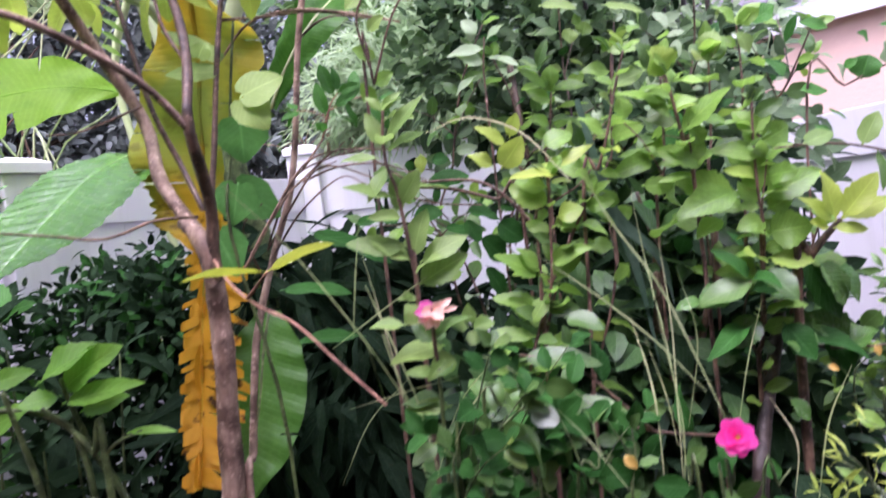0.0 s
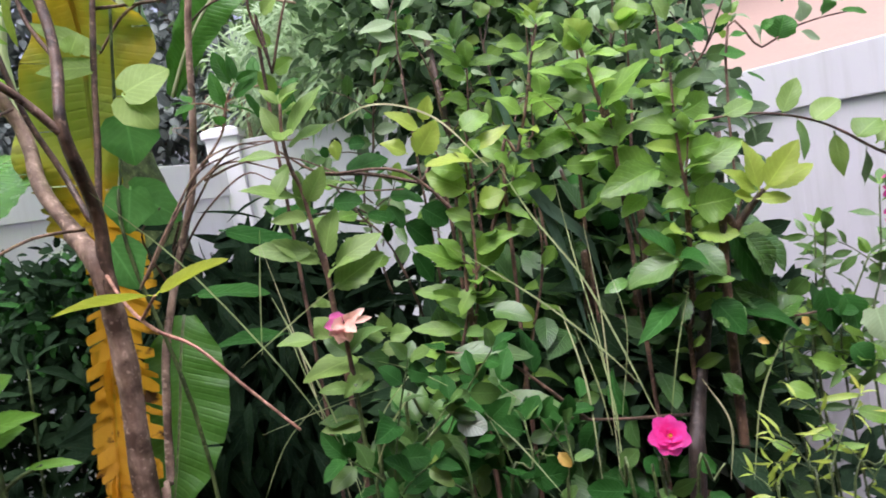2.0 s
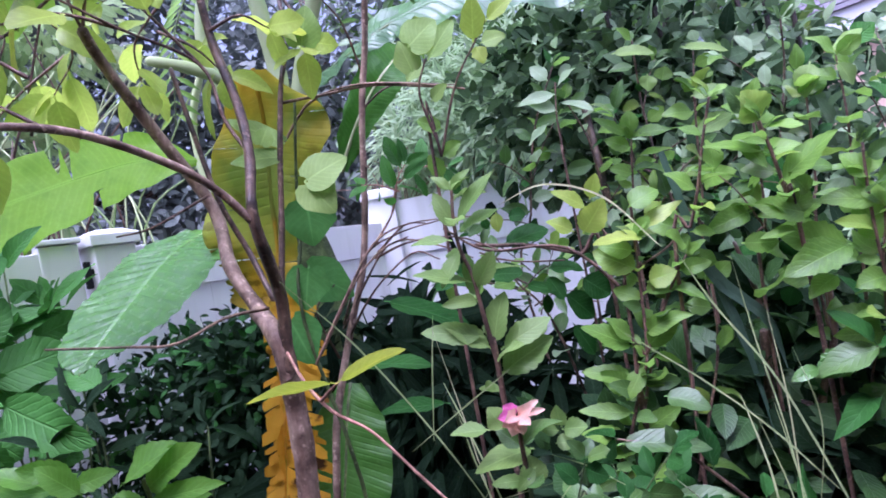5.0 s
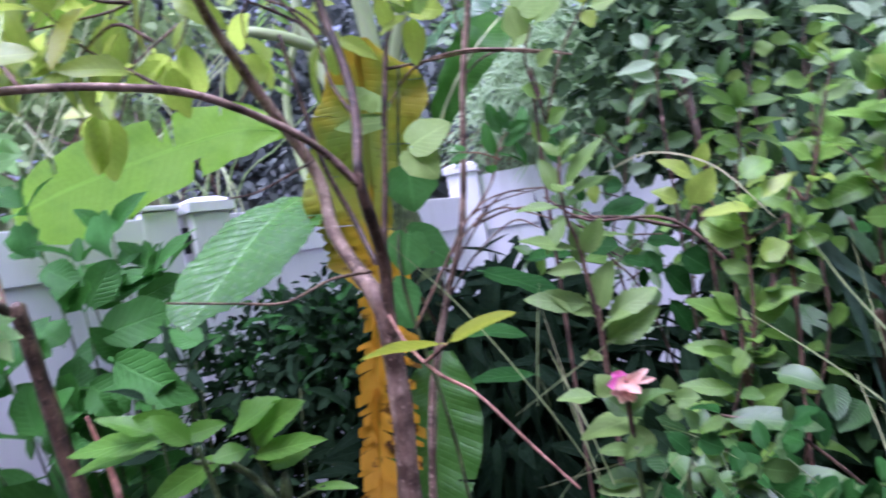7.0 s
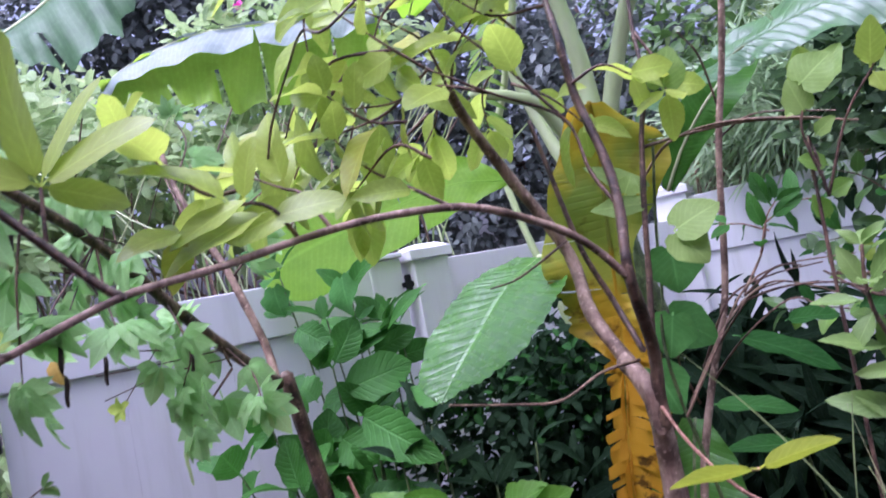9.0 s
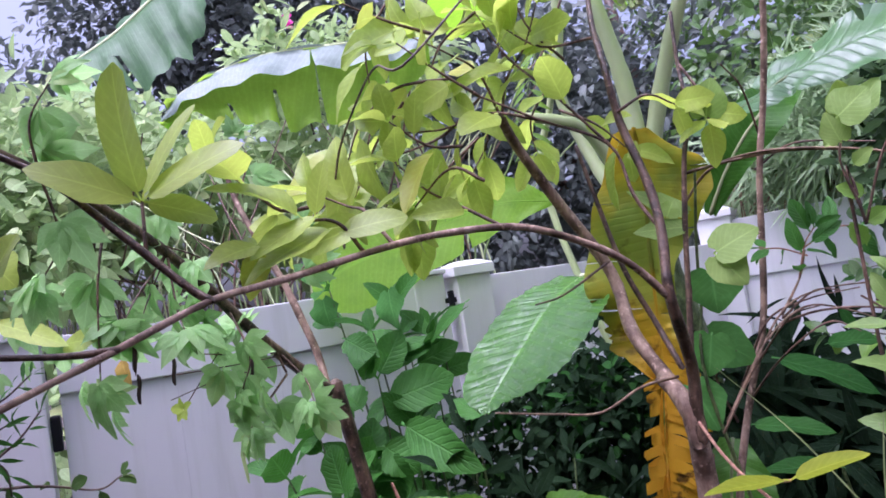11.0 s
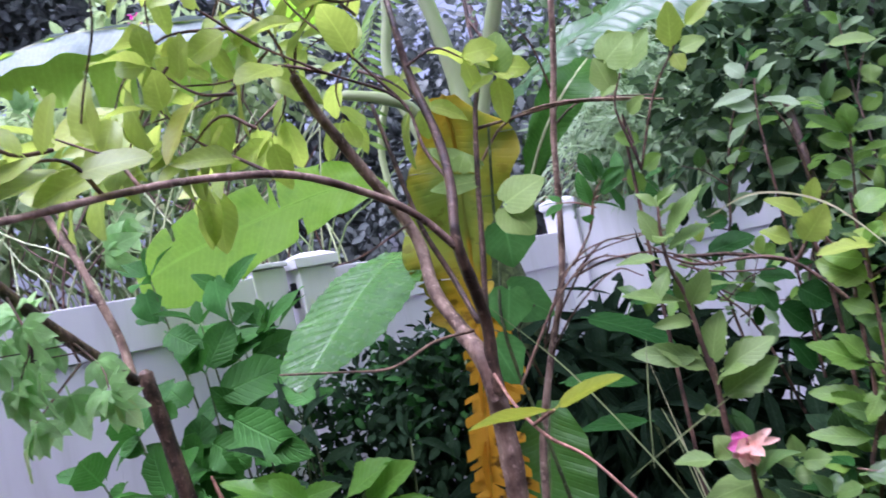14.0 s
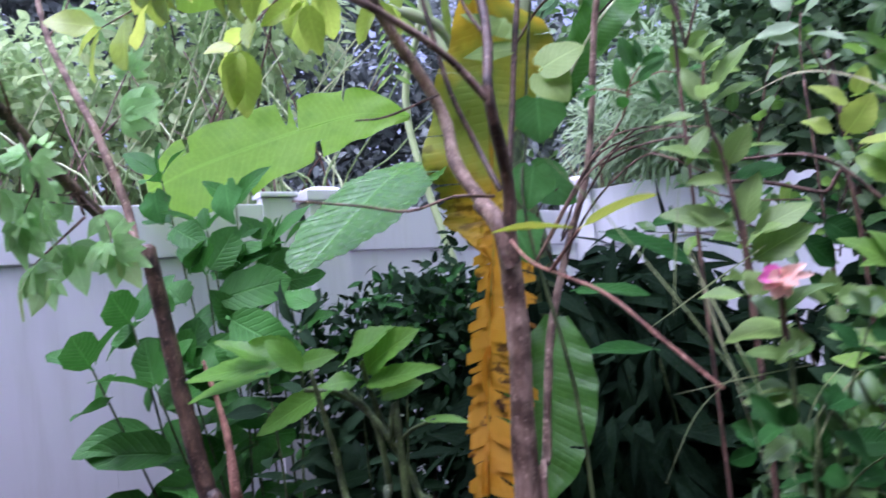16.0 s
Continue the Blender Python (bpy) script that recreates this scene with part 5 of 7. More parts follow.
def clump(name, base, label, category, tops, meshes, every, size, material=STEM, r0=0.005, droop=0.35, group="", start=0.3, tuft=4):
    """Stems that rise from one base to the given tops, leafy all along."""
    t = thing(name, base, label, category, group)
    b = Vector(base)
    for top in tops:
        e = Vector(top)
        mid = b.lerp(e, 0.55) + Vector((rng.uniform(-0.05, 0.05), rng.uniform(-0.05, 0.05), 0.06))
        pts = [b + Vector((rng.uniform(-0.04, 0.04), rng.uniform(-0.04, 0.04), -0.03)), mid, e]
        st = stem("stem", pts, r0, r0 * 0.4, material, t, sides=6, uneven=0.003)
        dress(pts, meshes, st, every, size, start, droop, tuft=tuft)
    return t


clump("broad_leaf_shrub", (-1.15, 1.62, 0), "leafy shrub with large veined dark green leaves beside the gate", "shrub",
      [(-1.234, 1.264, 1.508), (-1.158, 1.410, 1.605), (-1.156, 1.235, 1.373), (-1.121, 1.484, 1.476), (-1.281, 1.199, 1.425), (-1.181, 1.351, 1.409)], VEINED, 0.09, 1.0, tuft=3)
clump("leafy_shrub", (-1.2, 1.8, 0), "shiny green shrub with pointed leaves against the fence", "shrub",
      [(-1.286, 1.434, 1.848), (-1.191, 1.578, 1.775), (-1.217, 1.495, 1.713), (-1.158, 1.662, 1.684), (-1.187, 1.603, 1.630), (-1.115, 1.651, 1.665)], SHINY, 0.10, 1.0, tuft=3)
clump("leafy_shrub", (-0.95, 1.45, 0), "low green shrub under the banana leaves, shade in its leaf colour", "shrub",
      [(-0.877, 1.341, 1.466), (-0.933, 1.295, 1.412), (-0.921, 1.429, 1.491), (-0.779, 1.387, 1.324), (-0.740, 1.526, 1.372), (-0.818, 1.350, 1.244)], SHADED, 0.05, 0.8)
fs = thing("fine_leaf_shrub", (-0.95, 1.95, 0), "dark small-leaved shrub growing at the fence foot", "shrub")
stem("trunk", [(-0.95, 1.95, -0.03), (-0.93, 1.96, 0.6), (-0.9, 2.0, 1.2)], 0.012, 0.006, BARK_DARK, fs)
# shade at the fence foot is carried by the leaf colour
foliage("foliage", [((-0.981, 1.829, 1.32), (0.28, 0.2, 0.24)), ((-0.836, 1.907, 1.38), (0.22, 0.15, 0.2)), ((-0.80, 1.80, 1.46), (0.14, 0.12, 0.12)), ((-0.70, 1.75, 1.36), (0.16, 0.12, 0.2)), ((-0.85, 2.02, 1.2), (0.36, 0.14, 0.4)), ((-0.9, 1.95, 0.9), (0.4, 0.25, 0.5))], small_arrays("ovate", 0.036, 0.019), LEAF_IN_SHADE, fs, 6000, seed=4)
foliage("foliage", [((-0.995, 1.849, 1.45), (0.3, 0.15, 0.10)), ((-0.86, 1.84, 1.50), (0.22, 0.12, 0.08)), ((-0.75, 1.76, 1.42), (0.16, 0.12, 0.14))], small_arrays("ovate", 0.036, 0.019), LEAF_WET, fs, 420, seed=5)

veined = bpy.data.objects["broad_leaf_shrub"]
span_leaves((((-1.064, 1.350, 1.508), (-0.833, 1.262, 1.420), 0.098), ((-1.126, 1.350, 1.460), (-1.039, 1.354, 1.402), 0.103), ((-1.227, 1.350, 1.457), (-1.269, 1.292, 1.337), 0.131), ((-1.129, 1.350, 1.446), (-1.081, 1.323, 1.338), 0.120), ((-0.842, 1.350, 1.506), (-0.926, 1.363, 1.551), 0.061), ((-1.167, 1.350, 1.540), (-1.229, 1.354, 1.606), 0.081), ((-1.103, 1.350, 1.673), (-1.179, 1.361, 1.616), 0.079), ((-1.195, 1.350, 1.716), (-1.083, 1.326, 1.663), 0.070),), LEAF_DEEP, veined, wave=0.06)
span_leaves((((-1.237, 1.300, 1.520), (-1.338, 1.267, 1.451), 0.049), ((-1.328, 1.300, 1.410), (-1.415, 1.295, 1.334), 0.061), ((-1.197, 1.300, 1.563), (-1.154, 1.290, 1.532), 0.046),), LEAF_DEEP, veined)
pointed = bpy.data.objects["leafy_shrub"]
span_leaves((((-0.979, 1.600, 1.757), (-1.091, 1.540, 1.683), 0.044), ((-1.072, 1.600, 1.674), (-1.287, 1.524, 1.662), 0.057), ((-1.099, 1.600, 1.666), (-1.186, 1.535, 1.628), 0.063), ((-1.196, 1.600, 1.583), (-1.155, 1.576, 1.505), 0.058), ((-1.310, 1.600, 1.622), (-1.226, 1.613, 1.618), 0.067), ((-1.258, 1.600, 1.670), (-1.324, 1.610, 1.725), 0.059),), LEAF_DEEP, pointed, shape="lance", teeth=0.0)
span_leaves((((-1.324, 1.450, 1.825), (-1.317, 1.441, 1.744), 0.105), ((-1.112, 1.450, 1.813), (-1.107, 1.431, 1.716), 0.119),), LEAF_VINE, veined, shape="heart", teeth=0.0, label="broad heart-shaped leaf")
# ---- serrated bright plant in front ----
front = thing("leafy_herb", (-0.40, 0.86, 0.0), "fresh green broad-leaved herb with pale stems", "plant")
for pts in ([(-0.424, 0.929, 1.109), (-0.460, 0.945, 1.260), (-0.488, 0.936, 1.327), (-0.504, 0.926, 1.393), (-0.508, 0.917, 1.430)], [(-0.532, 0.900, 1.115), (-0.552, 0.920, 1.267), (-0.565, 0.910, 1.362), (-0.573, 0.900, 1.422)], [(-0.489, 0.913, 1.146), (-0.488, 0.923, 1.273), (-0.502, 0.922, 1.358), (-0.527, 0.902, 1.398)]):
    base = [Vector((pts[0][0] * 1.0, pts[0][1], -0.03))]
    stem("stem", base + pts, 0.006, 0.003, STEM, front, "pale green stem", 7)
span_leaves((((-0.516, 0.930, 1.413), (-0.431, 0.903, 1.471), 0.049), ((-0.518, 0.930, 1.406), (-0.557, 0.900, 1.409), 0.034), ((-0.605, 0.930, 1.446), (-0.666, 0.898, 1.469), 0.033), ((-0.619, 0.930, 1.429), (-0.551, 0.930, 1.444), 0.030), ((-0.658, 0.930, 1.418), (-0.828, 0.939, 1.400), 0.031), ((-0.481, 0.930, 1.411), (-0.418, 0.914, 1.423), 0.019), ((-0.527, 0.930, 1.442), (-0.496, 0.930, 1.465), 0.041), ((-0.497, 0.930, 1.383), (-0.436, 0.930, 1.403), 0.035),), LEAF_HERB, front, teeth=0.08)
span_leaves((((-0.603, 0.920, 1.432), (-0.802, 0.906, 1.438), 0.040), ((-0.537, 0.920, 1.406), (-0.696, 0.904, 1.347), 0.038), ((-0.543, 0.920, 1.425), (-0.461, 0.918, 1.475), 0.055), ((-0.513, 0.920, 1.398), (-0.398, 0.889, 1.427), 0.030), ((-0.434, 0.920, 1.353), (-0.371, 0.916, 1.358), 0.014), ((-0.595, 0.920, 1.421), (-0.633, 0.893, 1.470), 0.034), ((-0.647, 0.920, 1.439), (-0.721, 0.899, 1.476), 0.032),), LEAF_HERB, front, teeth=0.08)
stem("stem", [(-0.46, 0.92, -0.03), (-0.464, 0.920, 1.259), (-0.480, 0.920, 1.330), (-0.515, 0.920, 1.373), (-0.555, 0.920, 1.393), (-0.597, 0.920, 1.398)], 0.006, 0.003, STEM, front, "pale green stem", 7)
stem("stem", [(-0.473, 0.920, 1.323), (-0.447, 0.920, 1.343), (-0.415, 0.920, 1.354)], 0.003, 0.002, STEM, front, "pale green stem", 6)
# ---- roses, shrubs and grasses ----
MID = leaf_set("mid_leaf", "ovate", 0.046, 0.030, LEAF, 4, wave=0.06, curl=0.32)
FRESH = leaf_set("fresh_leaf", "ovate", 0.051, 0.035, LEAF_BRIGHT, 4, wave=0.09, curl=0.34)
ROSELEAF = leaf_set("rose_leaf", "ovate", 0.032, 0.021, LEAF_WET, 3, wave=0.05) + leaf_set("rose_leaf", "ovate", 0.028, 0.018, LEAF, 2, wave=0.05)


def shrub(name, base, label, category, stems, meshes, every, size, r0=0.004, material=STEM, droop=0.25, start=0.25, tuft=4, group="", twigs=3, reach=0.14):
    """Stems given by a few places each, carried down to the ground at base."""
    t = thing(name, base, label, category, group)
    b = Vector(base)
    for pts in stems:
        low = Vector(pts[0])
        foot = b + Vector((rng.uniform(-0.05, 0.05), rng.uniform(-0.04, 0.04), -0.03))
        line = [foot, foot.lerp(low, 0.5) + Vector((rng.uniform(-0.03, 0.03), 0, 0.05))] + list(pts)
        st = stem("stem", line, r0, r0 * 0.45, material, t, sides=6, uneven=0.002)
        dress(pts, meshes, st, every, size, 0.0, droop, tuft=tuft)
        walkway = smooth_path(pts, 8)
        for k in range(twigs):
            a = walkway[rng.randrange(len(walkway) * 2 // 3)]
            w = a + Vector((rng.uniform(-1, 1), rng.uniform(-0.6, 0.6), rng.uniform(0.1, 1.0))).normalized() * reach * rng.uniform(0.6, 1.2)
            tw = [a, a.lerp(w, 0.5) + Vector((0, 0, 0.01)), w]
            tb = stem("twig", tw, r0 * 0.45, r0 * 0.25, material, t, sides=5)
            dress(tw, meshes, tb, every * 0.9, size * 0.95, 0.3, droop, tuft=3)
    return t


shrub("rose_bush", (0.0, 0.80, 0), "tall leafy rose bush with one faded flower", "rose bush", [
    [(-0.022, 0.737, 1.364), (-0.020, 0.740, 1.423), (-0.021, 0.743, 1.455)], [(0.017, 0.757, 1.351), (0.037, 0.768, 1.379)],     [(-0.011, 0.727, 1.334), (0.024, 0.739, 1.357), (0.059, 0.748, 1.382)]], MID, 0.03, 0.8, 0.0032, twigs=0, tuft=3)
def upright(name, base, label, category, stems, radius, material=TWIG, small=None, every=0.014):
    """A plant of stems that are carried straight down to its base; its leaves are given one by one."""
    t = thing(name, base, label, category)
    for pts in stems:
        foot = Vector(base) + Vector((rng.uniform(-0.03, 0.03), rng.uniform(-0.03, 0.03), -0.03))
        st = stem("stem", [foot, foot.lerp(Vector(pts[0]), 0.55)] + list(pts), radius, radius * 0.5, material, t, sides=7, uneven=0.002)
        if small:
            dress(pts, small, st, every, 1.0, 0.0, 0.15, tuft=5, jitter=0.4)
    return t


SMALL_FRESH = leaf_set("small_leaf", "ovate", 0.034, 0.021, LEAF_BRIGHT, 4, wave=0.08, curl=0.3) + leaf_set("small_leaf", "ovate", 0.030, 0.018, LEAF, 2, wave=0.06)
SMALL_SOFT = leaf_set("small_leaf", "ovate", 0.032, 0.018, LEAF_SOFT, 3, wave=0.08, curl=0.3)


soft = upright("soft_leaf_plant", (-0.03, 0.87, 0), "tall soft green plant with large pale leaves", "plant", [[(-0.043, 0.860, 1.485), (-0.043, 0.860, 1.512), (-0.046, 0.860, 1.540), (-0.050, 0.860, 1.581), (-0.053, 0.860, 1.613), (-0.061, 0.860, 1.641), (-0.063, 0.860, 1.673), (-0.060, 0.860, 1.704)]], 0.0034, TWIG, small=SMALL_SOFT, every=0.03)
span_leaves((((-0.052, 0.860, 1.545), (-0.117, 0.852, 1.565), 0.027), ((-0.043, 0.860, 1.535), (-0.030, 0.858, 1.591), 0.035), ((-0.037, 0.860, 1.529), (0.018, 0.860, 1.559), 0.030), ((-0.042, 0.860, 1.503), (0.018, 0.868, 1.536), 0.038), ((-0.046, 0.860, 1.531), (-0.092, 0.858, 1.569), 0.025), ((-0.051, 0.860, 1.586), (-0.060, 0.865, 1.637), 0.020), ((-0.051, 0.860, 1.599), (-0.025, 0.838, 1.633), 0.025), ((-0.060, 0.860, 1.668), (-0.018, 0.844, 1.722), 0.022), ((-0.063, 0.860, 1.664), (-0.081, 0.865, 1.708), 0.020), ((-0.062, 0.860, 1.659), (-0.013, 0.855, 1.682), 0.030), ((-0.068, 0.860, 1.652), (-0.115, 0.864, 1.661), 0.016), ((-0.056, 0.860, 1.605), (-0.109, 0.830, 1.628), 0.022),), LEAF_SOFT, soft)
span_leaves((((-0.050, 0.860, 1.495), (-0.060, 0.857, 1.490), 0.015), ((-0.061, 0.860, 1.641), (-0.087, 0.843, 1.607), 0.020),), LEAF_SOFT, soft)
centre = upright("leafy_shrub", (0.09, 1.02, 0), "upright shrub with fresh green toothed leaves on brown stems", "shrub", [[(0.072, 1.020, 1.314), (0.081, 1.020, 1.351), (0.109, 1.020, 1.428), (0.124, 1.020, 1.469), (0.131, 1.020, 1.538), (0.134, 1.020, 1.581), (0.135, 1.020, 1.618)], [(0.108, 1.020, 1.429), (0.125, 1.020, 1.474), (0.148, 1.020, 1.514), (0.172, 1.020, 1.555), (0.194, 1.020, 1.586)], [(0.180, 1.020, 1.569), (0.204, 1.020, 1.618), (0.221, 1.020, 1.667), (0.233, 1.020, 1.713), (0.251, 1.020, 1.771)]], 0.0032, small=SMALL_FRESH)
span_leaves((((0.134, 1.020, 1.656), (0.173, 1.026, 1.678), 0.036), ((0.133, 1.020, 1.578), (0.082, 1.024, 1.611), 0.039), ((0.141, 1.020, 1.561), (0.175, 1.007, 1.572), 0.033), ((0.132, 1.020, 1.541), (0.099, 1.025, 1.559), 0.024), ((0.111, 1.020, 1.483), (0.055, 1.008, 1.524), 0.036), ((0.110, 1.020, 1.491), (0.086, 1.017, 1.528), 0.027), ((0.126, 1.020, 1.480), (0.168, 0.995, 1.522), 0.030), ((0.106, 1.020, 1.443), (0.045, 1.027, 1.468), 0.030), ((0.104, 1.020, 1.427), (0.066, 1.017, 1.459), 0.030), ((0.113, 1.020, 1.436), (0.158, 1.026, 1.443), 0.027), ((0.099, 1.020, 1.402), (0.030, 1.025, 1.416), 0.024), ((0.102, 1.020, 1.375), (0.150, 1.000, 1.409), 0.029),), LEAF_BRIGHT, centre)
span_leaves((((0.095, 1.020, 1.368), (0.031, 1.000, 1.393), 0.031), ((0.088, 1.020, 1.358), (0.145, 0.994, 1.373), 0.026), ((0.077, 1.020, 1.327), (0.040, 1.003, 1.322), 0.025), ((0.082, 1.020, 1.312), (0.128, 0.993, 1.344), 0.028), ((0.120, 1.020, 1.459), (0.090, 1.004, 1.424), 0.024), ((0.100, 1.020, 1.392), (0.120, 1.016, 1.372), 0.024),), LEAF_BRIGHT, centre)
whorled = upright("whorled_shrub", (0.16, 1.26, 0), "slender shrub with a whorl of light leaves at its tip", "shrub", [[(0.161, 1.250, 1.614), (0.167, 1.250, 1.662), (0.173, 1.250, 1.710), (0.180, 1.250, 1.763)]], 0.003, small=SMALL_FRESH, every=0.02)
span_leaves((((0.178, 1.250, 1.768), (0.130, 1.216, 1.803), 0.020), ((0.181, 1.250, 1.771), (0.182, 1.247, 1.808), 0.031), ((0.181, 1.250, 1.769), (0.240, 1.231, 1.770), 0.026), ((0.183, 1.250, 1.735), (0.235, 1.232, 1.740), 0.022), ((0.178, 1.250, 1.750), (0.140, 1.251, 1.771), 0.026), ((0.181, 1.250, 1.724), (0.234, 1.237, 1.702), 0.025), ((0.173, 1.250, 1.710), (0.140, 1.238, 1.726), 0.025),), LEAF_BRIGHT, whorled)
dull = upright("dull_leaf_shrub", (0.09, 1.46, 0), "thin shrub with dull grey-green leaves", "shrub", [[(0.081, 1.450, 1.724), (0.082, 1.450, 1.781), (0.082, 1.450, 1.851), (0.089, 1.450, 1.913)]], 0.003)
span_leaves((((0.087, 1.450, 1.892), (0.016, 1.435, 1.891), 0.026), ((0.084, 1.450, 1.860), (0.032, 1.447, 1.891), 0.033), ((0.090, 1.450, 1.904), (0.124, 1.425, 1.931), 0.029), ((0.076, 1.450, 1.919), (0.049, 1.456, 1.955), 0.029), ((0.090, 1.450, 1.875), (0.148, 1.416, 1.851), 0.026), ((0.065, 1.450, 1.842), (0.020, 1.449, 1.812), 0.029),), LEAF_BLUE, dull)
broad = upright("leafy_shrub", (0.37, 1.01, 0), "tall upright shrub with broad light green leaves", "shrub", [[(0.381, 1.000, 1.286), (0.390, 1.000, 1.370), (0.397, 1.000, 1.437), (0.405, 1.000, 1.515), (0.403, 1.000, 1.567), (0.403, 1.000, 1.630), (0.406, 1.000, 1.681)], [(0.323, 1.000, 1.577), (0.314, 1.000, 1.641), (0.305, 1.000, 1.697), (0.298, 1.000, 1.730)]], 0.0036, small=SMALL_FRESH)
span_leaves((((0.376, 1.000, 1.562), (0.304, 1.003, 1.596), 0.049), ((0.375, 1.000, 1.568), (0.297, 0.963, 1.556), 0.046), ((0.406, 1.000, 1.564), (0.398, 1.000, 1.620), 0.053), ((0.409, 1.000, 1.553), (0.473, 0.975, 1.590), 0.044), ((0.414, 1.000, 1.611), (0.353, 0.991, 1.633), 0.031), ((0.410, 1.000, 1.511), (0.452, 0.970, 1.516), 0.053), ((0.409, 1.000, 1.524), (0.371, 0.983, 1.526), 0.031), ((0.407, 1.000, 1.477), (0.456, 0.974, 1.473), 0.038), ((0.395, 1.000, 1.468), (0.343, 1.007, 1.492), 0.041), ((0.396, 1.000, 1.460), (0.342, 0.980, 1.469), 0.031), ((0.394, 1.000, 1.432), (0.361, 0.999, 1.471), 0.038), ((0.411, 1.000, 1.628), (0.457, 1.005, 1.646), 0.038),), LEAF_BRIGHT, broad, (0, -1, 0.45), curl=0.2)
span_leaves((((0.407, 1.000, 1.639), (0.384, 1.005, 1.675), 0.034), ((0.412, 1.000, 1.540), (0.440, 0.989, 1.555), 0.031), ((0.340, 1.000, 1.608), (0.282, 0.982, 1.637), 0.037), ((0.320, 1.000, 1.614), (0.334, 0.993, 1.647), 0.030), ((0.254, 1.000, 1.590), (0.299, 1.000, 1.585), 0.027), ((0.354, 1.000, 1.535), (0.315, 0.983, 1.522), 0.028),), LEAF_BRIGHT, broad, (0, -1, 0.45), curl=0.2)
span_leaves((((0.299, 1.000, 1.728), (0.284, 0.986, 1.766), 0.050), ((0.304, 1.000, 1.692), (0.228, 0.968, 1.715), 0.023), ((0.272, 1.000, 1.708), (0.294, 0.980, 1.677), 0.021), ((0.308, 1.000, 1.652), (0.363, 0.961, 1.703), 0.038), ((0.319, 1.000, 1.616), (0.289, 0.997, 1.639), 0.030), ((0.342, 1.000, 1.666), (0.374, 1.005, 1.665), 0.025), ((0.305, 1.000, 1.721), (0.342, 0.981, 1.717), 0.023), ((0.339, 1.000, 1.634), (0.320, 0.984, 1.662), 0.025),), LEAF_BRIGHT, broad)
span_leaves((((0.299, 1.100, 1.755), (0.244, 1.108, 1.741), 0.031), ((0.247, 1.100, 1.788), (0.294, 1.091, 1.791), 0.025), ((0.198, 1.100, 1.829), (0.194, 1.094, 1.806), 0.025), ((0.215, 1.100, 1.816), (0.220, 1.092, 1.833), 0.025), ((0.157, 1.100, 1.865), (0.212, 1.092, 1.860), 0.023), ((0.246, 1.100, 1.855), (0.307, 1.102, 1.841), 0.023), ((0.401, 1.100, 1.802), (0.381, 1.090, 1.761), 0.032), ((0.433, 1.100, 1.795), (0.447, 1.091, 1.762), 0.029),), LEAF_SOFT, broad)
span_leaves((((0.352, 0.980, 1.443), (0.304, 0.979, 1.427), 0.040), ((0.390, 0.980, 1.441), (0.437, 0.980, 1.428), 0.038), ((0.382, 0.980, 1.406), (0.346, 0.983, 1.368), 0.043), ((0.310, 0.980, 1.435), (0.275, 0.964, 1.432), 0.019), ((0.463, 0.980, 1.469), (0.500, 0.988, 1.407), 0.047), ((0.410, 0.980, 1.391), (0.439, 0.951, 1.357), 0.053), ((0.410, 0.980, 1.296), (0.430, 0.967, 1.268), 0.026),), LEAF_GLOSSY, broad)
tip = upright("shrub_tip", (0.42, 1.0, 0), "brown-stemmed shrub with a pale yellow-green leaf rosette", "shrub", [[(0.437, 0.990, 1.436), (0.458, 0.990, 1.474), (0.477, 0.990, 1.496), (0.498, 0.990, 1.516)]], 0.008, BARK_DARK)
span_leaves((((0.481, 0.970, 1.516), (0.448, 0.964, 1.556), 0.028), ((0.484, 0.970, 1.517), (0.478, 0.976, 1.584), 0.031), ((0.491, 0.970, 1.519), (0.528, 0.947, 1.573), 0.035), ((0.492, 0.970, 1.519), (0.562, 0.977, 1.541), 0.028), ((0.480, 0.970, 1.509), (0.521, 0.963, 1.505), 0.020), ((0.475, 0.970, 1.512), (0.453, 0.963, 1.522), 0.021),), LEAF_LIME, tip)
# smaller leaves between the broad ones, on the same shrubs
for pts, owner in (([(0.390, 0.984, 1.396), (0.401, 1.000, 1.511), (0.417, 0.998, 1.604)], broad), ([(0.345, 1.029, 1.440), (0.341, 1.055, 1.600), (0.311, 1.074, 1.750)], broad), ([(0.410, 1.079, 1.489), (0.430, 1.096, 1.702), (0.434, 1.102, 1.804)], broad), ([(0.439, 1.021, 1.398), (0.487, 1.019, 1.515)], broad),
                   ([(0.165, 1.05, 1.298), (0.222, 1.08, 1.466), (0.227, 1.11, 1.543)], centre), ([(0.09, 1.03, 1.33), (0.14, 1.05, 1.48), (0.20, 1.07, 1.62)], centre)):
    tw = stem("twig", pts, 0.0026, 0.0012, TWIG, owner, sides=5, uneven=0.002)
    dress(pts, FRESH, tw, 0.030, 0.8, 0.05, 0.2, tuft=4)
brown = thing("bare_stem_shrub", (0.30, 1.16, 0.0), "reddish-brown bare stems rising through the shade", "shrub")
stem("stem", [(0.282, 1.150, -0.03), (0.282, 1.150, 1.128), (0.285, 1.150, 1.236), (0.290, 1.150, 1.335), (0.296, 1.150, 1.408), (0.298, 1.150, 1.457)], 0.011, 0.006, BARK_DARK, brown, sides=8, uneven=0.006)
stem("stem", [(0.325, 1.120, -0.03), (0.325, 1.120, 1.238), (0.342, 1.120, 1.332), (0.362, 1.120, 1.400), (0.377, 1.120, 1.445), (0.383, 1.120, 1.516)], 0.008, 0.004, BARK_DARK, brown, sides=8, uneven=0.006)
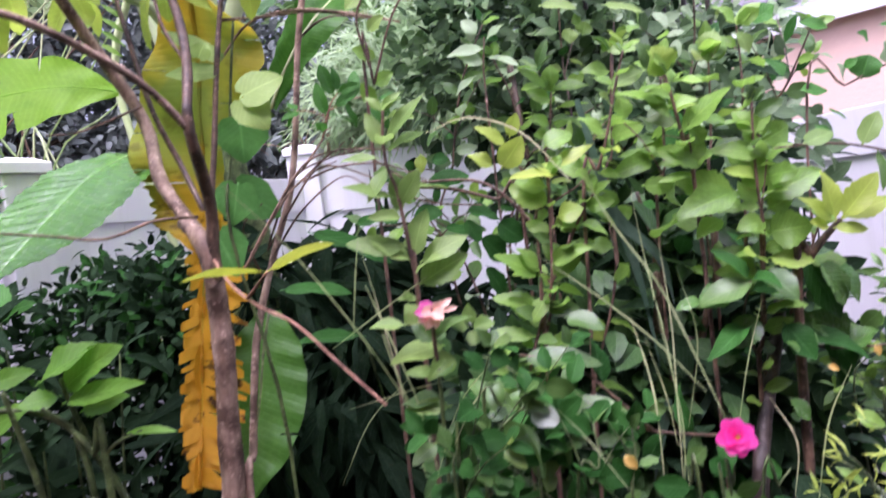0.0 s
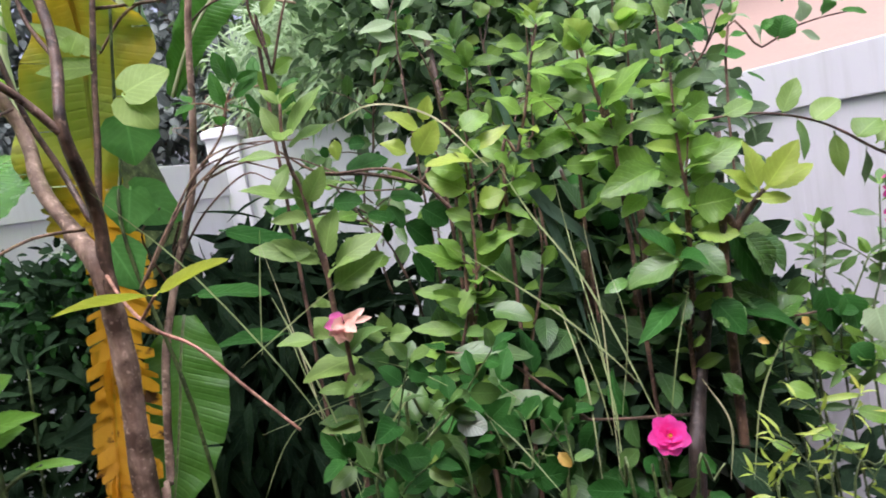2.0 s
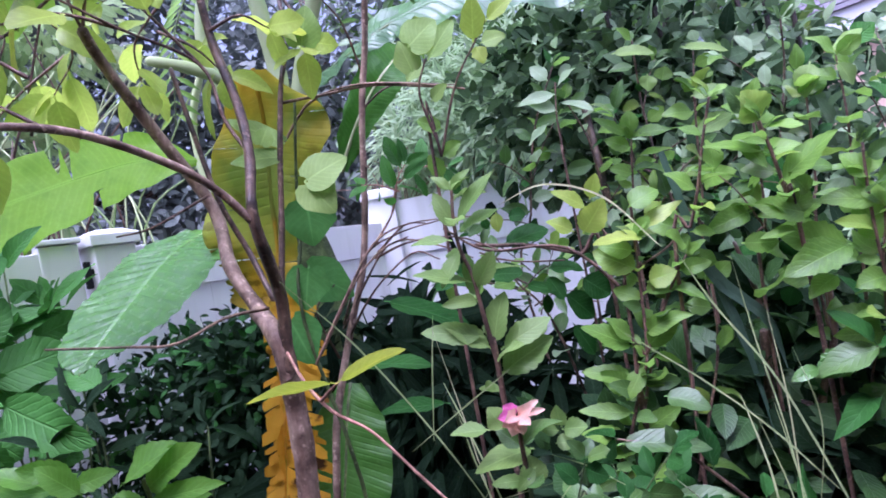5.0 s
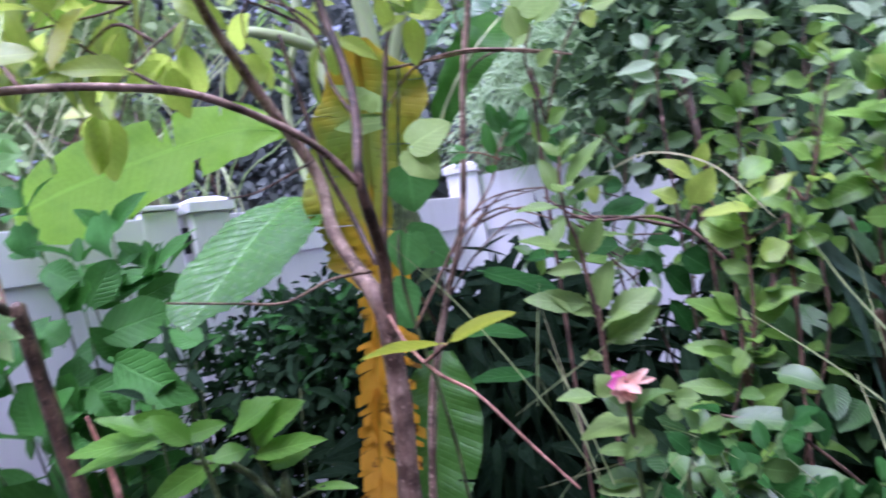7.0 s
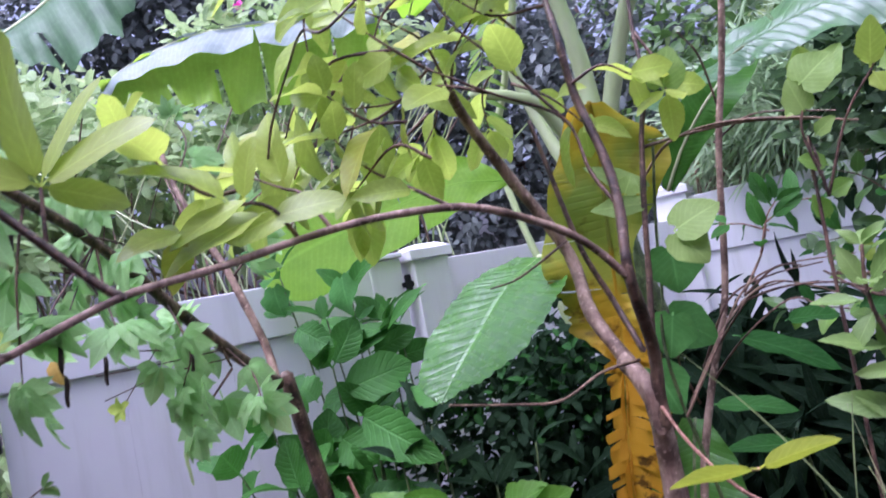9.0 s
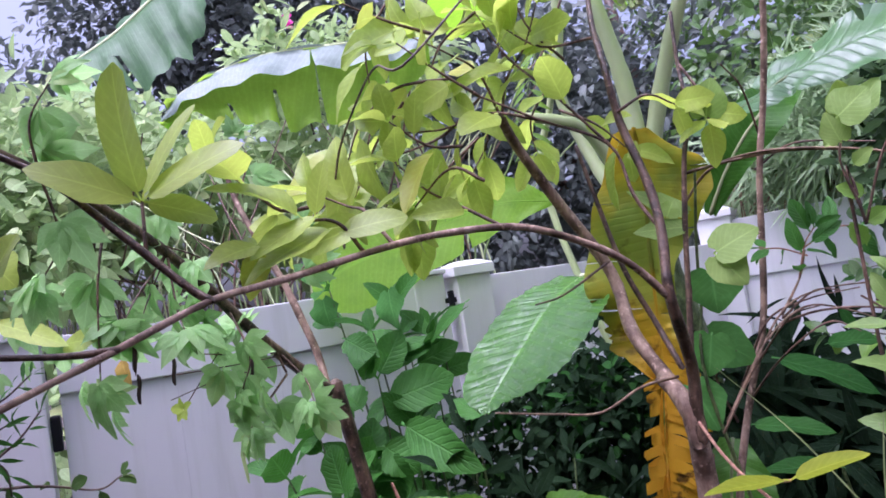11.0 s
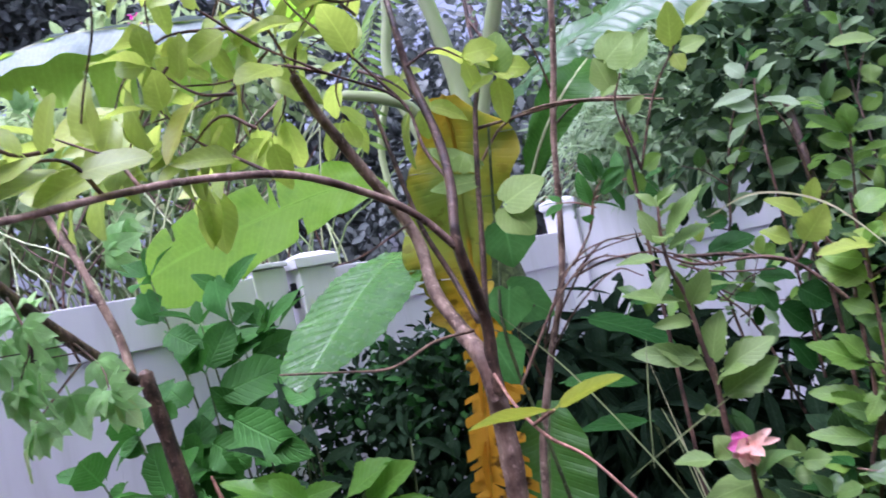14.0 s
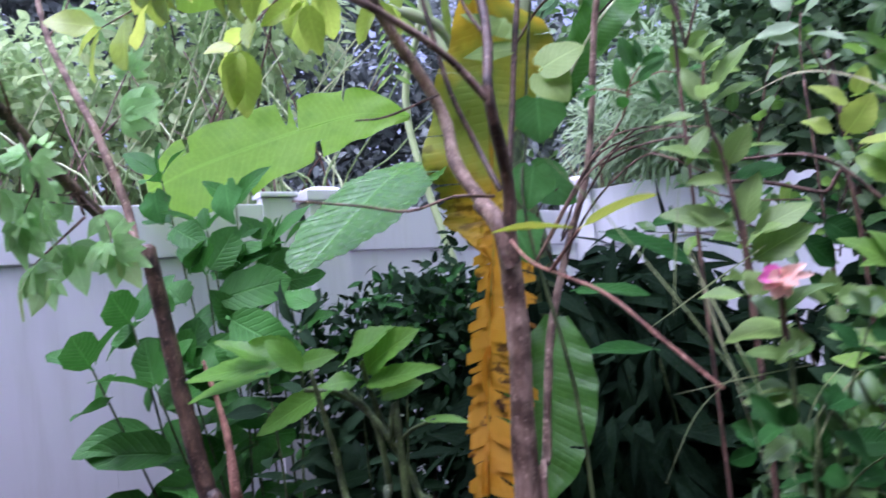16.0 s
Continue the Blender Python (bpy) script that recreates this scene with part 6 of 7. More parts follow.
stem("limb", [(0.310, 1.200, 1.450), (0.308, 1.200, 1.515), (0.292, 1.200, 1.582)], 0.006, 0.003, BARK_DARK, brown, sides=7, uneven=0.004)
flag = thing("blade_plant", (0.27, 1.06, 0.0), "broad dark blue-green arching blades", "grass")
big_leaf("blade", [(0.201, 1.050, 1.601), (0.234, 1.050, 1.540), (0.280, 1.050, 1.487), (0.294, 1.050, 1.423)], [(0.0054, 0.0054), (0.0090, 0.0090), (0.0072, 0.0072), (0.001, 0.001)], BLADE_BLUE, flag, "", (0.2, -1, 0.3), 0.3, (), 0.002, 3, 6)
big_leaf("blade", [(0.189, 1.050, 1.719), (0.209, 1.050, 1.616), (0.236, 1.050, 1.517), (0.252, 1.050, 1.447), (0.266, 1.050, 1.338)], [(0.0042, 0.0042), (0.0070, 0.0070), (0.0056, 0.0056), (0.001, 0.001)], BLADE_BLUE, flag, "", (0.2, -1, 0.3), 0.3, (), 0.002, 3, 6)
big_leaf("blade", [(0.282, 1.050, 1.301), (0.304, 1.050, 1.302), (0.348, 1.050, 1.300)], [(0.0048, 0.0048), (0.0080, 0.0080), (0.0064, 0.0064), (0.001, 0.001)], BLADE_BLUE, flag, "", (0.2, -1, 0.3), 0.3, (), 0.002, 3, 6)
big_leaf("blade", [(0.272, 1.050, 1.291), (0.259, 1.050, 1.248), (0.241, 1.050, 1.176)], [(0.0048, 0.0048), (0.0080, 0.0080), (0.0064, 0.0064), (0.001, 0.001)], BLADE_BLUE, flag, "", (0.2, -1, 0.3), 0.3, (), 0.002, 3, 6)
big_leaf("blade", [(0.285, 1.050, 1.221), (0.330, 1.050, 1.292), (0.337, 1.050, 1.297)], [(0.0036, 0.0036), (0.0060, 0.0060), (0.0048, 0.0048), (0.001, 0.001)], BLADE_BLUE, flag, "", (0.2, -1, 0.3), 0.3, (), 0.002, 3, 6)
wiry = thing("wiry_vine", (0.11, 1.36, 0.0), "dark round-leaved vine on a bare brown twig before the fence", "vine")
stem("stem", [(-0.099, 1.350, 1.645), (-0.060, 1.350, 1.638), (-0.017, 1.350, 1.632), (0.031, 1.350, 1.617), (0.079, 1.350, 1.601), (0.115, 1.350, 1.603)] + [(0.12, 1.36, 1.2), (0.11, 1.36, -0.03)], 0.0032, 0.0036, TWIG, wiry, sides=6, uneven=0.003)
stem("twig", [(-0.094, 1.350, 1.631), (-0.064, 1.350, 1.615), (-0.016, 1.350, 1.602), (0.048, 1.350, 1.594)], 0.0018, 0.0014, TWIG, wiry, sides=5, uneven=0.003)
stem("twig", [(-0.052, 1.400, 1.582), (-0.005, 1.400, 1.550), (0.051, 1.400, 1.525), (0.093, 1.400, 1.509)], 0.0018, 0.0014, TWIG, wiry, sides=5, uneven=0.003)
span_leaves((((-0.034, 1.360, 1.684), (-0.006, 1.346, 1.684), 0.029), ((-0.050, 1.360, 1.638), (0.030, 1.368, 1.656), 0.050), ((-0.081, 1.360, 1.589), (-0.028, 1.333, 1.590), 0.042), ((0.017, 1.360, 1.585), (0.064, 1.350, 1.582), 0.040), ((-0.077, 1.360, 1.690), (-0.073, 1.361, 1.669), 0.018), ((-0.024, 1.360, 1.563), (0.025, 1.337, 1.548), 0.036), ((0.009, 1.360, 1.542), (0.006, 1.359, 1.507), 0.019), ((0.038, 1.360, 1.537), (0.088, 1.368, 1.490), 0.049), ((0.071, 1.360, 1.560), (0.115, 1.354, 1.523), 0.049), ((0.043, 1.360, 1.484), (0.076, 1.360, 1.426), 0.041), ((0.015, 1.360, 1.571), (0.037, 1.338, 1.531), 0.032),), LEAF_WET, wiry, shape="round", teeth=0.0)
span_leaves((((-0.049, 1.300, 1.693), (-0.051, 1.292, 1.660), 0.023),), LEAF_LIME, wiry)
roses = bpy.data.objects["rose_bush"]
span_leaves((((-0.048, 0.740, 1.476), (-0.083, 0.734, 1.481), 0.019), ((-0.035, 0.740, 1.475), (-0.045, 0.737, 1.497), 0.024), ((0.016, 0.740, 1.468), (0.038, 0.728, 1.471), 0.019), ((0.016, 0.740, 1.470), (0.014, 0.733, 1.490), 0.015), ((0.013, 0.740, 1.467), (-0.003, 0.734, 1.473), 0.013), ((0.008, 0.740, 1.456), (0.025, 0.742, 1.456), 0.017), ((-0.016, 0.740, 1.421), (-0.015, 0.740, 1.447), 0.026), ((-0.023, 0.740, 1.427), (-0.052, 0.726, 1.433), 0.014), ((-0.012, 0.740, 1.391), (-0.060, 0.740, 1.395), 0.019), ((-0.013, 0.740, 1.438), (-0.031, 0.727, 1.422), 0.013),), LEAF_SOFT, roses)
shrub("dark_shrub", (0.30, 1.6, 0), "tall dense dark green shrub filling the corner", "shrub", [
    [(-0.039, 1.658, 1.500), (-0.002, 1.661, 1.691), (0.031, 1.646, 1.852), (0.094, 1.620, 1.979)], [(0.101, 1.606, 1.451), (0.151, 1.661, 1.649), (0.145, 1.650, 1.805), (0.109, 1.635, 1.912)], [(0.228, 1.649, 1.468), (0.267, 1.648, 1.708), (0.265, 1.679, 1.880), (0.264, 1.653, 2.005)],
    [(0.345, 1.629, 1.431), (0.371, 1.633, 1.671), (0.369, 1.671, 1.820), (0.388, 1.693, 1.967)], [(0.393, 1.517, 1.436), (0.475, 1.555, 1.700), (0.519, 1.576, 1.858), (0.523, 1.554, 1.964)], [(0.024, 1.551, 1.408), (-0.049, 1.560, 1.555), (-0.087, 1.557, 1.617)],
    [(0.278, 1.548, 1.608), (0.214, 1.550, 1.751), (0.190, 1.541, 1.841)], [(0.612, 1.566, 1.617), (0.681, 1.530, 1.765), (0.722, 1.498, 1.864)]], leaf_set("dark_leaf", "ovate", 0.062, 0.034, LEAF, 3, wave=0.05) + leaf_set("dark_leaf", "ovate", 0.055, 0.032, LEAF_BLUE, 2, wave=0.06) + leaf_set("dark_leaf", "ovate", 0.058, 0.036, LEAF_BRIGHT, 2, wave=0.06) + leaf_set("dark_leaf", "lance", 0.07, 0.026, LEAF_WET, 1, wave=0.06), 0.032, 0.85, 0.004, BARK_DARK, twigs=4, reach=0.16)
rounds = upright("round_leaf_shrub", (0.60, 1.36, 0), "thin twig with round grey-green and dark leaves", "shrub", [[(0.636, 1.350, 1.722), (0.701, 1.350, 1.729), (0.754, 1.350, 1.751), (0.807, 1.350, 1.761), (0.859, 1.350, 1.765)]], 0.0028)
span_leaves((((0.731, 1.350, 1.735), (0.742, 1.340, 1.776), 0.054), ((0.811, 1.350, 1.763), (0.818, 1.335, 1.798), 0.059), ((0.858, 1.350, 1.876), (0.863, 1.344, 1.840), 0.068), ((0.624, 1.350, 1.729), (0.670, 1.343, 1.728), 0.035), ((0.703, 1.350, 1.759), (0.718, 1.336, 1.771), 0.021),), LEAF_DEEP, rounds, shape="round", teeth=0.0)
span_leaves((((0.701, 1.350, 1.732), (0.688, 1.336, 1.766), 0.047), ((0.776, 1.350, 1.758), (0.774, 1.337, 1.794), 0.045), ((0.826, 1.350, 1.788), (0.856, 1.353, 1.804), 0.043), ((0.771, 1.350, 1.744), (0.806, 1.349, 1.726), 0.023),), LEAF_BLUE, rounds, shape="round", teeth=0.0)
span_leaves((((0.834, 1.330, 1.766), (0.868, 1.309, 1.756), 0.017), ((0.659, 1.330, 1.690), (0.693, 1.330, 1.672), 0.014), ((0.635, 1.330, 1.664), (0.658, 1.313, 1.642), 0.018), ((0.638, 1.330, 1.754), (0.668, 1.326, 1.758), 0.014), ((0.739, 1.330, 1.798), (0.719, 1.320, 1.814), 0.027), ((0.757, 1.330, 1.822), (0.791, 1.303, 1.819), 0.015), ((0.592, 1.330, 1.750), (0.571, 1.333, 1.793), 0.040), ((0.542, 1.330, 1.852), (0.577, 1.309, 1.875), 0.044), ((0.624, 1.330, 1.844), (0.664, 1.310, 1.828), 0.026),), LEAF_DEEP, rounds, teeth=0.0)
arching = upright("arching_shrub", (0.84, 0.93, 0), "arching brown branch with pale upright and hanging green leaves", "shrub", [[(0.80, 0.93, 1.20), (0.78, 0.93, 1.40), (0.663, 0.930, 1.511), (0.605, 0.930, 1.552), (0.571, 0.930, 1.576), (0.537, 0.930, 1.594), (0.491, 0.930, 1.609), (0.451, 0.930, 1.615), (0.400, 0.930, 1.616)]], 0.0024)
span_leaves((((0.503, 0.930, 1.606), (0.524, 0.925, 1.646), 0.026), ((0.537, 0.930, 1.592), (0.574, 0.929, 1.615), 0.032), ((0.588, 0.930, 1.564), (0.618, 0.930, 1.585), 0.040), ((0.611, 0.930, 1.554), (0.665, 0.936, 1.582), 0.029), ((0.617, 0.930, 1.545), (0.667, 0.928, 1.552), 0.033), ((0.434, 0.930, 1.616), (0.474, 0.934, 1.630), 0.027),), LEAF_SOFT, arching, teeth=0.0)
span_leaves((((0.520, 0.930, 1.600), (0.520, 0.904, 1.554), 0.020), ((0.563, 0.930, 1.577), (0.561, 0.918, 1.523), 0.022), ((0.599, 0.930, 1.553), (0.601, 0.935, 1.505), 0.022), ((0.625, 0.930, 1.533), (0.624, 0.925, 1.480), 0.031), ((0.462, 0.930, 1.610), (0.476, 0.933, 1.578), 0.010), ((0.645, 0.930, 1.522), (0.639, 0.903, 1.469), 0.026),), LEAF, arching, shape="lance", teeth=0.0)
fence_herb = upright("herb", (0.66, 1.05, 0), "leafy green herb with broad hanging leaves before the fence", "herb", [[(0.562, 1.030, 1.242), (0.570, 1.030, 1.308), (0.583, 1.030, 1.379), (0.594, 1.030, 1.437), (0.597, 1.030, 1.462)], [(0.675, 1.030, 1.322), (0.678, 1.030, 1.401), (0.684, 1.030, 1.453)], [(0.703, 1.030, 1.319), (0.707, 1.030, 1.384), (0.715, 1.030, 1.423)]], 0.0026, STEM)
span_leaves((((0.581, 1.030, 1.376), (0.605, 1.040, 1.301), 0.037), ((0.607, 1.030, 1.368), (0.634, 1.034, 1.298), 0.041), ((0.596, 1.030, 1.446), (0.593, 1.022, 1.471), 0.022), ((0.593, 1.030, 1.422), (0.597, 1.033, 1.444), 0.027), ((0.549, 1.030, 1.435), (0.577, 1.024, 1.426), 0.009), ((0.597, 1.030, 1.410), (0.627, 1.028, 1.412), 0.011), ((0.645, 1.030, 1.325), (0.682, 1.005, 1.304), 0.048), ((0.604, 1.030, 1.409), (0.565, 1.034, 1.400), 0.016), ((0.641, 1.030, 1.372), (0.692, 1.026, 1.367), 0.025), ((0.562, 1.030, 1.388), (0.536, 1.035, 1.364), 0.027), ((0.607, 1.030, 1.263), (0.662, 1.034, 1.242), 0.033), ((0.671, 1.030, 1.415), (0.697, 1.018, 1.426), 0.017),), LEAF, fence_herb)
span_leaves((((0.511, 0.950, 1.249), (0.563, 0.931, 1.256), 0.010), ((0.586, 0.950, 1.261), (0.627, 0.925, 1.268), 0.016), ((0.446, 0.950, 1.211), (0.473, 0.930, 1.193), 0.013), ((0.518, 0.950, 1.185), (0.555, 0.924, 1.194), 0.012), ((0.559, 0.950, 1.230), (0.596, 0.932, 1.214), 0.023), ((0.509, 0.950, 1.305), (0.547, 0.944, 1.289), 0.025), ((0.476, 0.950, 1.278), (0.500, 0.927, 1.264), 0.022), ((0.613, 0.950, 1.298), (0.648, 0.947, 1.282), 0.027), ((0.533, 0.950, 1.215), (0.496, 0.939, 1.206), 0.017),), LEAF_BRIGHT, fence_herb)
span_leaves((((0.484, 1.020, 1.462), (0.528, 0.995, 1.416), 0.053), ((0.425, 1.020, 1.378), (0.470, 1.021, 1.340), 0.045), ((0.515, 1.020, 1.359), (0.461, 1.007, 1.397), 0.047), ((0.501, 1.020, 1.345), (0.540, 1.003, 1.370), 0.039), ((0.422, 1.020, 1.262), (0.455, 1.011, 1.248), 0.020),), LEAF_GLOSSY, fence_herb)
shrub("herb", (0.72, 1.15, 0), "leafy green herbs in front of the fence", "herb", [
    [(0.552, 1.024, 1.209), (0.579, 1.051, 1.327), (0.602, 1.066, 1.451)], [(0.619, 0.999, 1.240), (0.658, 1.021, 1.386), (0.674, 1.029, 1.492)], [(0.590, 1.016, 1.238), (0.613, 1.032, 1.327), (0.649, 1.030, 1.402)], [(0.656, 0.982, 1.255), (0.681, 0.998, 1.356)], [(0.547, 1.090, 1.221), (0.579, 1.106, 1.315)]], leaf_set("herb_leaf", "lance", 0.045, 0.016, LEAF, 2) + leaf_set("herb_leaf", "ovate", 0.034, 0.020, LEAF_BRIGHT, 2), 0.022, 0.9, 0.0025, STEM, twigs=3, reach=0.1)
shrub("rose_bush", (0.25, 0.70, 0), "small rose bush with glossy leaves and a hot pink flower", "rose bush", [
    [(0.230, 0.673, 1.285), (0.233, 0.676, 1.310), (0.236, 0.676, 1.330)], [(0.199, 0.653, 1.296), (0.195, 0.666, 1.321), (0.193, 0.672, 1.334)], [(0.249, 0.657, 1.287), (0.268, 0.663, 1.312), (0.280, 0.665, 1.324)], [(0.218, 0.655, 1.288), (0.219, 0.665, 1.308)]], ROSELEAF, 0.02, 0.9, 0.0022, twigs=0, tuft=0)
shrub("fern_herb", (0.42, 0.85, 0), "yellow-green feathery herb low at the ground", "herb", [
    [(0.403, 0.730, 1.206), (0.421, 0.754, 1.267), (0.458, 0.760, 1.325)], [(0.394, 0.734, 1.205), (0.401, 0.761, 1.261), (0.378, 0.782, 1.283)], [(0.419, 0.727, 1.216), (0.455, 0.734, 1.265), (0.487, 0.734, 1.306)], [(0.361, 0.748, 1.202), (0.362, 0.768, 1.240), (0.351, 0.780, 1.254)]], leaf_set("fern_leaf", "lance", 0.042, 0.009, LEAF_LIME, 3, curl=0.5), 0.016, 0.5, 0.0016, twigs=2, reach=0.05, tuft=3, droop=0.6)
shrub("low_shrub", (0.08, 0.78, 0), "low rose foliage with small glossy leaves", "shrub", [
    [(0.014, 0.747, 1.277), (0.029, 0.764, 1.312), (0.044, 0.767, 1.344)], [(0.068, 0.781, 1.252), (0.069, 0.802, 1.297), (0.062, 0.815, 1.330)], [(0.104, 0.798, 1.244), (0.135, 0.816, 1.288), (0.136, 0.833, 1.332)], [(0.166, 0.817, 1.226), (0.180, 0.834, 1.268), (0.182, 0.854, 1.318)], [(-0.014, 0.711, 1.299), (-0.004, 0.723, 1.324), (-0.010, 0.731, 1.343)]], ROSELEAF, 0.02, 1.05, 0.0025)
sil = bpy.data.objects["low_shrub"]
span_leaf((0.064, 0.756, 1.374), (0.091, 0.741, 1.364), 0.027, LEAF_SILVER, sil, (0, -0.8, 0.6), "round", 0.05, 0.2, label="silvery wet leaf")


mass = thing("dense_shrub", (0.55, 1.7, 0), "dense dark green shrub mass filling the back of the bed", "shrub")
for p in ([(0.5, 1.7, -0.03), (0.45, 1.75, 0.8), (0.4, 1.8, 1.7)], [(0.6, 1.6, -0.03), (0.7, 1.65, 0.9), (0.75, 1.7, 1.6)], [(0.4, 1.5, -0.03), (0.2, 1.6, 0.9), (0.15, 1.7, 1.9)]):
    stem("trunk", p, 0.016, 0.008, BARK_DARK, mass, sides=7, uneven=0.01)
upper = [(P0, (r, r, r * 0.9)) for P0, r in (((0.125, 2.125, 2.007), 0.28), ((0.297, 2.018, 1.968), 0.32), ((0.440, 1.915, 1.808), 0.3), ((0.576, 1.879, 1.829), 0.26), ((0.291, 1.947, 1.714), 0.2), ((0.433, 1.723, 1.606), 0.24), ((0.549, 1.588, 1.625), 0.2))]
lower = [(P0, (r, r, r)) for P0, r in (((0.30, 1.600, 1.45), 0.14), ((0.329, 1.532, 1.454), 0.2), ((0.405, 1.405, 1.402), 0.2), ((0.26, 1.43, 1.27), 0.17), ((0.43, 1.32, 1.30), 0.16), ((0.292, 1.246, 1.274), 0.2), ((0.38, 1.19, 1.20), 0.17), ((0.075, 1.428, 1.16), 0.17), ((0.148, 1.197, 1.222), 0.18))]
foliage("foliage", upper, small_arrays("ovate", 0.048, 0.028), LEAF_BLUE, mass, 650, seed=31)
foliage("foliage", upper, small_arrays("ovate", 0.048, 0.028), LEAF_HEDGE, mass, 2400, seed=32)
foliage("foliage", upper, small_arrays("ovate", 0.048, 0.028), LEAF_HEDGE, mass, 1650, seed=36)
foliage("foliage", upper, small_arrays("ovate", 0.06, 0.034), LEAF_IN_SHADE, mass, 600, seed=35)
for k in range(15):
    f = Vector((rng.uniform(0.25, 0.72), rng.uniform(1.75, 2.4), -0.03))
    e = f + Vector((rng.uniform(-0.2, 0.2), rng.uniform(-0.1, 0.1), rng.uniform(2.3, 2.9)))
    stem("trunk", [f, f.lerp(e, 0.5) + Vector((rng.uniform(-0.05, 0.05), 0, 0)), e], rng.uniform(0.008, 0.015), 0.005, BARK_BLACK, mass, sides=6, uneven=0.012)
# lower leaves get darker colours that stand for the shade down there
foliage("foliage", lower, small_arrays("ovate", 0.065, 0.036), LEAF_IN_SHADE, mass, 2600, seed=33)
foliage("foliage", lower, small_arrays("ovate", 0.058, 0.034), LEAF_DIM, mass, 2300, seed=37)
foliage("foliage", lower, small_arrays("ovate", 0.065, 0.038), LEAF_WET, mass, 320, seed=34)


def flower(name, at, face, size, petals, material, centre, label, rings=3):
    """A double rose: rings of cupped petals round a tuft of stamens."""
    t = thing(name, at, label, "flower")
    me = mesh_from("petal", *leaf_arrays("round", size * 0.5, size * 0.46, 0.2, -0.12, 0, 0.06, 0.0, 4), material)
    f = Vector(face).normalized()
    x = f.cross(Vector((0, 0.3, 1))).normalized()
    y = f.cross(x)
    for r in range(rings):
        for k in range(petals):
            a = 2 * math.pi * (k + 0.5 * r) / petals + rng.uniform(-0.15, 0.15)
            out = (x * math.cos(a) + y * math.sin(a)) * (1 - 0.16 * r) + f * (0.15 + 0.28 * r)
            mesh_part("petal", me, None, t, at=aim(Vector(at) + f * 0.001 * r, out, f, (1 - 0.2 * r) * rng.uniform(0.9, 1.1)))
    if centre:
        bm = bmesh.new()
        bmesh.ops.create_icosphere(bm, subdivisions=2, radius=size * 0.06)
        for v in bm.verts:
            v.co = Vector(at) + f * size * 0.16 + v.co * 1.2 * (1 + 0.3 * noise.noise(v.co * 900))
        part("stamens", bm, POLLEN, t, "yellow stamens")
    return t


flower("rose_flower", (0.238, 0.670, 1.355), (-0.1, -0.9, 0.45), 0.037, 7, PETAL_PINK, True, "open hot pink rose with a yellow centre", 4)
fr = Vector((-0.021, 0.734, 1.488))
faded = thing("faded_rose", fr, "withered pale pink and salmon rose on its stem", "flower")
PETAL_SALMON = leaf_mat("dry salmon petal", (0.80, 0.42, 0.30), (0.88, 0.55, 0.44), None, 0.6, 5.0, 1.0, 0.4, 0.3, 0, 0.3)
PETAL_ROSE = leaf_mat("last pink petal", (0.80, 0.10, 0.40), (0.88, 0.22, 0.52), None, 0.6, 5.0, 1.0, 0.3, 0.3, 0, 0.1)
for tip, w, m in (((-0.030, 0.730, 1.498), 0.013, PETAL_ROSE), ((-0.032, 0.722, 1.483), 0.012, PETAL_SALMON), ((-0.026, 0.721, 1.475), 0.014, PETAL_SALMON), ((-0.017, 0.722, 1.475), 0.013, PETAL_SALMON), ((-0.009, 0.722, 1.495), 0.012, PETAL_SALMON),
                  ((-0.001, 0.733, 1.498), 0.008, PETAL_SALMON), ((0.004, 0.732, 1.490), 0.007, PETAL_SALMON), ((-0.025, 0.714, 1.491), 0.012, PETAL_SALMON), ((-0.012, 0.717, 1.485), 0.012, PETAL_SALMON), ((-0.033, 0.720, 1.491), 0.012, PETAL_ROSE)):
    span_leaf(fr, tip, w, m, faded, (0.2, -1, 0.3), "round", 0.35, 0.5, 5, wave=0.12).name = "petal"
stem("stem", [fr, (-0.022, 0.742, 1.450), (-0.021, 0.740, 1.423)], 0.0022, 0.0025, TWIG, faded, sides=6)
mg = thing("flower_spike", (0.85, 1.1, 1.25), "dense magenta flower spike beside the fence", "flower")
stem("stem", [(0.85, 1.12, -0.02), (0.86, 1.1, 0.8)] + [(0.691, 1.008, 1.413), (0.704, 1.010, 1.473)], 0.003, 0.002, STEM, mg)
foliage("petals", [((0.697, 1.010, 1.460), (0.018, 0.018, 0.045))], small_arrays("round", 0.014, 0.011), PETAL_MAGENTA, mg, 220, seed=9)

grass = thing("grass_tuft", (0.2, 0.85, 0.0), "long arching pale green grass blades", "grass")
def blade(pts, w):
    n = len(pts)
    big_leaf("blade", pts, [(w * 0.06, w * 0.06)] + [(w * 0.26, w * 0.26)] * (n - 2) + [(w * 0.1, w * 0.1)], GRASS, grass, "", (0.2, -1, 0.3), 0.3, (), 0.0, 3, 6)


blade([(0.143, 0.780, 1.611), (0.169, 0.774, 1.552), (0.202, 0.750, 1.490), (0.221, 0.722, 1.429), (0.237, 0.684, 1.362)], 0.004)
blade([(-0.223, 0.748, 1.642), (-0.162, 0.759, 1.567), (-0.096, 0.754, 1.468), (-0.047, 0.740, 1.383)], 0.003)
blade([(-0.092, 0.799, 1.582), (-0.101, 0.793, 1.528), (-0.109, 0.781, 1.463)], 0.003)
blade([(0.093, 0.860, 1.526), (0.160, 0.846, 1.469), (0.212, 0.826, 1.417), (0.254, 0.801, 1.363)], 0.004)
blade([(0.294, 0.730, 1.466), (0.270, 0.714, 1.413), (0.248, 0.691, 1.360)], 0.003)
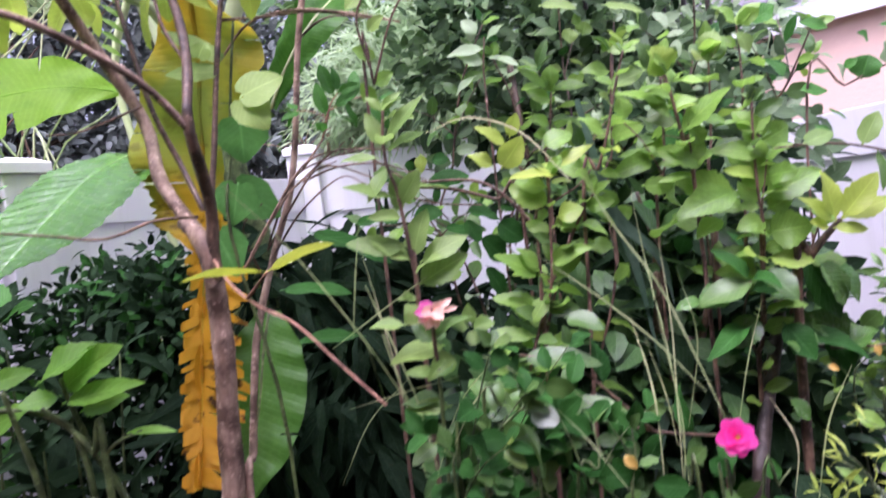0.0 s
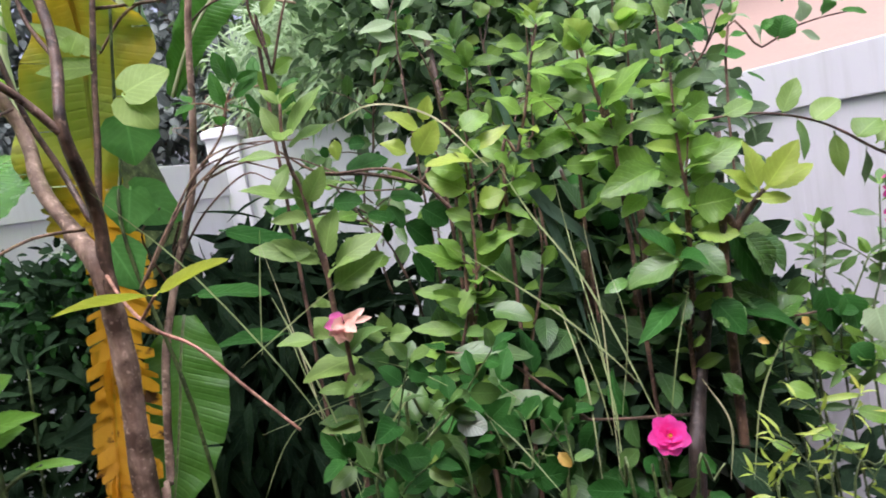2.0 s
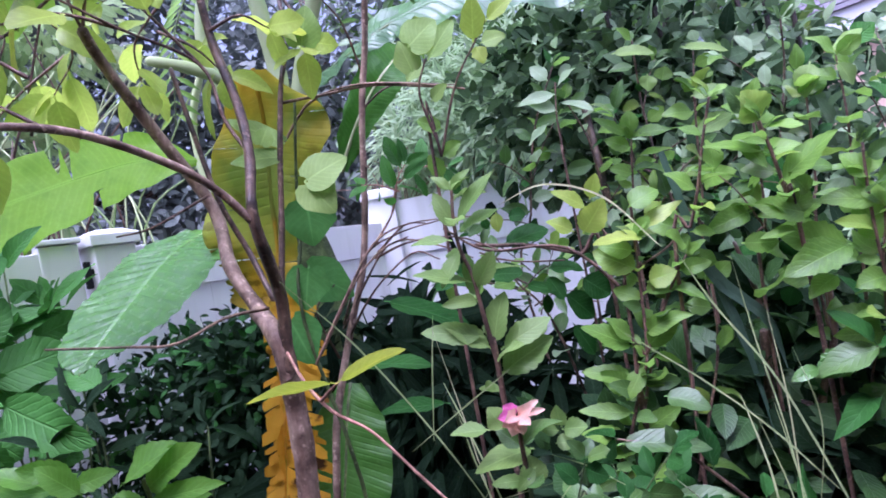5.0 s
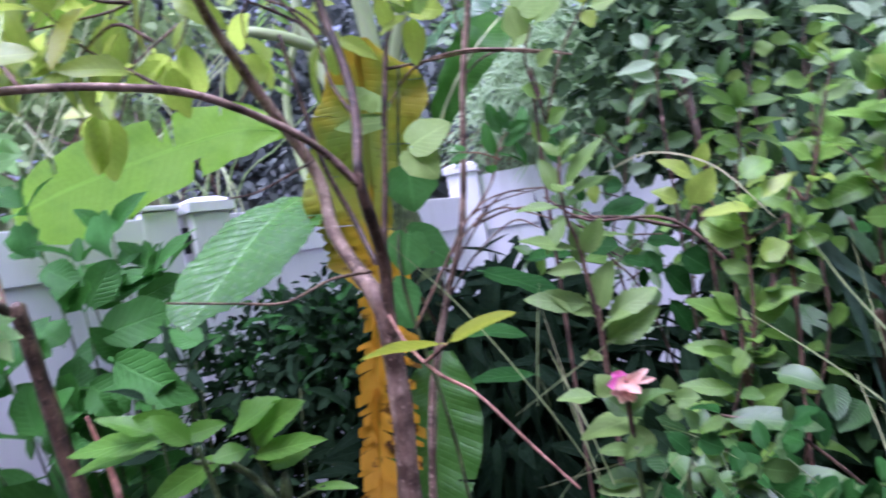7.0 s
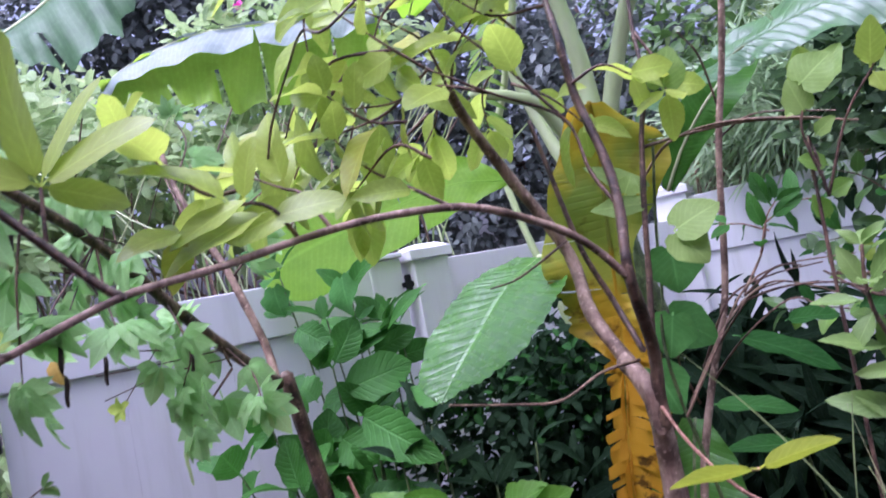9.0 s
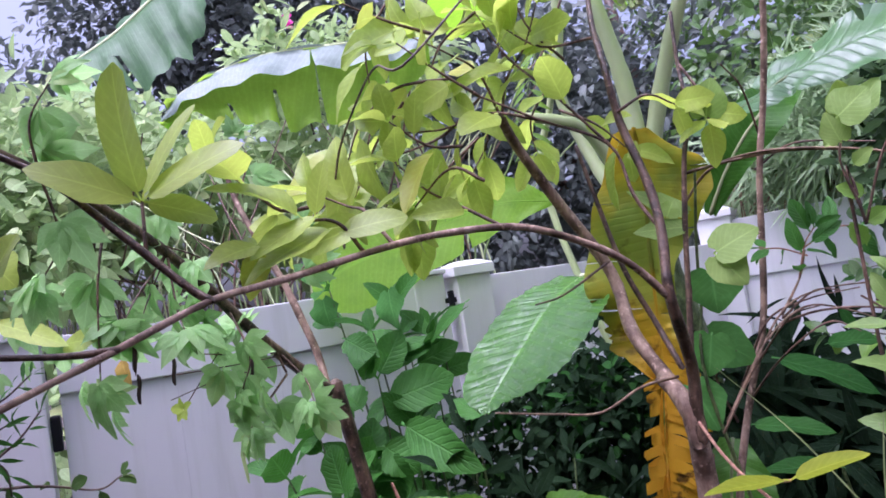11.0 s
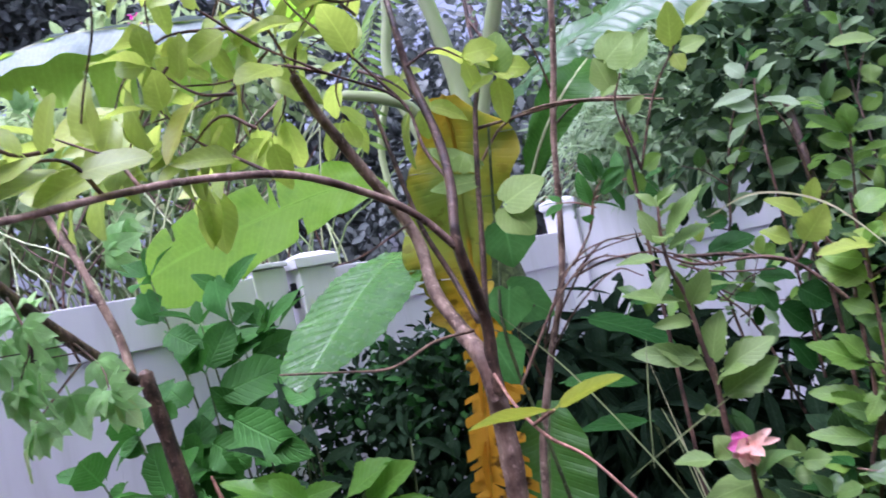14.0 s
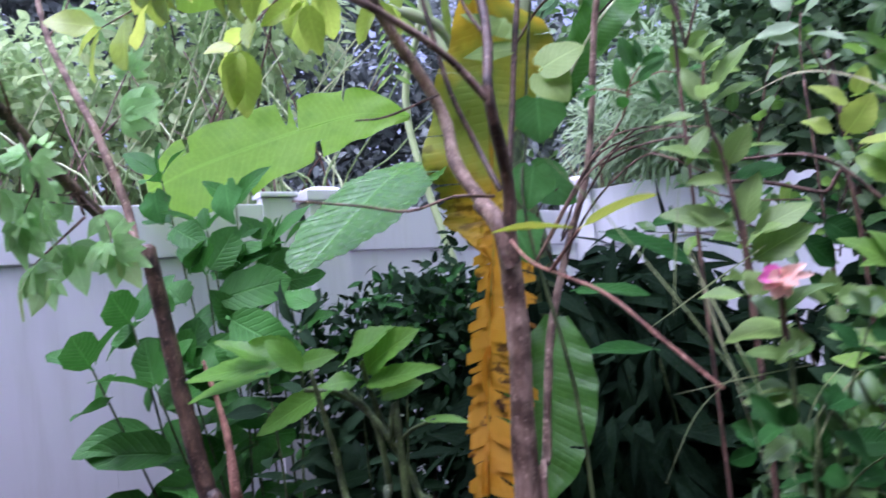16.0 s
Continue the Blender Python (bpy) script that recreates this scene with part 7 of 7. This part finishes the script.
blade([(-0.137, 0.803, 1.450), (-0.075, 0.803, 1.488), (-0.026, 0.804, 1.517)], 0.003)
blade([(-0.019, 0.958, 1.686), (0.037, 0.960, 1.700), (0.102, 0.961, 1.673), (0.154, 0.939, 1.605)], 0.005)
blade([(0.265, 0.987, 1.514), (0.262, 0.952, 1.418), (0.252, 0.920, 1.328), (0.237, 0.869, 1.245)], 0.0035)
blade([(0.238, 0.997, 1.582), (0.243, 0.968, 1.482), (0.247, 0.913, 1.372), (0.238, 0.847, 1.247)], 0.003)
blade([(0.003, 0.743, 1.446), (0.033, 0.742, 1.432), (0.062, 0.737, 1.413)], 0.003)
blade([(-0.012, 0.716, 1.360), (0.007, 0.728, 1.391), (0.028, 0.736, 1.413)], 0.004)
blade([(0.093, 0.775, 1.369), (0.120, 0.751, 1.339), (0.149, 0.719, 1.298)], 0.003)
blade([(-0.029, 0.703, 1.335), (-0.046, 0.745, 1.398), (-0.074, 0.779, 1.470), (-0.092, 0.793, 1.515)], 0.003)
blade([(0.231, 0.889, 1.434), (0.237, 0.872, 1.371), (0.239, 0.852, 1.311), (0.229, 0.831, 1.256)], 0.003)
blade([(0.218, 0.906, 1.405), (0.231, 0.885, 1.341), (0.234, 0.865, 1.287)], 0.003)
blade([(0.255, 0.872, 1.485), (0.265, 0.855, 1.410), (0.240, 0.832, 1.318)], 0.0025)
blade([(0.031, 0.780, 1.422), (-0.005, 0.758, 1.388), (-0.031, 0.724, 1.333)], 0.0025)
blade([(-0.086, 0.801, 1.490), (-0.069, 0.780, 1.424), (-0.033, 0.744, 1.330)], 0.0025)
blade([(-0.128, 0.734, 1.326), (-0.099, 0.761, 1.378), (-0.059, 0.779, 1.412)], 0.002)
blade([(-0.100, 0.827, 1.564), (-0.079, 0.808, 1.465), (-0.046, 0.748, 1.319)], 0.0022)
blade([(0.367, 0.820, 1.228), (0.396, 0.843, 1.306), (0.437, 0.866, 1.359)], 0.005)
blade([(0.345, 0.828, 1.227), (0.361, 0.848, 1.283), (0.345, 0.872, 1.330)], 0.004)
blade([(0.215, 0.866, 1.229), (0.222, 0.907, 1.336), (0.213, 0.953, 1.424)], 0.005)
blade([(-0.112, 0.732, 1.400), (-0.055, 0.747, 1.409), (-0.002, 0.756, 1.416)], 0.002)
lime = thing("lime_leaf_shoot", (0.1, 0.97, 0.0), "thin shoot with a few yellow-green leaves", "shrub")
ls = [(0.1, 0.98, -0.03), (0.1, 0.98, 0.8)] + [(0.112, 1.025, 1.484), (0.116, 1.032, 1.573), (0.106, 1.033, 1.619), (0.100, 1.033, 1.635)]
stem("stem", ls, 0.003, 0.0015, TWIG, lime, sides=6)
span_leaves((((0.064, 1.020, 1.638), (0.034, 1.016, 1.660), 0.027), ((0.074, 1.020, 1.634), (0.104, 0.998, 1.669), 0.037), ((0.149, 1.020, 1.617), (0.085, 0.985, 1.626), 0.027), ((0.139, 1.020, 1.626), (0.199, 1.024, 1.657), 0.024), ((0.085, 1.020, 1.664), (0.050, 1.000, 1.696), 0.024), ((0.090, 1.020, 1.675), (0.101, 1.007, 1.704), 0.021),), LEAF_LIME, lime)
stem("twig", [(0.116, 1.032, 1.573), (0.170, 1.028, 1.597), (0.195, 1.025, 1.620)], 0.002, 0.0012, TWIG, lime, sides=5)
stem("twig", [(0.135, 1.058, 1.524), (0.054, 1.065, 1.618), (-0.050, 1.058, 1.634), (-0.103, 1.049, 1.673)], 0.0028, 0.0014, TWIG, lime, sides=5)

# a stout dark stem, a wet ribbed leaf and a few yellowed leaves in the shade
dim = thing("shaded_plant", (0.33, 1.0, 0.0), "stout dark stem with wet dark leaves in the shade", "plant")
stem("stem", [(0.33, 1.02, -0.03), (0.335, 1.02, 0.6)] + [(0.351, 0.954, 1.155), (0.374, 0.987, 1.246), (0.404, 1.016, 1.326), (0.425, 1.033, 1.382), (0.450, 1.058, 1.446)], 0.012, 0.008, BARK_BLACK, dim, sides=9, uneven=0.003)
DAMP = leaf_set("damp_leaf", "ovate", 0.075, 0.042, LEAF_WET, 4, wave=0.05, curl=0.3)
for a, b, w in (((0.463, 1.024, 1.472), (0.499, 0.993, 1.392), 0.055), ((0.409, 0.977, 1.395), (0.436, 0.944, 1.354), 0.045), ((0.360, 0.995, 1.398), (0.343, 0.980, 1.359), 0.04), ((0.563, 0.993, 1.383), (0.564, 0.975, 1.323), 0.045), ((0.579, 0.981, 1.372), (0.590, 0.962, 1.326), 0.045), ((0.487, 1.028, 1.375), (0.509, 1.002, 1.316), 0.05), ((0.573, 0.966, 1.309), (0.590, 0.947, 1.282), 0.04)):
    span_leaf(a, b, w, LEAF_WET, dim, (0.1, -0.9, 0.6), "ovate", 0.2, 0.2, 5, wave=0.05)
for a, b, w in (((0.377, 0.967, 1.451), (0.300, 0.968, 1.439), 0.04), ((0.386, 0.967, 1.465), (0.415, 0.929, 1.438), 0.04), ((0.068, 0.938, 1.390), (0.164, 0.912, 1.394), 0.035), ((0.106, 0.899, 1.333), (0.187, 0.870, 1.335), 0.04), ((0.129, 0.945, 1.436), (0.173, 0.919, 1.429), 0.032)):
    span_leaf(a, b, w, LEAF, dim, (0, -0.7, 0.9), "ovate", 0.25, 0.25, 4, wave=0.06)
for tw in ([(0.425, 1.033, 1.382), (0.479, 1.014, 1.348), (0.564, 0.984, 1.351)], [(0.398, 1.013, 1.312), (0.367, 0.992, 1.397), (0.371, 0.970, 1.452)], [(0.374, 0.987, 1.246), (0.224, 0.942, 1.282), (0.101, 0.921, 1.334)], [(0.224, 0.942, 1.282), (0.134, 0.931, 1.376), (0.068, 0.939, 1.396)]):
    tb = stem("twig", tw, 0.0025, 0.0014, BARK_DARK, dim, sides=5)
    dress(tw, DAMP, tb, 0.05, 0.7, 0.2, 0.3, tuft=2)
for a, b, w in (((0.447, 0.947, 1.341), (0.458, 0.940, 1.336), 0.009), ((0.497, 0.930, 1.364), (0.501, 0.924, 1.353), 0.010), ((0.162, 0.797, 1.304), (0.172, 0.791, 1.292), 0.012), ((0.164, 0.817, 1.299), (0.172, 0.810, 1.286), 0.012)):
    span_leaf(a, b, w, PETAL_OLD, dim, (0, -1, 0.4), "ovate", 0.3, 0.4, 2, label="yellowed old leaf")
span_leaf((-0.013, 0.763, 1.448), (-0.065, 0.735, 1.449), 0.03, LEAF_HEART, dim, (0, -0.6, 0.9), "ovate", 0.2, 0.2, 4, "pale yellow-green leaf", 0.05)
pale = span_leaf((0.591, 0.935, 1.358), (0.593, 0.921, 1.318), 0.055, LEAF_BLUE, dim, (0.1, -1, 0.3), "heart", 0.1, 0.1, 3, "pale toothed leaf")

# broad fresh rosettes standing clear of the dark back of the bed
ROSETTE = leaf_set("rosette_leaf", "ovate", 0.054, 0.038, LEAF_BRIGHT, 3, wave=0.1, curl=0.35) + leaf_set("rosette_leaf", "ovate", 0.050, 0.034, LEAF, 2, wave=0.1, curl=0.3)
shrub("rosette_shrub", (0.36, 1.22, 0), "upright shrub with rosettes of broad fresh leaves", "shrub", [
    [(0.285, 1.062, 1.516), (0.303, 1.063, 1.612), (0.306, 1.055, 1.745)], [(0.377, 1.120, 1.533), (0.388, 1.120, 1.649), (0.391, 1.110, 1.758)], [(0.259, 1.257, 1.553), (0.270, 1.256, 1.655), (0.280, 1.239, 1.813)]], ROSETTE, 0.06, 0.95, 0.0032, TWIG, 0.3, tuft=7, twigs=1, reach=0.09)
# ---- understory and background ----
under = thing("undergrowth", (0.2, 1.8, 0.0), "understory leaves between the shrubs, deep shade in their colour", "undergrowth", kind="stuff")
# near-black leaves: the shade under the shrubs is in their colour
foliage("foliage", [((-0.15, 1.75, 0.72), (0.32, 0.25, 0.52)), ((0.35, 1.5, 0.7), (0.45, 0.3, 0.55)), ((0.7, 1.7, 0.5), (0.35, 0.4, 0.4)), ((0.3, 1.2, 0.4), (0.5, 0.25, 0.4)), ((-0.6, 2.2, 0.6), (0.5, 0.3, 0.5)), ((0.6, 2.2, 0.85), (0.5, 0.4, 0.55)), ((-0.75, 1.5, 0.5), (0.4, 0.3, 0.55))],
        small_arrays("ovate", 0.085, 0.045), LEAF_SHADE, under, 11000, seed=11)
dark = thing("fan_leaf_shrub", (-0.1, 1.95, 0.0), "shrub with long hanging fan-like leaves, deep shade in their colour", "shrub")
for p in ([(-0.15, 1.95, -0.03), (-0.2, 1.9, 0.8), (-0.25, 1.85, 1.35)], [(-0.05, 1.95, -0.03), (0.05, 1.9, 0.8), (0.1, 1.85, 1.3)], [(-0.1, 2.0, -0.03), (-0.4, 2.0, 0.8), (-0.5, 2.0, 1.2)]):
    stem("trunk", p, 0.012, 0.006, BARK_DARK, dark, sides=7, uneven=0.01)
# hanging leaves coloured as dark as the hollow's shade
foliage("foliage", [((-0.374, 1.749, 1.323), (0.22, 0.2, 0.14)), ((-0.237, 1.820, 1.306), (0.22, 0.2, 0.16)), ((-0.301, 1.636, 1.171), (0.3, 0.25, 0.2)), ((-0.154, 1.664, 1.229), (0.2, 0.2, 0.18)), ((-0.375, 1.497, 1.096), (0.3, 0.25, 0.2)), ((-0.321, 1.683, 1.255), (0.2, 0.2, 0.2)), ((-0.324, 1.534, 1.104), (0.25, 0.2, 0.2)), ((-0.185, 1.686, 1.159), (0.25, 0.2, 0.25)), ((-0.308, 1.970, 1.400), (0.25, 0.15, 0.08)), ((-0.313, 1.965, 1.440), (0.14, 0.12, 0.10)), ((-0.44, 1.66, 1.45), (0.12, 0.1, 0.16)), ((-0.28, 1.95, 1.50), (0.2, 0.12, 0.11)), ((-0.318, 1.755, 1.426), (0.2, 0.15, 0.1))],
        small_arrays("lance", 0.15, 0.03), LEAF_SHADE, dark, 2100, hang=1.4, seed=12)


# broad leaves that roof over the dark hollow
roofing = thing("broad_leaf_plant", (-0.1, 1.75, 0.0), "fan-like leaves with shade in their colour and broad wet leaves over a hollow", "plant")
# fan leaves share the colour that has the hollow's shade in it
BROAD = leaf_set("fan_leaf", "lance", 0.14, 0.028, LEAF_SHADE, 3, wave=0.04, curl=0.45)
for k in range(13):
    a = Vector((-0.1 + rng.uniform(-0.12, 0.12), 1.75 + rng.uniform(-0.1, 0.1), -0.03))
    b = Vector((rng.uniform(-0.6, 0.2), rng.uniform(1.3, 2.25), rng.uniform(1.31, 1.45)))
    st = stem("stem", [a, a.lerp(b, 0.5) + Vector((0, 0, 0.12)), b], 0.005, 0.003, STEM, roofing, sides=5)
    for q in range(9):
        w = 0.7 * q + rng.uniform(-0.2, 0.2)
        put_leaf(BROAD, b, (math.cos(w), math.sin(w), rng.uniform(-0.7, 0.1)), st, rng.uniform(0.75, 1.2), (0, -0.1, 1))


for a, b, w in (((-0.257, 1.276, 1.580), (-0.111, 1.265, 1.526), 0.062), ((-0.297, 1.203, 1.490), (-0.177, 1.190, 1.486), 0.045), ((-0.194, 1.376, 1.375), (-0.317, 1.337, 1.395), 0.05), ((-0.184, 1.338, 1.584), (-0.104, 1.344, 1.590), 0.06)):
    span_leaf(a, b, w, LEAF_WET, roofing, (0, -0.4, 1), "ovate", 0.12, 0.2, 3, wave=0.05, label="broad wet leaf")


def far_tree(name, base, height, label, balls, arrays, material, count, trunk_r=0.12, seed=1, category="tree", limb_material=None, size=(0.7, 1.3)):
    t = thing(name, base, label, category)
    b = Vector(base)
    stem("trunk", [b + Vector((0, 0, -0.05)), b + Vector((0.05 * height, 0, height * 0.4)), b + Vector((0, 0.03 * height, height * 0.85))], trunk_r, trunk_r * 0.3, limb_material or BARK_DARK, t, sides=9)
    for c, r in balls:
        c = Vector(c)
        f = b + Vector((0, 0, height * 0.35))
        stem("limb", [f, f.lerp(c, 0.5) + Vector((0, 0, 0.08 * height)), c], trunk_r * 0.35, trunk_r * 0.1, limb_material or BARK_DARK, t, sides=6)
    foliage("crown", balls, arrays, material, t, count, seed=seed, size=size)
    return t


def balls(*rows):
    return [(p, (r, r * 0.9, r * 0.85)) for p, r in rows]


far_tree("hedge_tree", (0.2, 3.9, 0), 3.2, "tall dark green hedge tree behind the back fence", balls(((-0.113, 3.806, 2.253), 0.5), ((0.302, 3.987, 2.355), 0.6), ((0.727, 4.174, 2.164), 0.6), ((1.199, 4.447, 2.417), 0.6), ((0.171, 4.106, 2.747), 0.7), ((0.800, 4.255, 2.727), 0.7), ((-0.251, 4.100, 2.730), 0.6)), small_arrays("ovate", 0.08, 0.042), LEAF, 5200, 0.06, 21)
far_tree("feathery_shrub", (-0.15, 3.6, 0), 2.6, "soft grey-green feathery shrub beyond the fence", balls(((-0.147, 3.412, 2.166), 0.32), ((-0.286, 3.475, 2.316), 0.3), ((-0.516, 3.672, 2.194), 0.3), ((-0.015, 3.465, 2.435), 0.3), ((-0.318, 3.627, 2.115), 0.3)), small_arrays("lance", 0.11, 0.014), LEAF_BLUE, 4200, 0.03, 22, "shrub")
feathery = bpy.data.objects["feathery_shrub"]
for k in range(46):
    f = Vector((-0.415, 3.597, 1.915)) + Vector((rng.uniform(-0.35, 0.35), rng.uniform(-0.1, 0.2), -0.12))
    e = f + Vector((rng.uniform(-0.3, 0.3), rng.uniform(-0.1, 0.1), rng.uniform(0.15, 0.42)))
    stem("dry_twig", [f, f.lerp(e, 0.5) + Vector((rng.uniform(-0.05, 0.05), 0, 0.08)), e, e + Vector((rng.uniform(-0.15, 0.15), 0, -0.06))], 0.0035, 0.0015, TWIG_TAN, feathery, sides=5)
thicket = far_tree("broad_tree", (-4.5, 5.6, 0), 3.2, "light green broad-leaved thicket beyond the gate", balls(((-3.798, 2.080, 2.698), 0.6), ((-3.741, 2.563, 2.695), 0.6), ((-3.589, 3.086, 2.707), 0.6), ((-3.379, 3.634, 2.555), 0.55), ((-3.089, 3.927, 2.294), 0.45), ((-4.235, 2.784, 3.042), 0.55), ((-4.233, 3.445, 3.125), 0.5), ((-3.364, 1.767, 2.272), 0.4), ((-2.985, 1.691, 1.524), 0.35), ((-4.007, 1.623, 2.738), 0.7), ((-4.560, 2.145, 3.158), 0.5), ((-3.599, 4.112, 3.084), 0.4), ((-3.333, 4.392, 2.857), 0.4), ((-2.650, 3.968, 3.281), 0.5), ((-3.103, 3.572, 3.376), 0.5)), small_arrays("ovate", 0.10, 0.05), LEAF_HAZE, 11000, 0.06, 23)
for k in range(170):
    f = Vector((-3.356, 2.515, 2.321)) + Vector((rng.uniform(-1.5, 1.7), 0, 0)) * 1.0 + Vector((0, rng.uniform(-0.4, 0.8), -0.5))
    e = f + Vector((rng.uniform(-0.7, 0.7), rng.uniform(-0.3, 0.3), rng.uniform(0.5, 1.1)))
    stem("cane", [Vector((f.x * 0.98 + e.x * 0.02, f.y, -0.03)), f, f.lerp(e, 0.5) + Vector((0, 0, 0.08)), e], 0.006, 0.003, (TWIG, STALK, LEAF_HAZE)[k % 3], thicket, sides=5)
far_tree("shade_tree", (-7, 12, 0), 9.0, "tall dark tree against the grey sky", balls(((-10.255, 7.706, 7.420), 1.6), ((-9.429, 8.964, 6.983), 1.7), ((-8.038, 9.715, 6.630), 1.6), ((-9.540, 8.893, 9.200), 2.2), ((-12.329, 5.498, 5.583), 2.0), ((-11.498, 7.270, 5.190), 1.8)), small_arrays("ovate", 0.18, 0.10), LEAF_FAR_HAZY, 17000, 0.25, 24)
foliage("blossom", [((-6.350, 7.300, 5.882), (0.07, 0.07, 0.07))], small_arrays("round", 0.06, 0.05), PETAL_PINK, bpy.data.objects["shade_tree"], 24, seed=41, label="far pink blossom")
far_tree("shade_tree", (-3.5, 12, 0), 8.0, "tall dark tree standing behind the banana", balls(((-6.691, 10.711, 4.916), 1.8), ((-6.273, 10.165, 3.115), 1.3), ((-5.122, 10.826, 2.759), 1.3), ((-5.273, 11.277, 5.545), 2.0), ((-3.980, 11.168, 3.690), 1.8), ((-2.580, 11.368, 4.630), 2.0), ((-2.344, 10.690, 2.953), 1.3), ((-6.821, 10.731, 7.646), 2.0)), small_arrays("ovate", 0.18, 0.10), LEAF_FAR_HAZY, 17000, 0.25, 25)
far_tree("shade_tree", (1.5, 13, 0), 9.0, "tall dark tree behind the hedge", balls(((-1.196, 10.833, 3.275), 1.8), ((-0.958, 11.535, 4.925), 2.0), ((-1.311, 11.516, 4.923), 2.0), ((2.045, 11.614, 4.189), 2.2), ((4.082, 11.000, 4.480), 2.0), ((0.220, 11.901, 3.574), 2.0)), small_arrays("ovate", 0.14, 0.075), LEAF, 9000, 0.25, 26)
